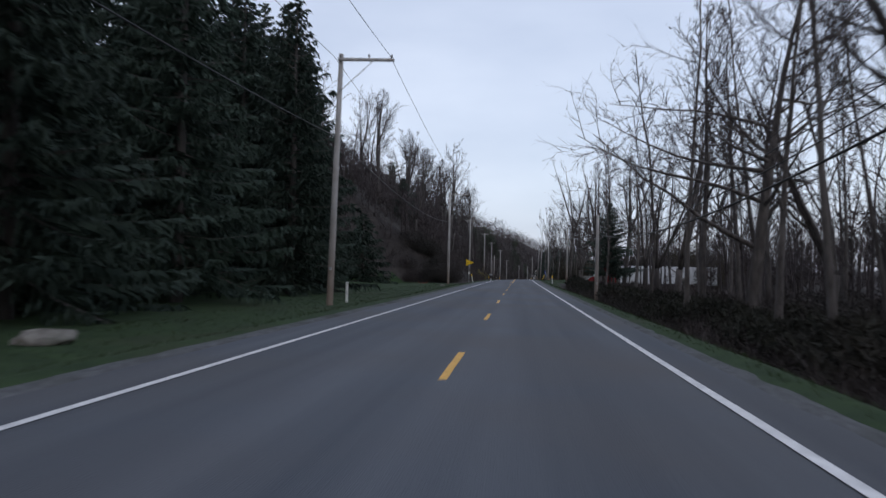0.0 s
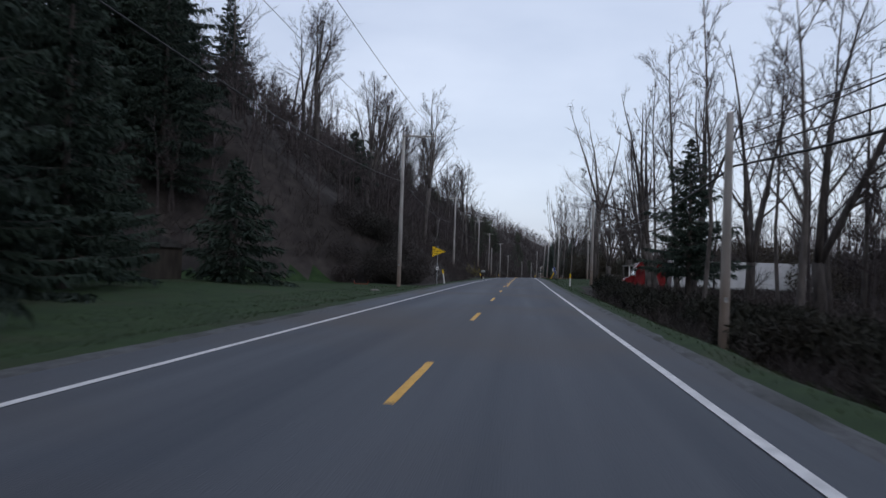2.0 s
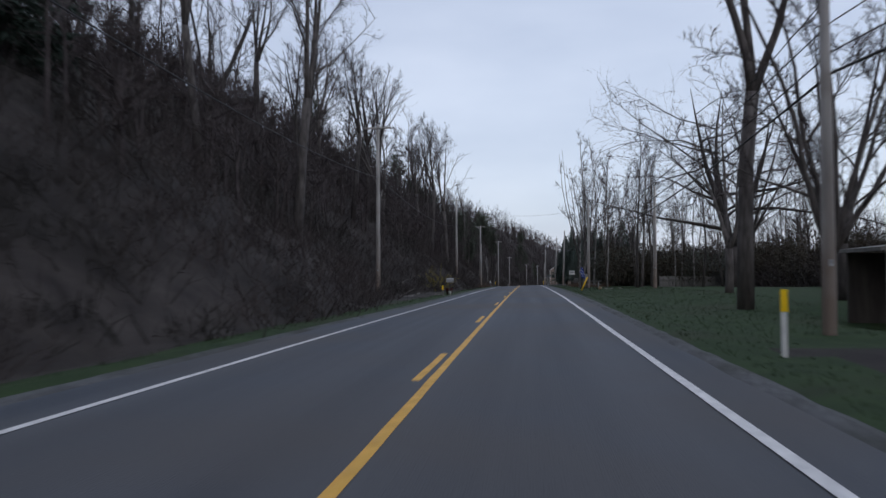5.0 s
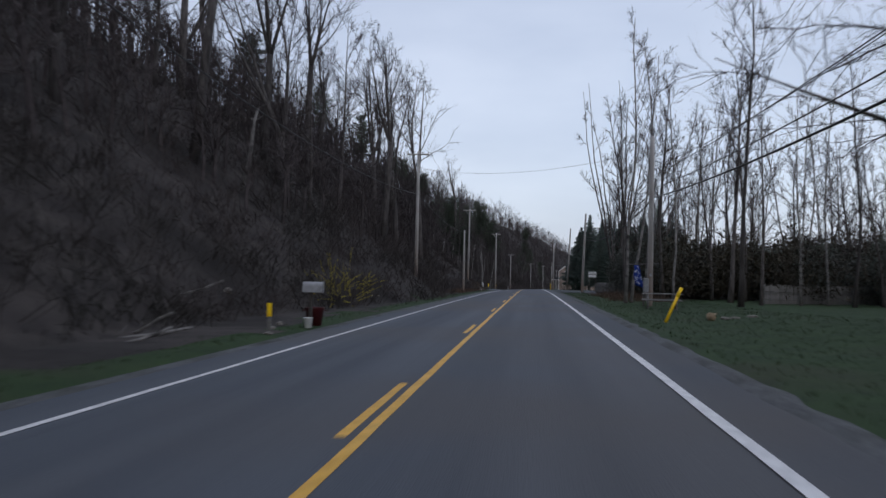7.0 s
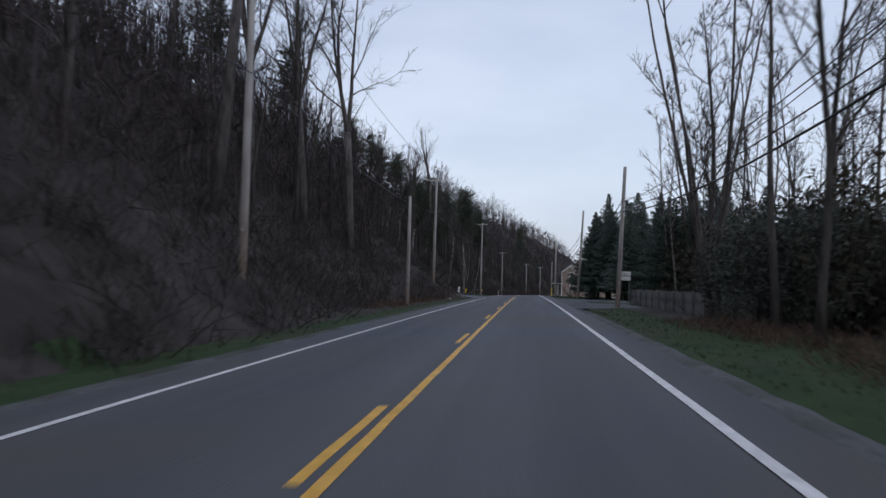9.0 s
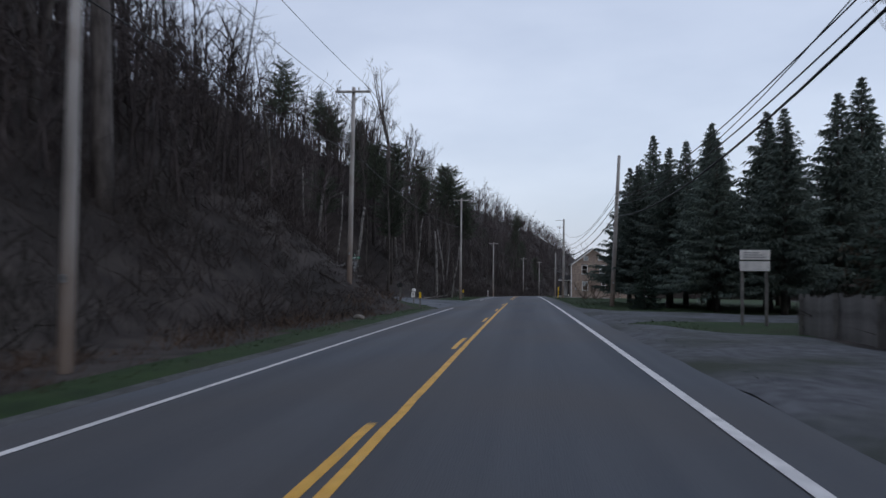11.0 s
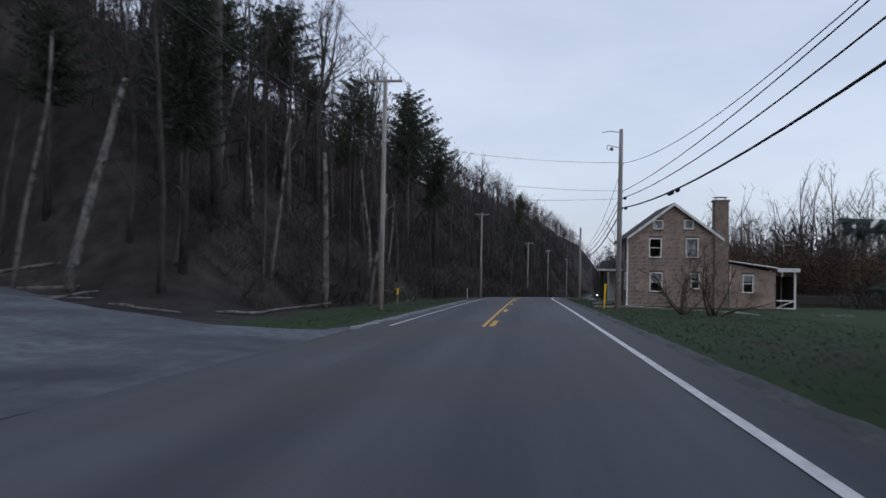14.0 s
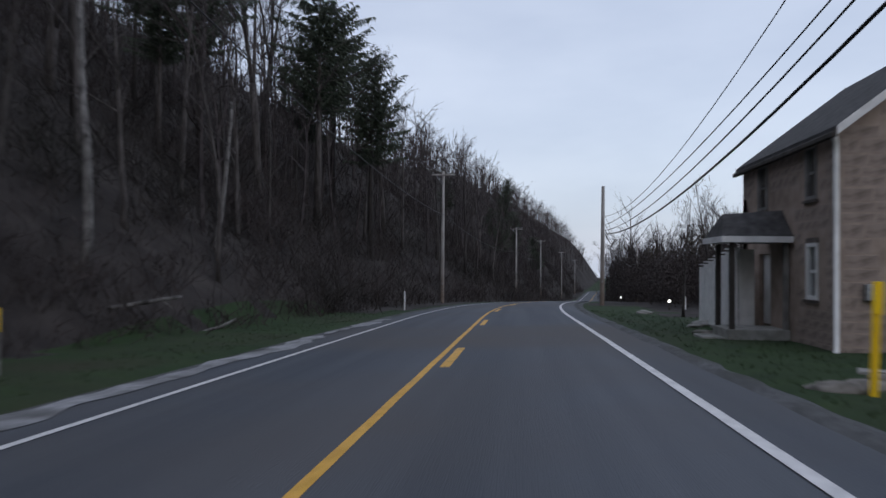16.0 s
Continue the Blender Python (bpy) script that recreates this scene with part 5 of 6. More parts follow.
part("wall", boxed(12.62 - HX, 7.9, -0.6, 16.0 - HX, 8.2, 2.6), M_MORTAR, house)
# its roof climbs from the front edge to a ridge and falls again behind
bm = bmesh.new()
rows = [[(13.11, -0.2, 0.80), (16.3, -0.2, 0.30), (17.7, -0.2, 0.26)], [(13.11, 4.3, 0.95), (16.3, 4.3, 0.42), (17.7, 4.3, 0.36)], [(13.11, 8.5, 0.6), (16.3, 8.5, 0.4), (17.7, 8.5, 0.3)]]
up = [[bm.verts.new((x - HX, y, z + 0.13 - HZ)) for x, y, z in row] for row in rows]
lo = [[bm.verts.new((x - HX, y, z - HZ)) for x, y, z in row] for row in rows]
for j in range(2):
    for i in range(2):
        bm.faces.new((up[j][i], up[j][i + 1], up[j + 1][i + 1], up[j + 1][i]))
        bm.faces.new((lo[j][i], lo[j + 1][i], lo[j + 1][i + 1], lo[j][i + 1]))
    bm.faces.new((up[j][0], up[j + 1][0], lo[j + 1][0], lo[j][0]))
    bm.faces.new((up[j][2], lo[j][2], lo[j + 1][2], up[j + 1][2]))
for i in range(2):
    bm.faces.new((up[0][i], lo[0][i], lo[0][i + 1], up[0][i + 1]))
    bm.faces.new((up[2][i], up[2][i + 1], lo[2][i + 1], lo[2][i]))
bmesh.ops.recalc_face_normals(bm, faces=bm.faces)
rf = part("roof", bm, M_SHINGLE, house, "low dark roof of the addition")
part("fascia", boxed(16.3 - HX, -0.25, 0.16 - HZ, 17.75 - HX, -0.204, 0.42 - HZ), M_TRIM, rf)
tubes("rake_trim", [([(13.12 - HX, -0.23, 0.84 - HZ), (16.3 - HX, -0.23, 0.42 - HZ)], [0.05, 0.05], 4)], M_TRIM, rf)
tubes("downpipe", [([(13.3 - HX, 0.05, 3.1), (13.32 - HX, 0.05, 0.0)], [0.045, 0.045], 8)], M_TRIM, house, label="white downpipe")
for y in (0.0, 2.6, 5.0):
    part("porch_post", boxed(17.45 - HX, y, -0.6, 17.57 - HX, y + 0.12, 2.72), M_TRIM, house)
part("porch_rail", boxed(16.31 - HX, -0.0, 0.62, 17.45 - HX, 0.08, 0.72), M_TRIM, house)
part("porch_rail", boxed(16.31 - HX, 0.0, 0.12, 17.45 - HX, 0.08, 0.2), M_TRIM, house)
tubes("porch_brace", [([(16.36 - HX, 0.04, 0.2), (17.42 - HX, 0.04, 0.65)], [0.04, 0.04], 4)], M_TRIM, house)
part("porch_deck", boxed(16.31 - HX, 0.0, -0.5, 17.6 - HX, 5.1, -0.3), M_GREYWOOD, house)
part("screen", boxed(17.5 - HX, 0.15, -0.28, 17.53 - HX, 5.0, 2.3), M_DARKWOOD, house, "dark screened porch side")

# roadside porch: slab, posts, hipped roof
px0, px1, py0, py1 = 4.99, 6.49, 321.7, 323.2
part("porch_slab", boxed(px0 - HX, py0 - HY, -0.25, px1 - HX, py1 - HY, 0.28, bevel=0.02), M_CONCRETE, house, "pale concrete porch slab")
part("porch_step", boxed(px0 - 0.55 - HX, py0 + 0.3 - HY, -0.3, px0 - 0.01 - HX, py0 + 1.3 - HY, 0.06, bevel=0.02), M_CONCRETE, house)
for y in (py0 + 0.05, py1 - 0.17):
    part("porch_post", boxed(px0 + 0.06 - HX, y - HY, 0.281, px0 + 0.18 - HX, y + 0.12 - HY, 2.45), M_DARKWOOD, house)
part("porch_post", boxed(px1 - 0.14 - HX, py0 + 0.05 - HY, 0.281, px1 - 0.03 - HX, py0 + 0.17 - HY, 2.45), M_GREYWOOD, house)
bm = bmesh.new()
z0, z1, ov = 2.47, 2.60, 0.18
lo = [bm.verts.new((x - HX, y - HY, z0)) for x, y in ((px0 - ov, py0 - ov), (px1, py0 - ov), (px1, py1 + ov), (px0 - ov, py1 + ov))]
up = [bm.verts.new((x - HX, y - HY, z1)) for x, y in ((px0 - ov, py0 - ov), (px1, py0 - ov), (px1, py1 + ov), (px0 - ov, py1 + ov))]
rd = [bm.verts.new((px0 + 0.05 - HX, py0 + 0.72 - HY, 3.2)), bm.verts.new((px1 - HX, py0 + 0.6 - HY, 3.3)), bm.verts.new((px1 - HX, py1 - 0.6 - HY, 3.3)), bm.verts.new((px0 + 0.05 - HX, py1 - 0.72 - HY, 3.2))]
bm.faces.new(lo[::-1])
for i in range(4):
    j = (i + 1) % 4
    bm.faces.new((lo[i], lo[j], up[j], up[i]))
    bm.faces.new((up[i], up[j], rd[j], rd[i]))
bm.faces.new(rd)
bmesh.ops.recalc_face_normals(bm, faces=bm.faces)
pr = part("porch_roof", bm, M_SHINGLE, house, "dark hipped porch roof with a white fascia")
part("fascia", boxed(px0 - ov - HX, py0 - ov - 0.03 - HY, 2.45, px1 - HX, py0 - ov - 0.003 - HY, 2.6), M_TRIM, pr)
part("fascia", boxed(px0 - ov - 0.03 - HX, py0 - ov - 0.03 - HY, 2.45, px0 - ov - 0.003 - HX, py1 + ov - HY, 2.6), M_TRIM, pr)
dr = part("door", boxed(6.62 - HX, 323.21 - HY, 0.29, 6.68 - HX, 324.14 - HY, 2.19), M_TRIM, house, "white panelled entrance door")
# row of white screen panels by the porch
screen = thing("panel_screen", 5.9, 323.45, -2.45, "row of white panelled screens standing beside the porch", "screen")
for i in range(6):
    y = i * 1.12
    x, d = 0.108 * y, -0.075 * y
    bm = bmesh.new()
    box(bm, x, y, 0.2 + d, x + 0.06, y + 0.09, 2.32 + d)
    box(bm, x, y + 0.97, 0.2 + d, x + 0.06, y + 1.06, 2.26 + d)
    for z in (0.2, 0.85, 1.5, 2.18):
        box(bm, x + 0.004, y + 0.09, z + d, x + 0.056, y + 0.97, z + 0.07 + d)
    fr = part("panel", bm, M_TRIM, screen, "white framed panel")
    part("panel_sheet", boxed(x + 0.018, y + 0.09, 0.27 + d, x + 0.03, y + 0.97, 2.18 + d), M_TRIM, fr)
    part("cap", boxed(x - 0.03, y - 0.02, 2.325 + d, x + 0.10, y + 1.0, 2.365 + d), M_TRIM, fr)
    part("foot", boxed(x - 0.06, y + 0.45, -0.7, x + 0.12, y + 0.57, 0.199 + d), M_CONCRETE, screen)
bm = bmesh.new()
for z in (0.2, 0.9, 1.58, 2.26):
    box(bm, 0.064, -0.06, z, 0.46, -0.012, z + 0.06)
for x in (0.064, 0.24, 0.41):
    box(bm, x, -0.07, 0.2, x + 0.05, -0.062, 2.32)
fr = part("end_panel", bm, M_TRIM, screen, "white end panel with a grid of rails")
part("panel_sheet", boxed(0.07, -0.01, 0.22, 0.45, 0.0, 2.3), M_TRIM, fr)


def stones(wall, to_local, a0, a1, zlo, ztop, holes, seed, axis_y):
    """Coursed rubble: low blocks standing just proud of the mortar."""
    r = random.Random(seed)
    blocks = []
    for k in range(5):
        bm = boxed(-0.5, -0.5, -0.5, 0.5, 0.5, 0.5)
        for v in bm.verts:
            v.co += Vector((r.uniform(-0.03, 0.03), 0, r.uniform(-0.05, 0.05)))
            if v.co.y < 0:
                v.co.x *= 0.95
                v.co.z *= 0.9
        me = bpy.data.meshes.new("stone")
        bm.to_mesh(me)
        bm.free()
        me.materials.append(M_STONE)
        blocks.append(me)
    z, n = zlo, 0
    while z < ztop(0.5 * (a0 + a1)) - 0.2 and n < 330:
        h = r.uniform(0.18, 0.34)
        a = a0 + r.uniform(0, 0.1)
        while a < a1 - 0.15:
            w = min(r.uniform(0.28, 0.8), a1 - a)
            lo, hi = a + 0.005, a + w - 0.005
            if z + h < min(ztop(lo), ztop(hi)) - 0.03 and not any(lo < c + 0.07 and hi > aa - 0.07 and z < d + 0.14 and z + h > b - 0.09 for aa, b, c, d in holes):
                ob = new("stone", r.choice(blocks))
                ob.parent = wall
                dz = r.uniform(0.0, 0.02)
                ob.location = to_local((lo + hi) / 2, z + h / 2 + r.uniform(-0.5, 0.5) * dz, r.uniform(-0.0015, 0.0015))
                ob.scale = (hi - lo, 0.007, h - 0.006 - dz)
                ob.rotation_euler = (0, radians(r.uniform(-0.3, 0.3)), 0)
                if axis_y:
                    ob.rotation_euler = (0, 0, radians(-90))
                n += 1
            a += w
        z += h


stones(wall_g, gable, 6.52, 12.2, -2.5, lambda a: RIDGE - abs(a - 9.5) * 0.72 - 0.06, WINS, 61, False)
stones(wall_f, flank, 319.05, 325.55, -2.5, lambda a: EAVE - 0.05, FLANK + [(321.6, -3, 325.5, 1.0)], 62, True)

# ---------------------------------------------------------------- roadside things
M_SIGN = material("yellow_sign_sheeting", (0.86, 0.52, 0.012), (0.93, 0.60, 0.02), 2.0, 0.4, 0.0, stain=((0.6, 0.34, 0.02), 1.5, 0.62, 0.9))
M_BLACK = material("black_paint", (0.012, 0.012, 0.012), (0.025, 0.025, 0.025), 3.0, 0.6, 0.0)
M_REFLECT = material("yellow_reflector", (0.92, 0.55, 0.01), (0.97, 0.66, 0.02), 3.0, 0.35, 0.0)
M_GREEN = material("green_sign", (0.02, 0.22, 0.13), (0.035, 0.30, 0.18), 3.0, 0.4, 0.0)
M_RED = material("red_truck_paint", (0.13, 0.007, 0.010), (0.21, 0.012, 0.015), 1.0, 0.25, 0.0, spec=0.6)
M_TUB = material("dark_red_plastic", (0.05, 0.008, 0.010), (0.09, 0.014, 0.016), 4.0, 0.6, 0.1)
M_RUST = material("rust_red", (0.15, 0.035, 0.025), (0.26, 0.07, 0.05), 5.0, 0.8, 0.3)
M_TRAILER = material("white_trailer_skin", (0.50, 0.51, 0.53), (0.66, 0.67, 0.69), 0.8, 0.4, 0.1, 20, stain=((0.36, 0.36, 0.36), 0.8, 0.55, 0.8))
M_CHROME = material("chrome", (0.6, 0.6, 0.62), (0.75, 0.75, 0.77), 4.0, 0.2, 0.0, metal=1.0)
M_RUBBER = material("tyre_rubber", (0.015, 0.015, 0.016), (0.035, 0.035, 0.036), 8.0, 0.9, 0.4)
M_BLUE = material("blue_cloth", (0.012, 0.035, 0.22), (0.03, 0.07, 0.38), 2.0, 0.8, 0.3, 10)
M_PALECLOTH = material("white_cloth_print", (0.4, 0.45, 0.6), (0.6, 0.65, 0.75), 3.0, 0.8, 0.0)
M_MAILBOX = material("grey_mailbox_metal", (0.16, 0.16, 0.165), (0.30, 0.30, 0.31), 6.0, 0.5, 0.1)
M_PALEWOOD = material("fresh_cut_wood", (0.22, 0.16, 0.10), (0.40, 0.31, 0.21), 4.0, 0.85, 0.4, 20)
M_ROCK = material("pale_rock", (0.11, 0.10, 0.09), (0.26, 0.24, 0.215), 4.0, 0.95, 0.8, 18, stain=((0.06, 0.065, 0.05), 1.5, 0.5, 0.75))
M_FORSYTHIA = material("forsythia_flowers", (0.20, 0.165, 0.025), (0.34, 0.28, 0.045), 1.5, 0.8, 0.0)


def letters(text, size, mat, parent, m, label=""):
    c = bpy.data.curves.new("letters", "FONT")
    c.body, c.size, c.align_x, c.align_y, c.extrude = text, size, "CENTER", "CENTER", 0.002
    tmp = bpy.data.objects.new("letters", c)
    scene.collection.objects.link(tmp)
    bpy.context.view_layer.update()
    me = bpy.data.meshes.new_from_object(tmp.evaluated_get(bpy.context.evaluated_depsgraph_get()))
    bpy.data.objects.remove(tmp)
    me.name = "letters"
    me.materials.clear()
    me.materials.append(mat)
    ob = new("letters", me)
    ob.parent = parent
    ob.matrix_local = m
    return tagged(ob, label) if label else ob


def prism(points, y0, y1, bevel=0.0):
    """An outline in x, z given depth along y."""
    bm = bmesh.new()
    a = [bm.verts.new((x, y0, z)) for x, z in points]
    b = [bm.verts.new((x, y1, z)) for x, z in points]
    n = len(points)
    bm.faces.new(a)
    bm.faces.new(b[::-1])
    for i in range(n):
        bm.faces.new((a[i], b[i], b[(i + 1) % n], a[(i + 1) % n]))
    bmesh.ops.recalc_face_normals(bm, faces=bm.faces)
    if bevel:
        bmesh.ops.bevel(bm, geom=list(bm.edges), offset=bevel, segments=2, affect="EDGES")
    return bm


def pennant_sign(x, y):
    z = ground(x, y)
    e = thing("no_passing_sign", x, y, z, "yellow pennant no-passing sign on a steel post", "road sign")
    part("post", boxed(-0.03, 0.03, -0.4, 0.03, 0.07, 3.2), M_STEEL, e, "grey steel post")
    k = 2.45 - z + 0.2
    tri = [(-0.45, k - 0.457), (0.68, k), (-0.45, k + 0.457)]
    plate = part("plate", prism(tri, 0.0, 0.012), M_SIGN, e, "yellow triangular pennant plate")
    inner = [(-0.42, k - 0.41), (0.60, k), (-0.42, k + 0.41)]
    outer = [(-0.437, k - 0.435), (0.645, k), (-0.437, k + 0.435)]
    v = [(a, -0.004, b) for a, b in outer] + [(a, -0.004, b) for a, b in inner]
    raw("border", v, [(i, (i + 1) % 3, 3 + (i + 1) % 3, 3 + i) for i in range(3)], M_BLACK, plate)
    for text, dx, dz, s in (("NO", -0.28, 0.19, 0.17), ("PASSING", -0.04, 0.0, 0.17), ("ZONE", -0.2, -0.19, 0.17)):
        letters(text, s, M_BLACK, plate, pose(dx, -0.006, k + dz, 90, 0, 0))
    pl = part("small_plate", boxed(-0.10, 0.005, 1.1 - z, 0.10, 0.025, 1.38 - z), M_TRIM, e, "small white plate")
    part("bar", boxed(-0.06, 0.001, 1.2 - z, 0.06, 0.004, 1.23 - z), M_BLACK, pl)
    for dz in (-0.2, 0.2):
        part("bolt", lathe(bmesh.new(), [(0.018, k + dz - 0.01), (0.018, k + dz + 0.01)], 8, 0.0, -0.008), M_STEEL, e)


pennant_sign(-7.12, 98.9)


def delineator(x, y, tall=1.15, lean=(0, 0), flat=True, mat=None, cap=0.3, label="roadside marker post with a yellow reflector", w=0.05):
    z = ground(x, y)
    e = thing("marker_post", x, y, z, label, "marker post", "roadside markers")
    e.matrix_world = pose(x, y, z, lean[0], lean[1], 0)
    part("post", boxed(-w, -0.02, -0.3, w, 0.02, tall, bevel=0.01), mat or M_TRIM, e)
    if cap:
        part("reflector", boxed(-w - 0.012, -0.034, tall - cap, w + 0.012, -0.021, tall + 0.02, bevel=0.004), M_REFLECT, e, "bright yellow reflector")
    return e


delineator(-8.75, 35.1, 1.0, cap=0, w=0.06, label="plain white marker post on the grass")
delineator(-6.75, 101.5, 1.15, (0, -9), label="leaning marker post with a yellow reflector")
delineator(4.6, 111.1, 1.2, cap=0.38)
delineator(-6.72, 155.5, 0.8, cap=0.34, mat=M_GREYWOOD, label="weathered marker post with a yellow reflector")
delineator(-7.3, 263.7, 1.05, cap=0.4, mat=M_GREYWOOD)
delineator(-8.5, 314.0, 1.1, cap=0.38, mat=M_GREYWOOD)
delineator(4.5, 312.6, 1.45, (0, 2), cap=0.4, mat=M_SIGN, label="tall yellow marker post by the house")
delineator(-6.6, 345, 1.1, cap=0, w=0.04, label="plain white marker post")


def guy_guard(x, y):
    e = thing("guy_wire_guard", x, y, ground(x, y), "leaning yellow plastic guard on a pole's guy wire", "guy guard")
    tubes("guard", [([(0, 0, 0), (0.55, 0.25, 1.15)], [0.052, 0.052], 8)], M_SIGN, e)
    tubes("reflector_band", [([(0.40, 0.182, 0.836), (0.54, 0.245, 1.13)], [0.058, 0.058], 8)], M_REFLECT, e, label="bright yellow band")
    tubes("guy_wire", [([(-0.05, -0.02, -0.15), (1.55, 15.2, 8.0)], [0.008, 0.008], 4)], M_WIRE, e)


guy_guard(4.62, 161.5)


def mailbox(x, y, turn, tilt=0.0, mat=None, label="", post=None, tall=1.05, plate=False, size=1.0):
    z = ground(x, y)
    e = thing("mailbox", x, y, z, label, "mailbox")
    e.matrix_world = pose(x, y, z, 0, tilt, turn)
    e.scale = (size, size, size)
    part("post", boxed(-0.05, -0.05, -0.3, 0.05, 0.05, tall, bevel=0.008), post or M_GREYWOOD, e)
    arc = [(-0.11 + 0, tall), (0.11, tall), (0.11, tall + 0.14)] + [(0.11 * math.cos(a), tall + 0.14 + 0.11 * math.sin(a)) for a in (0.4, 0.9, 1.57, 2.24, 2.74)] + [(-0.11, tall + 0.14)]
    b = part("box", prism(arc, -0.32, 0.22), mat or M_MAILBOX, e)
    part("door", prism([(p * 1.03, tall + (q - tall) * 1.02) for p, q in arc], -0.335, -0.322), mat or M_MAILBOX, b)
    part("flag", boxed(0.112, -0.1, tall + 0.1, 0.118, -0.05, tall + 0.26), M_RUST, b, "small red flag")
    if plate:
        part("plate", boxed(-0.14, -0.38, tall - 0.45, 0.14, -0.345, tall - 0.05), M_TRIM, e, "white plate below the box")
        for k in range(2):
            part("bar", boxed(-0.09, -0.384, tall - 0.2 - 0.1 * k, 0.09, -0.381, tall - 0.16 - 0.1 * k), M_BLACK, e)
    return e


big = mailbox(-6.5, 158.4, 98, 5, M_MAILBOX, "large grey mailbox on a dark leaning post", M_DARKWOOD, 0.78, size=1.4)
big.scale = (1.65, 1.1, 1.35)


def tub(x, y):
    e = thing("red_tub", x, y, ground(x, y), "dark red plastic tub lying behind the mailbox", "tub", rz=25)
    part("shell", lathe(bmesh.new(), [(0.22, 0.0), (0.30, 0.55), (0.32, 0.57), (0.29, 0.56), (0.2, 0.03)], 16), M_TUB, e, smooth=True)
    for s in (-1, 1):
        tubes("handle", [([(s * 0.3, -0.1, 0.5), (s * 0.37, -0.08, 0.46), (s * 0.37, 0.08, 0.46), (s * 0.3, 0.1, 0.5)], [0.015] * 4, 5)], M_TUB, e)


tub(-6.6, 159.2)
mailbox(-8.7, 269.9, 0, 0, M_TRIM, "white mailbox with a white plate at the side road", None, 1.0, True, 1.0)
mailbox(-9.9, 270.8, 20, -5, M_BLACK, "black mailbox leaning at the side road", None, 0.85, size=1.4)


def bucket(x, y):
    e = thing("bucket", x, y, ground(x, y), "white plastic bucket standing on the verge", "bucket")
    part("pail", lathe(bmesh.new(), [(0.11, 0), (0.14, 0.3), (0.15, 0.31), (0.135, 0.31), (0.105, 0.02)], 14), M_TRIM, e, smooth=True)
    tubes("handle", [([(0.14, 0, 0.29), (0.1, 0.12, 0.2), (0, 0.16, 0.16), (-0.1, 0.12, 0.2), (-0.14, 0, 0.29)], [0.006] * 5, 5)], M_STEEL, e)


bucket(-6.42, 157.95)


def rock(x, y, s, seed, mat=None, label="pale lichened rock lying in the grass", name="rock"):
    bm = bmesh.new()
    bmesh.ops.create_icosphere(bm, subdivisions=3, radius=1.0)
    o = Vector((seed * 7.3, seed * 1.7, 0))
    for v in bm.verts:
        k = 1 + 0.34 * noise.noise(v.co * 1.1 + o) + 0.22 * noise.noise(v.co * 3 + o) + 0.08 * noise.noise(v.co * 7 + o)
        v.co = Vector((v.co.x * s[0] * k, v.co.y * s[1] * k, v.co.z * s[2] * k + s[2] * 0.45))
    ob = mesh_object(name, bm, mat or M_ROCK, True)
    ob.matrix_world = pose(x, y, ground(x, y), 0, 0, seed * 40)
    return tagged(ob, label, "rock", "rocks on the verges")


for i, (x, y, a, b, c) in enumerate([(-9.9, 13.8, 0.55, 0.4, 0.22), (-9.1, 83, 0.45, 0.3, 0.08), (6.9, 163.0, 0.2, 0.15, 0.06), (7.4, 163.6, 0.16, 0.12, 0.05), (8.3, 164.8, 0.2, 0.15, 0.06), (-7.8, 159.4, 0.12, 0.1, 0.07), (-6.67, 155.3, 0.15, 0.11, 0.05), (-7.2, 157.0, 0.13, 0.1, 0.06), (-9.0, 178.0, 0.16, 0.13, 0.1), (-8.85, 179.4, 0.1, 0.09, 0.06), (-9.7, 173.6, 0.12, 0.1, 0.06), (-11.3, 163.4, 0.22, 0.16, 0.14), (4.15, 312.9, 0.32, 0.22, 0.10), (4.75, 313.3, 0.34, 0.24, 0.09), (5.2, 313.9, 0.26, 0.2, 0.08), (5.1, 323.6, 0.35, 0.28, 0.08), (-7.3, 244.5, 0.3, 0.24, 0.14)]):
    rock(x, y, (a, b, c), i + 1)


def log(x, y, length, r, turn, pitch=0.0, lift=0.0, mat=None, label="fallen weathered log lying on the ground", seed=1):
    rg = random.Random(seed)
    pts = wander(rg, Vector((-length / 2, 0, 0)), Vector((1, 0, 0)), length, 6, 0.075)
    runs = [(pts, [r * (1.05 - 0.06 * i) for i in range(7)], 8)]
    for _ in range(1):
        s = pts[rg.randint(1, 5)]
        runs.append(([s, s + side_way(rg, Vector((1, 0, 0)), 0.8) * rg.uniform(0.2, 0.5)], [r * 0.35, r * 0.15], 5))
    ob = tubes("fallen_log", runs, mat or M_BARK_PALE)
    ob.matrix_world = pose(x, y, ground(x, y) + r * 0.8 + lift, 0, -pitch, turn)
    return tagged(ob, label, "log", "fallen logs")


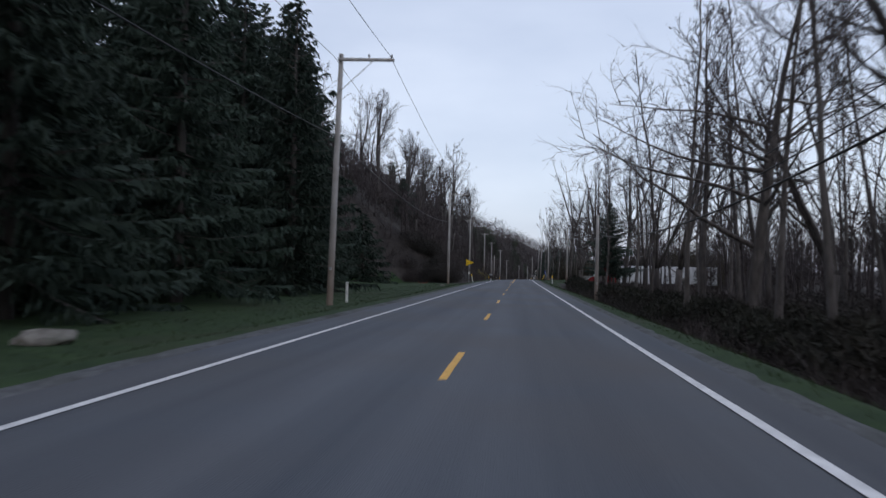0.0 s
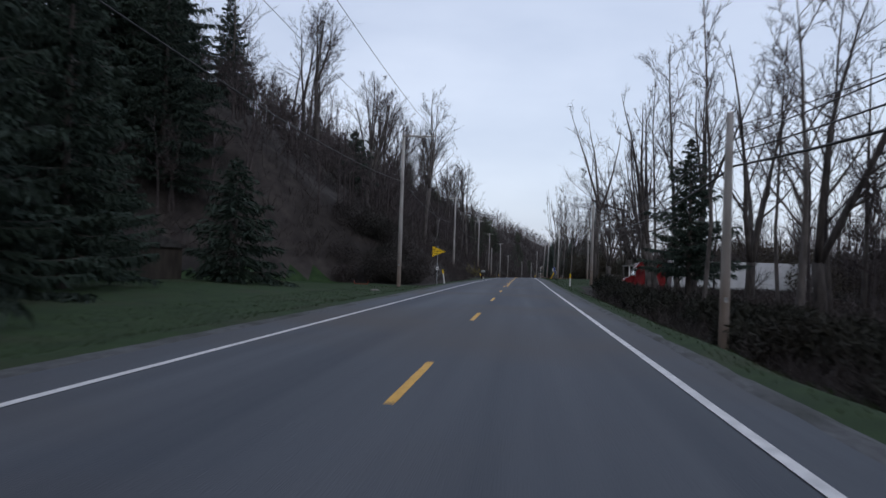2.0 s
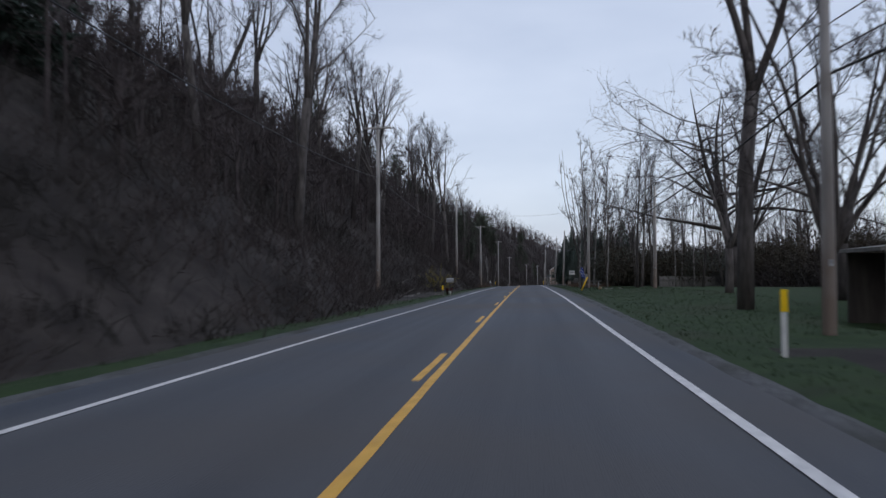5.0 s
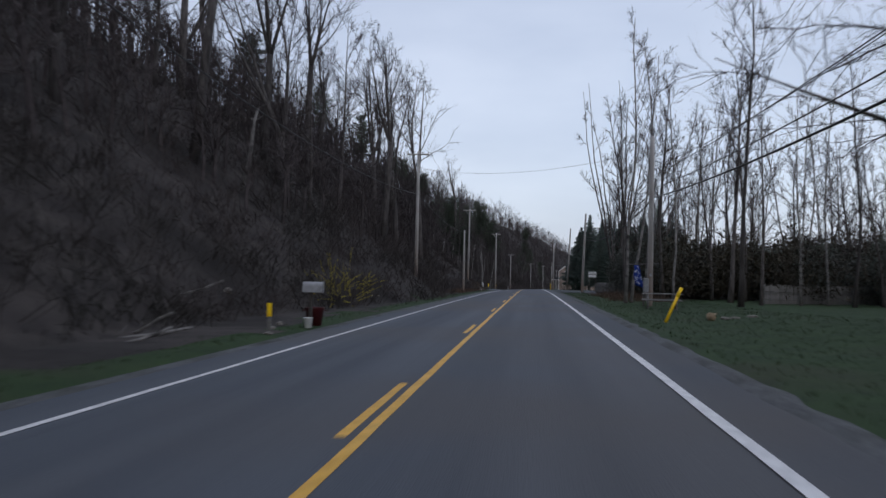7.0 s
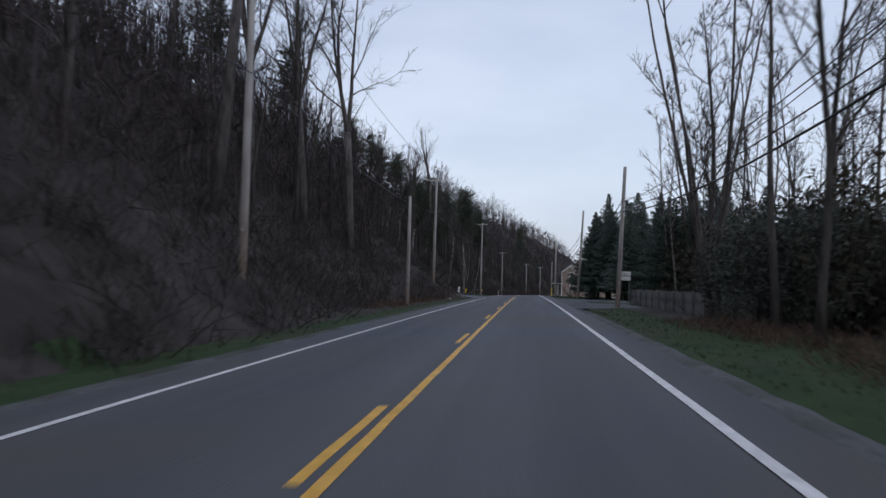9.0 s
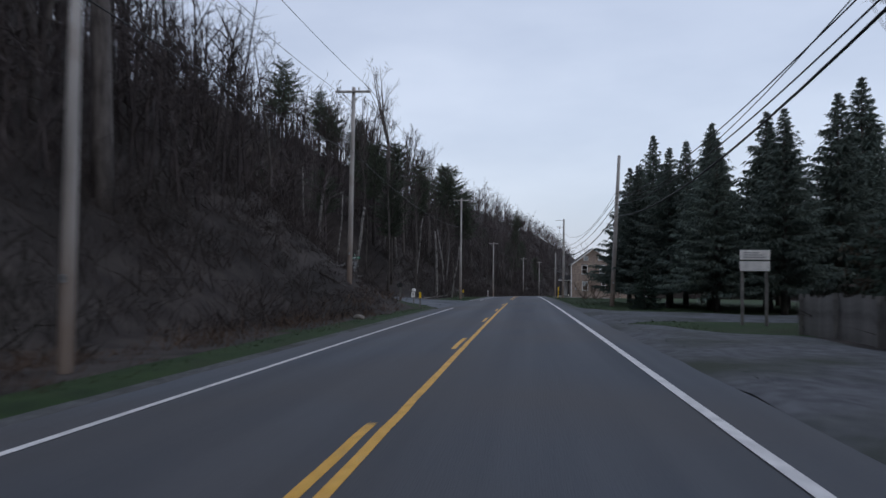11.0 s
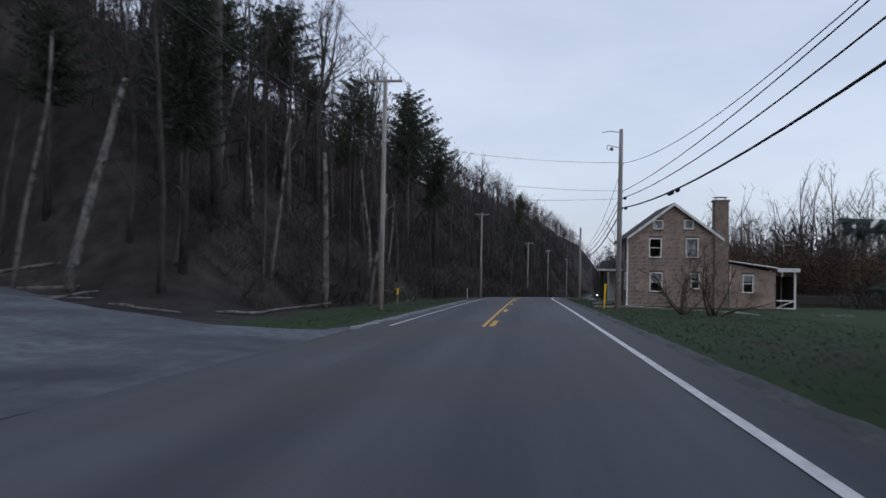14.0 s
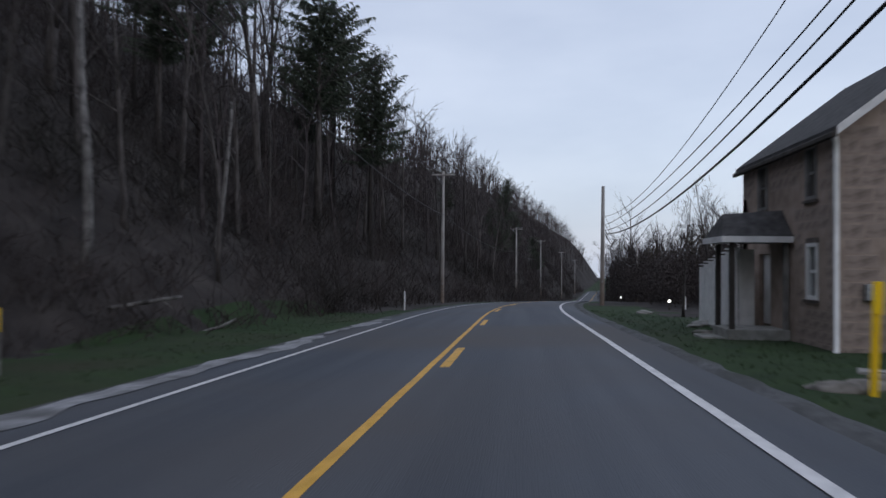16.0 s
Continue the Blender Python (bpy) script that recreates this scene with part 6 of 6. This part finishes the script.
for i, a in enumerate([(-17, 296.5, 7, 0.12, 12, 2), (-22, 297.5, 9, 0.14, 20, 3), (-14.5, 294.8, 5, 0.10, -8, 0), (-13, 296, 4.5, 0.09, 35, 4), (-19, 294.5, 4, 0.08, 60, 5), (-26, 298, 8, 0.13, 5, 4), (-11, 300, 4, 0.08, 20, 6), (-10.2, 303.5, 3.5, 0.07, -15, 5), (-11, 322, 3.5, 0.08, 30, 8), (-9.6, 325, 2.6, 0.06, 60, 14), (-9.4, 153.5, 2.8, 0.06, 25, 8), (-9.0, 152.4, 2.2, 0.05, 50, 14), (-9.8, 154.5, 2.4, 0.05, -10, 10), (-11.4, 256.3, 3.4, 0.09, 86, -7), (-10.9, 259.2, 1.4, 0.07, 70, -5), (-11.5, 160, 3, 0.05, 40, 18)]):
    log(*a, seed=i + 3)
log(-10.3, 251.3, 2.2, 0.1, 62, -18, mat=M_BARK, label="dark fallen log on the bank", seed=42)
log(6.3, 162.4, 0.4, 0.15, 70, mat=M_PALEWOOD, label="short sawn log round on the lawn", seed=40)
log(8.2, 37.6, 3.4, 0.13, 250, 52, 1.0, label="pale broken trunk leaning in the thicket", seed=41)


def snag(x, y, h, r, lean, seed, label="pale broken dead trunk standing on the slope"):
    rg = random.Random(seed)
    pts = wander(rg, Vector((0, 0, -0.4)), Vector((lean, 0, 1)), h + 0.4, 7, 0.055)
    runs = [(pts, [r * (1.2 - 0.08 * i) for i in range(8)], 9)]
    for _ in range(4):
        j = rg.randint(3, 7)
        runs.append(([pts[j], pts[j] + side_way(rg, Vector((0, 0, 1)), 1.0) * rg.uniform(0.2, 0.8)], [r * 0.3, r * 0.12], 5))
    ob = tubes("dead_trunk", runs, M_BARK_PALE)
    ob.matrix_world = pose(x, y, ground(x, y), 0, 0, 0)
    return tagged(ob, label, "dead tree", "dead trunks")


# place, height of the broken top, girth, lean
for i, (x, y, top, girth, lean) in enumerate([(-24.3, 295.2, 12.2, 0.19, 0.07), (-20.3, 297.5, 9.3, 0.22, 0.12), (-16.6, 300, 6.3, 0.13, 0.06), (-11.4, 307.1, 6.45, 0.17, 0.03), (-9.9, 312, 4.6, 0.1, 0.06), (-26.5, 298, 13.5, 0.13, 0.10), (-22.3, 296.5, 10.5, 0.1, 0.14), (-19.0, 309.5, 11.5, 0.14, 0.05), (-17.6, 312, 9.5, 0.11, -0.05), (-14.0, 305.5, 8.0, 0.1, 0.05), (-12.4, 322.5, 8.0, 0.13, 0.10), (-17, 178, 11.0, 0.12, 0.3), (-13, 333, 6.5, 0.1, 0.05)]):
    a = (x, y, top - ground(x, y), girth, lean)
    snag(*a, i + 70)


def forsythia(x, y):
    rg = random.Random(12)
    e = thing("forsythia_bush", x, y, ground(x, y), "yellow flowering forsythia bush at the foot of the slope", "bush")
    sv, sf, fv, ff = [], [], [], []
    for _ in range(60):
        d = Vector((rg.gauss(0, 0.55), rg.gauss(0, 0.55), 1)).normalized()
        l = rg.uniform(1.5, 3.3)
        pts = wander(rg, Vector((rg.gauss(0, 0.35), rg.gauss(0, 0.35), -0.1)), d, l, 5, 0.12, -0.12)
        tube_into(sv, sf, pts, taper(0.012, 0.004, 6), 3, False)
        for _ in range(46):
            q = rg.uniform(2.3, 4.99)
            c = pts[int(q)].lerp(pts[int(q) + 1], q - int(q))
            o = Vector((rg.gauss(0, 1), rg.gauss(0, 1), rg.gauss(0, 1))).normalized() * 0.035
            w = o.orthogonal().normalized() * 0.022
            i = len(fv)
            fv.extend([tuple(c - w), tuple(c + w), tuple(c + o * 1.6)])
            ff.append((i, i + 1, i + 2))
    raw("stem_cluster", sv, sf, M_BRUSH, e)
    raw("blossom", fv, ff, M_FORSYTHIA, e, label="yellow spring flowers")


forsythia(-9.25, 172.2)


def street_sign(x, y):
    z = ground(x, y)
    e = thing("street_name_sign", x, y, z, "two green street name blades on a steel post", "street sign")
    part("post", lathe(bmesh.new(), [(0.03, -0.3), (0.03, 3.9)], 8), M_STEEL, e, smooth=True)
    for dz, l, turn in ((3.6, 0.95, 8), (3.85, 0.75, 100)):
        bm = boxed(-l / 2, -0.008, dz, l / 2, 0.008, dz + 0.2, bevel=0.003)
        b = part("blade", bm, M_GREEN, e, "green street name blade")
        b.matrix_local = pose(0, 0, 0, 0, 0, turn)
        part("bar", boxed(-l * 0.38, -0.013, dz + 0.07, l * 0.38, -0.0095, dz + 0.13), M_TRIM, b, "white lettering bar")
    oct_ = [(0.36 * math.cos(math.pi / 8 + i * math.pi / 4), 3.05 + 0.36 * math.sin(math.pi / 8 + i * math.pi / 4)) for i in range(8)]
    part("stop_plate", prism(oct_, 0.035, 0.05), M_STEEL, e, "grey back of an octagonal plate")


street_sign(-15.4, 277.8)


def notice_board(x, y):
    z = ground(x, y)
    e = thing("notice_board", x, y, z, "white two-panel notice board on wooden posts", "sign board")
    for dx in (-0.02, 0.85):
        part("post", boxed(dx - 0.05, 0.03, -0.3, dx + 0.05, 0.12, 2.75), M_GREYWOOD, e)
    for a, b in ((2.0, 2.36), (2.42, 2.78)):
        part("panel", boxed(-0.12, -0.02, a, 0.95, 0.028, b, bevel=0.006), M_TRIM, e, "white board panel")
    for k in range(3):
        part("bar", boxed(0.0, -0.026, 2.5 + 0.08 * k, 0.8 - 0.12 * k, -0.0215, 2.53 + 0.08 * k), M_STEEL, e)


notice_board(8.1, 240.5)


def board_fence(x0, y0, x1, y1, tall=1.2, mat=None, label="low grey weathered wooden board fence"):
    mat = mat or M_GREYWOOD
    e = thing("board_fence", x0, y0, 0, label, "fence")
    n = int(math.dist((x0, y0), (x1, y1)) / 0.165)
    rg = random.Random(4)
    turn = math.degrees(math.atan2(y1 - y0, x1 - x0))
    me = bpy.data.meshes.new("board")
    bm = boxed(-0.072, -0.011, -0.12, 0.072, 0.011, 1.0)
    bm.to_mesh(me)
    bm.free()
    me.materials.append(mat)
    for i in range(n):
        q = (i + 0.5) / n
        x, y = x0 + (x1 - x0) * q, y0 + (y1 - y0) * q
        ob = new("board", me)
        ob.parent = e
        ob.matrix_local = pose(x - x0, y - y0, ground(x, y), 0, rg.uniform(-1, 1), turn)
        ob.scale = (1, 1, tall * rg.uniform(0.93, 1.05))
        if i % 15 == 0:
            p = part("post", boxed(-0.05, 0.05, -0.3, 0.05, 0.15, tall + 0.05), mat, e)
            p.matrix_local = pose(x - x0, y - y0, ground(x, y), 0, 0, turn)
    for k in (0.3, 0.85):
        run = [(x0 + (x1 - x0) * i / 8 - x0 + 0.03, y0 + (y1 - y0) * i / 8 - y0, ground(x0 + (x1 - x0) * i / 8, y0 + (y1 - y0) * i / 8) + k) for i in range(9)]
        tubes("rail", [(run, [0.03] * 9, 4)], mat, e)


board_fence(8.6, 203.5, 8.6, 236.0)
board_fence(16, 189, 30, 197, 1.3)
board_fence(18.6, 327, 36, 334, 1.0, M_DARKWOOD, "low dark wooden fence behind the yard")


def picnic_table(x, y, turn):
    e = thing("picnic_table", x, y, ground(x, y), "weathered grey wooden picnic table on the lawn", "picnic table", rz=turn)
    for k in range(5):
        part("top_plank", boxed(-0.95, -0.37 + 0.15 * k, 0.72, 0.95, -0.23 + 0.15 * k, 0.76, bevel=0.006), M_GREYWOOD, e)
    for s in (-1, 1):
        for k in (0, 1):
            part("bench_plank", boxed(-0.95, s * 0.72 - 0.14 + 0.15 * k, 0.42, 0.95, s * 0.72 + 0.15 * k - 0.005, 0.46, bevel=0.006), M_GREYWOOD, e)
    for xx in (-0.66, 0.66):
        for s in (-1, 1):
            tubes("leg", [([(xx, s * 0.25, 0.71), (xx, s * 0.78, -0.05)], [0.055, 0.055], 4)], M_GREYWOOD, e)
        part("bench_beam", boxed(xx - 0.04, -0.86, 0.33, xx + 0.04, 0.86, 0.418), M_GREYWOOD, e)
        part("top_beam", boxed(xx - 0.04, -0.36, 0.64, xx + 0.04, 0.36, 0.718), M_GREYWOOD, e)


picnic_table(6.55, 173.6, -8)


def tarp(x, y):
    """Cloth hung from a branch, in folds."""
    z = ground(x, y)
    e = thing("hanging_cloth", x, y, z, "blue patterned cloth hanging between roadside trees", "cloth")
    v, f = [], []
    for i in range(13):
        for k in range(9):
            q, s = i / 12, k / 8
            wdt = 0.12 + 0.15 * s
            v.append(((q - 0.5) * 2 * wdt + 0.2 * s + 0.03 * math.sin(s * 9), 0.06 * math.sin(q * 17) * (0.4 + s), 2.2 - (1.05 + 0.2 * q) * s))
    for i in range(12):
        for k in range(8):
            a = i * 9 + k
            f.append((a, a + 9, a + 10, a + 1))
    c = raw("cloth", v, f, M_BLUE, e, True)
    m = c.modifiers.new("thickness", "SOLIDIFY")
    m.thickness = 0.01
    rg = random.Random(3)
    for _ in range(40):
        s = rg.uniform(0.05, 0.95)
        dx, dz = rg.uniform(-0.8, 0.8) * (0.12 + 0.15 * s) + 0.2 * s, 2.2 - 1.1 * s
        k = rg.uniform(0.02, 0.045)
        part("print", boxed(dx - k, -0.102, dz - 0.02, dx + k, -0.094, dz + rg.uniform(0.0, 0.03), bevel=0.01), M_PALECLOTH, c)
    tubes("pole", [([(-0.45, 0, 2.22), (1.25, 0.1, 2.3)], [0.03, 0.025], 6)], M_BARK_PALE, e, label="thin branch that carries the cloth")


tarp(5.75, 176.9)


def cooler(x, y):
    e = thing("storage_box", x, y, ground(x, y), "pale grey box on a stand between the trees", "box")
    part("body", boxed(-0.13, -0.16, 0.75, 0.13, 0.16, 1.5, bevel=0.03), M_MAILBOX, e)
    for dx in (-0.1, 0.1):
        part("leg", boxed(dx - 0.03, -0.13, -0.1, dx + 0.03, 0.13, 0.749), M_DARKWOOD, e)


cooler(6.2, 176.4)


def lamp_material():
    m = bpy.data.materials.new("lamp_glow")
    m.use_nodes = True
    b = m.node_tree.nodes["Principled BSDF"]
    b.inputs["Emission Color"].default_value = (1.0, 0.97, 0.9, 1)
    b.inputs["Emission Strength"].default_value = 3.0
    return m


M_LAMP = lamp_material()


def yard_lamp(x, y, z, r=0.16):
    g = ground(x, y)
    e = thing("yard_lamp", x, y, g, "lit white yard lamp on a short post", "lamp", "yard lamps")
    h = max(0.5, z - g)
    part("post", boxed(-0.04, -0.04, -0.2, 0.04, 0.04, h - r), M_DARKWOOD, e)
    part("globe", lathe(bmesh.new(), [(r * 0.3, h - r), (r * 0.87, h - r * 0.5), (r, h), (r * 0.87, h + r * 0.5), (r * 0.3, h + r)], 14), M_LAMP, e, "glowing white globe", True)


yard_lamp(19.3, 227, 0.0, 0.13)
yard_lamp(36, 251, -0.4, 0.2)
yard_lamp(9.4, 372, -4.0, 0.09)
yard_lamp(8.2, 344, -2.6, 0.08)


# ---------------------------------------------------------------- lorry beyond the thicket
def wheel(parent, x, y, r=0.5, w=0.3):
    """Tyre and rim lying across the lorry's width."""
    prof = [(r * 0.55, -w / 2), (r * 0.95, -w / 2), (r, -w / 2 + 0.05), (r, w / 2 - 0.05), (r * 0.95, w / 2), (r * 0.55, w / 2)]
    ob = part("wheel", lathe(bmesh.new(), prof, 20), M_RUBBER, parent, smooth=True)
    ob.matrix_local = pose(x, y, r, 90, 0, 0)
    part("rim", lathe(bmesh.new(), [(r * 0.2, -w / 2 - 0.02), (r * 0.54, -w / 2 + 0.03), (r * 0.54, w / 2 - 0.03), (r * 0.2, w / 2 + 0.02)], 16), M_CHROME, ob)


def lorry_tractor(x, y):
    z = ground(x + 3, y)
    e = thing("truck_tractor", x, y, z, "red long-nosed truck tractor parked facing the road", "truck")
    side = [(0.0, 0.55), (0.0, 1.5), (0.18, 1.82), (1.0, 2.14), (1.04, 2.15), (1.04, 0.55)]
    part("hood", prism(side, -0.95, 0.95, 0.04), M_RED, e, "red sloping hood")
    side = [(1.05, 0.55), (1.05, 2.17), (1.42, 2.8), (2.2, 2.9), (2.2, 0.55)]
    cab = part("cab", prism(side, -1.2, 1.2, 0.04), M_RED, e, "red cab")
    v = [(1.08, -1.05, 2.24), (1.08, 1.05, 2.24), (1.38, 1.0, 2.75), (1.38, -1.0, 2.75)]
    v = [(a - 0.05, b, c + 0.02) for a, b, c in v] + [(a - 0.02, b, c - 0.01) for a, b, c in v]
    raw("windscreen", v, [(0, 1, 2, 3), (7, 6, 5, 4), (0, 4, 5, 1), (1, 5, 6, 2), (2, 6, 7, 3), (3, 7, 4, 0)], M_GLASS, cab)
    side = [(2.21, 0.6), (2.21, 2.93), (1.25, 2.93), (1.38, 3.3), (1.75, 3.58), (2.6, 3.68), (3.9, 3.70), (3.9, 0.6)]
    part("sleeper", prism(side, -1.22, 1.22, 0.06), M_RED, e, "red sleeper with a roof fairing")
    part("visor", prism([(0.98, 2.74), (1.0, 2.82), (1.4, 2.9), (1.38, 2.8)], -1.15, 1.15), M_BLACK, cab)
    for sg in (-1, 1):
        part("side_window", boxed(1.45, sg * 1.205 - 0.01, 2.1, 2.05, sg * 1.205 + 0.01, 2.7), M_GLASS, cab)
        part("mirror", boxed(1.1, sg * 1.45 - 0.08, 2.0, 1.2, sg * 1.45 + 0.08, 2.6, bevel=0.02), M_CHROME, cab)
        part("headlight", boxed(-0.03, sg * 0.75 - 0.16, 1.1, 0.06, sg * 0.75 + 0.16, 1.3, bevel=0.02), M_CHROME, e)
        part("side_fairing", boxed(3.905, sg * 1.15 - 0.05, 0.9, 4.25, sg * 1.15 + 0.05, 2.9, bevel=0.02), M_RED, e)
        part("fender", prism([(0.15, 1.05), (0.4, 1.35), (1.2, 1.35), (1.55, 1.05), (1.35, 1.05), (1.1, 1.22), (0.5, 1.22), (0.3, 1.05)], sg * 0.96 - 0.16 + sg * 0.16, sg * 0.96 + 0.16 + sg * 0.16), M_RED, e)
        wheel(e, 0.85, sg * 1.02)
        wheel(e, 4.9, sg * 1.0)
        wheel(e, 6.1, sg * 1.0)
    part("grille", boxed(-0.05, -0.45, 0.7, 0.02, 0.45, 1.5, bevel=0.015), M_CHROME, e, "chrome grille")
    part("bumper", boxed(-0.15, -1.2, 0.35, 0.1, 1.2, 0.68, bevel=0.05), M_CHROME, e, "chrome bumper")
    part("chassis", boxed(1.1, -0.45, 0.6, 6.9, 0.45, 0.9), M_BLACK, e)
    part("fuel_tank", boxed(2.3, -1.2, 0.35, 3.8, -0.7, 0.59, bevel=0.08), M_CHROME, e)


def box_trailer(x, y, length=14.6):
    z = ground(x, y)
    e = thing("box_trailer", x, y, z, "long white box trailer coupled to the red tractor", "trailer")
    body = part("body", boxed(0, -1.27, 1.05, length, 1.27, 3.85, bevel=0.03), M_TRAILER, e)
    for k in range(int(length / 1.22)):
        part("rib", boxed(0.5 + 1.22 * k, -1.285, 1.15, 0.54 + 1.22 * k, -1.271, 3.75), M_TRAILER, body)
    part("lower_rail", boxed(0.02, -1.295, 1.06, length - 0.02, -1.272, 1.2), M_STEEL, body)
    for xx in (length - 2.9, length - 1.6):
        for sg in (-1, 1):
            wheel(e, xx, sg * 1.0)
    for sg in (-0.8, 0.8):
        part("landing_leg", boxed(2.4, sg - 0.06, 0.0, 2.52, sg + 0.06, 1.049), M_STEEL, e)
    part("chassis", boxed(length - 4, -0.5, 0.75, length - 0.4, 0.5, 1.049), M_BLACK, e)


lorry_tractor(10.4, 117.4)
box_trailer(15.3, 117.4)


def porch(x, y):
    """Low open-fronted outbuilding with white posts."""
    e = thing("open_shed", x, y, ground(x, y), "low grey open-fronted shed with white posts", "shed")
    part("roof", prism([(-0.3, 2.75), (-0.3, 2.88), (3.6, 3.3), (3.6, 3.15)], -1.6, 1.8), M_GREYWOOD, e, "grey sloping roof")
    part("back_wall", boxed(-0.1, 1.4, 0.0, 3.4, 1.55, 2.75), M_DARKWOOD, e)
    part("side_wall", boxed(3.3, -1.3, 0.0, 3.42, 1.39, 2.9), M_DARKWOOD, e)
    for k in range(4):
        part("post", boxed(0.0 + 0.75 * k, -1.4, 0.0, 0.13 + 0.75 * k, -1.27, 2.78 + 0.08 * k), M_TRIM, e, "white post")


porch(11.9, 124.5)


# ---------------------------------------------------------------- small buildings
def shed(x, y, w, d, h, turn, label, wall, roof):
    e = thing("shed", x, y, ground(x, y), label, "shed", rz=turn)
    part("wall", boxed(-w / 2, -d / 2, -0.4, w / 2, d / 2, h), wall, e)
    part("roof", prism([(-w / 2 - 0.25, h - 0.05), (w / 2 + 0.25, h - 0.05), (w / 2 + 0.25, h + 0.06), (0, h + w * 0.28), (-w / 2 - 0.25, h + 0.06)], -d / 2 - 0.25, d / 2 + 0.25), roof, e)
    part("door", boxed(-0.5, -d / 2 - 0.05, 0, 0.5, -d / 2 - 0.003, 2.0 if h > 2.05 else h - 0.15), M_DARKWOOD, e)


shed(-24.5, 85, 3.2, 2.6, 2.2, 30, "small dark wooden shed at the back of the lawn", M_DARKWOOD, M_SHINGLE)
shed(35, 358, 3.6, 3.0, 2.1, 10, "small dark shed with a pale roof behind the yard", M_DARKWOOD, M_TRAILER)
shed(40, 356, 3.0, 2.6, 1.9, 0, "small dark shed with a pale roof behind the yard", M_DARKWOOD, M_TRAILER)


def trough(x, y):
    e = thing("metal_trough", x, y, ground(x, y), "low rusty red metal trough on the grass", "trough", rz=10)
    part("basin", prism([(-0.55, 0.0), (0.55, 0.0), (0.62, 0.28), (0.57, 0.28), (0.5, 0.05), (-0.5, 0.05), (-0.57, 0.28), (-0.62, 0.28)], -0.25, 0.25), M_RUST, e)


trough(-13.2, 97.5)


def low_kerb(points):
    """Pale stone edging along the yard path."""
    e = thing("path_edging", points[0][0], points[0][1], ground(*points[0]), "pale stone edging beside the yard", "edging")
    rg = random.Random(2)
    pts = resample(points, 17)
    for (xa, ya), (xb, yb) in zip(pts, pts[1:]):
        l = math.dist((xa, ya), (xb, yb))
        w = rg.uniform(0.10, 0.24)
        bm = boxed(0.02, -w, -0.1, l - rg.uniform(0.02, 0.12), w * rg.uniform(0.7, 1.1), rg.uniform(0.04, 0.12), bevel=0.02)
        for v in bm.verts:
            v.co += Vector((rg.uniform(-0.04, 0.04), rg.uniform(-0.05, 0.05), rg.uniform(-0.015, 0.015)))
        o = part("stone", bm, M_CONCRETE, e)
        o.matrix_local = pose(xa - points[0][0], ya - points[0][1], ground(xa, ya) - ground(*points[0]), 0, 0, math.degrees(math.atan2(yb - ya, xb - xa)))


low_kerb([(5.3, 314.9), (6.8, 314.3), (8.2, 312.8), (9.8, 310.2), (11.7, 306.5)])
low_kerb([(14.4, 306.2), (16.4, 306.6)])
for i, (x, y, a, b, c) in enumerate([(5.8, 337.6, 0.35, 0.25, 0.12), (6.2, 328.2, 0.4, 0.28, 0.12), (5.7, 327.4, 0.35, 0.22, 0.08)]):
    rock(x, y, (a, b, c), i + 31, M_CONCRETE, "pale flat stone lying in the lawn")
delineator(9.5, 346, 0.7, cap=0, w=0.04, label="short white marker post on the lawn")
# bare shrubs before the gable
M_SHRUB = material("brown_shrub_bark", (0.055, 0.040, 0.032), (0.14, 0.105, 0.085), 4.0, 0.95, 0.3, 18)
def shrub(x, y, h, seed):
    rg = random.Random(seed)
    e = thing("bare_shrub", x, y, ground(x, y), "gnarled bare shrub in front of the house", "shrub", "shrubs by the house")
    tv, tf, cv, cf = [], [], [], []
    for _ in range(6):
        d = Vector((rg.gauss(0, 0.55), rg.gauss(0, 0.45), 1)).normalized()
        pts = wander(rg, Vector((rg.gauss(0, 0.1), rg.gauss(0, 0.1), -0.15)), d, h * rg.uniform(0.75, 1.1), 6, 0.16, 0.03)
        tube_into(tv, tf, pts, taper(0.075, 0.015, 7), 6)
        for _ in range(9):
            q = rg.uniform(1.5, 5.99)
            s = pts[int(q)].lerp(pts[int(q) + 1], q - int(q))
            bp = wander(rg, s, side_way(rg, d, rg.uniform(0.4, 1.0)), h * rg.uniform(0.2, 0.45), 4, 0.2, 0.05)
            tube_into(cv, cf, bp, taper(0.018, 0.006, 5), 3, False)
            for _ in range(8):
                q2 = rg.uniform(0.5, 3.99)
                s2 = bp[int(q2)].lerp(bp[int(q2) + 1], q2 - int(q2))
                ribbon_into(cv, cf, [s2, s2 + side_way(rg, (bp[-1] - bp[0]).normalized(), rg.uniform(0.3, 1.0)) * rg.uniform(0.2, 0.6)], [0.009], rg)
    raw("trunk", tv, tf, M_SHRUB, e, True)
    raw("twig_crown", cv, cf, M_SHRUB, e)


shrub(7.4, 303.8, 3.0, 1)
shrub(8.6, 302.8, 2.8, 2)
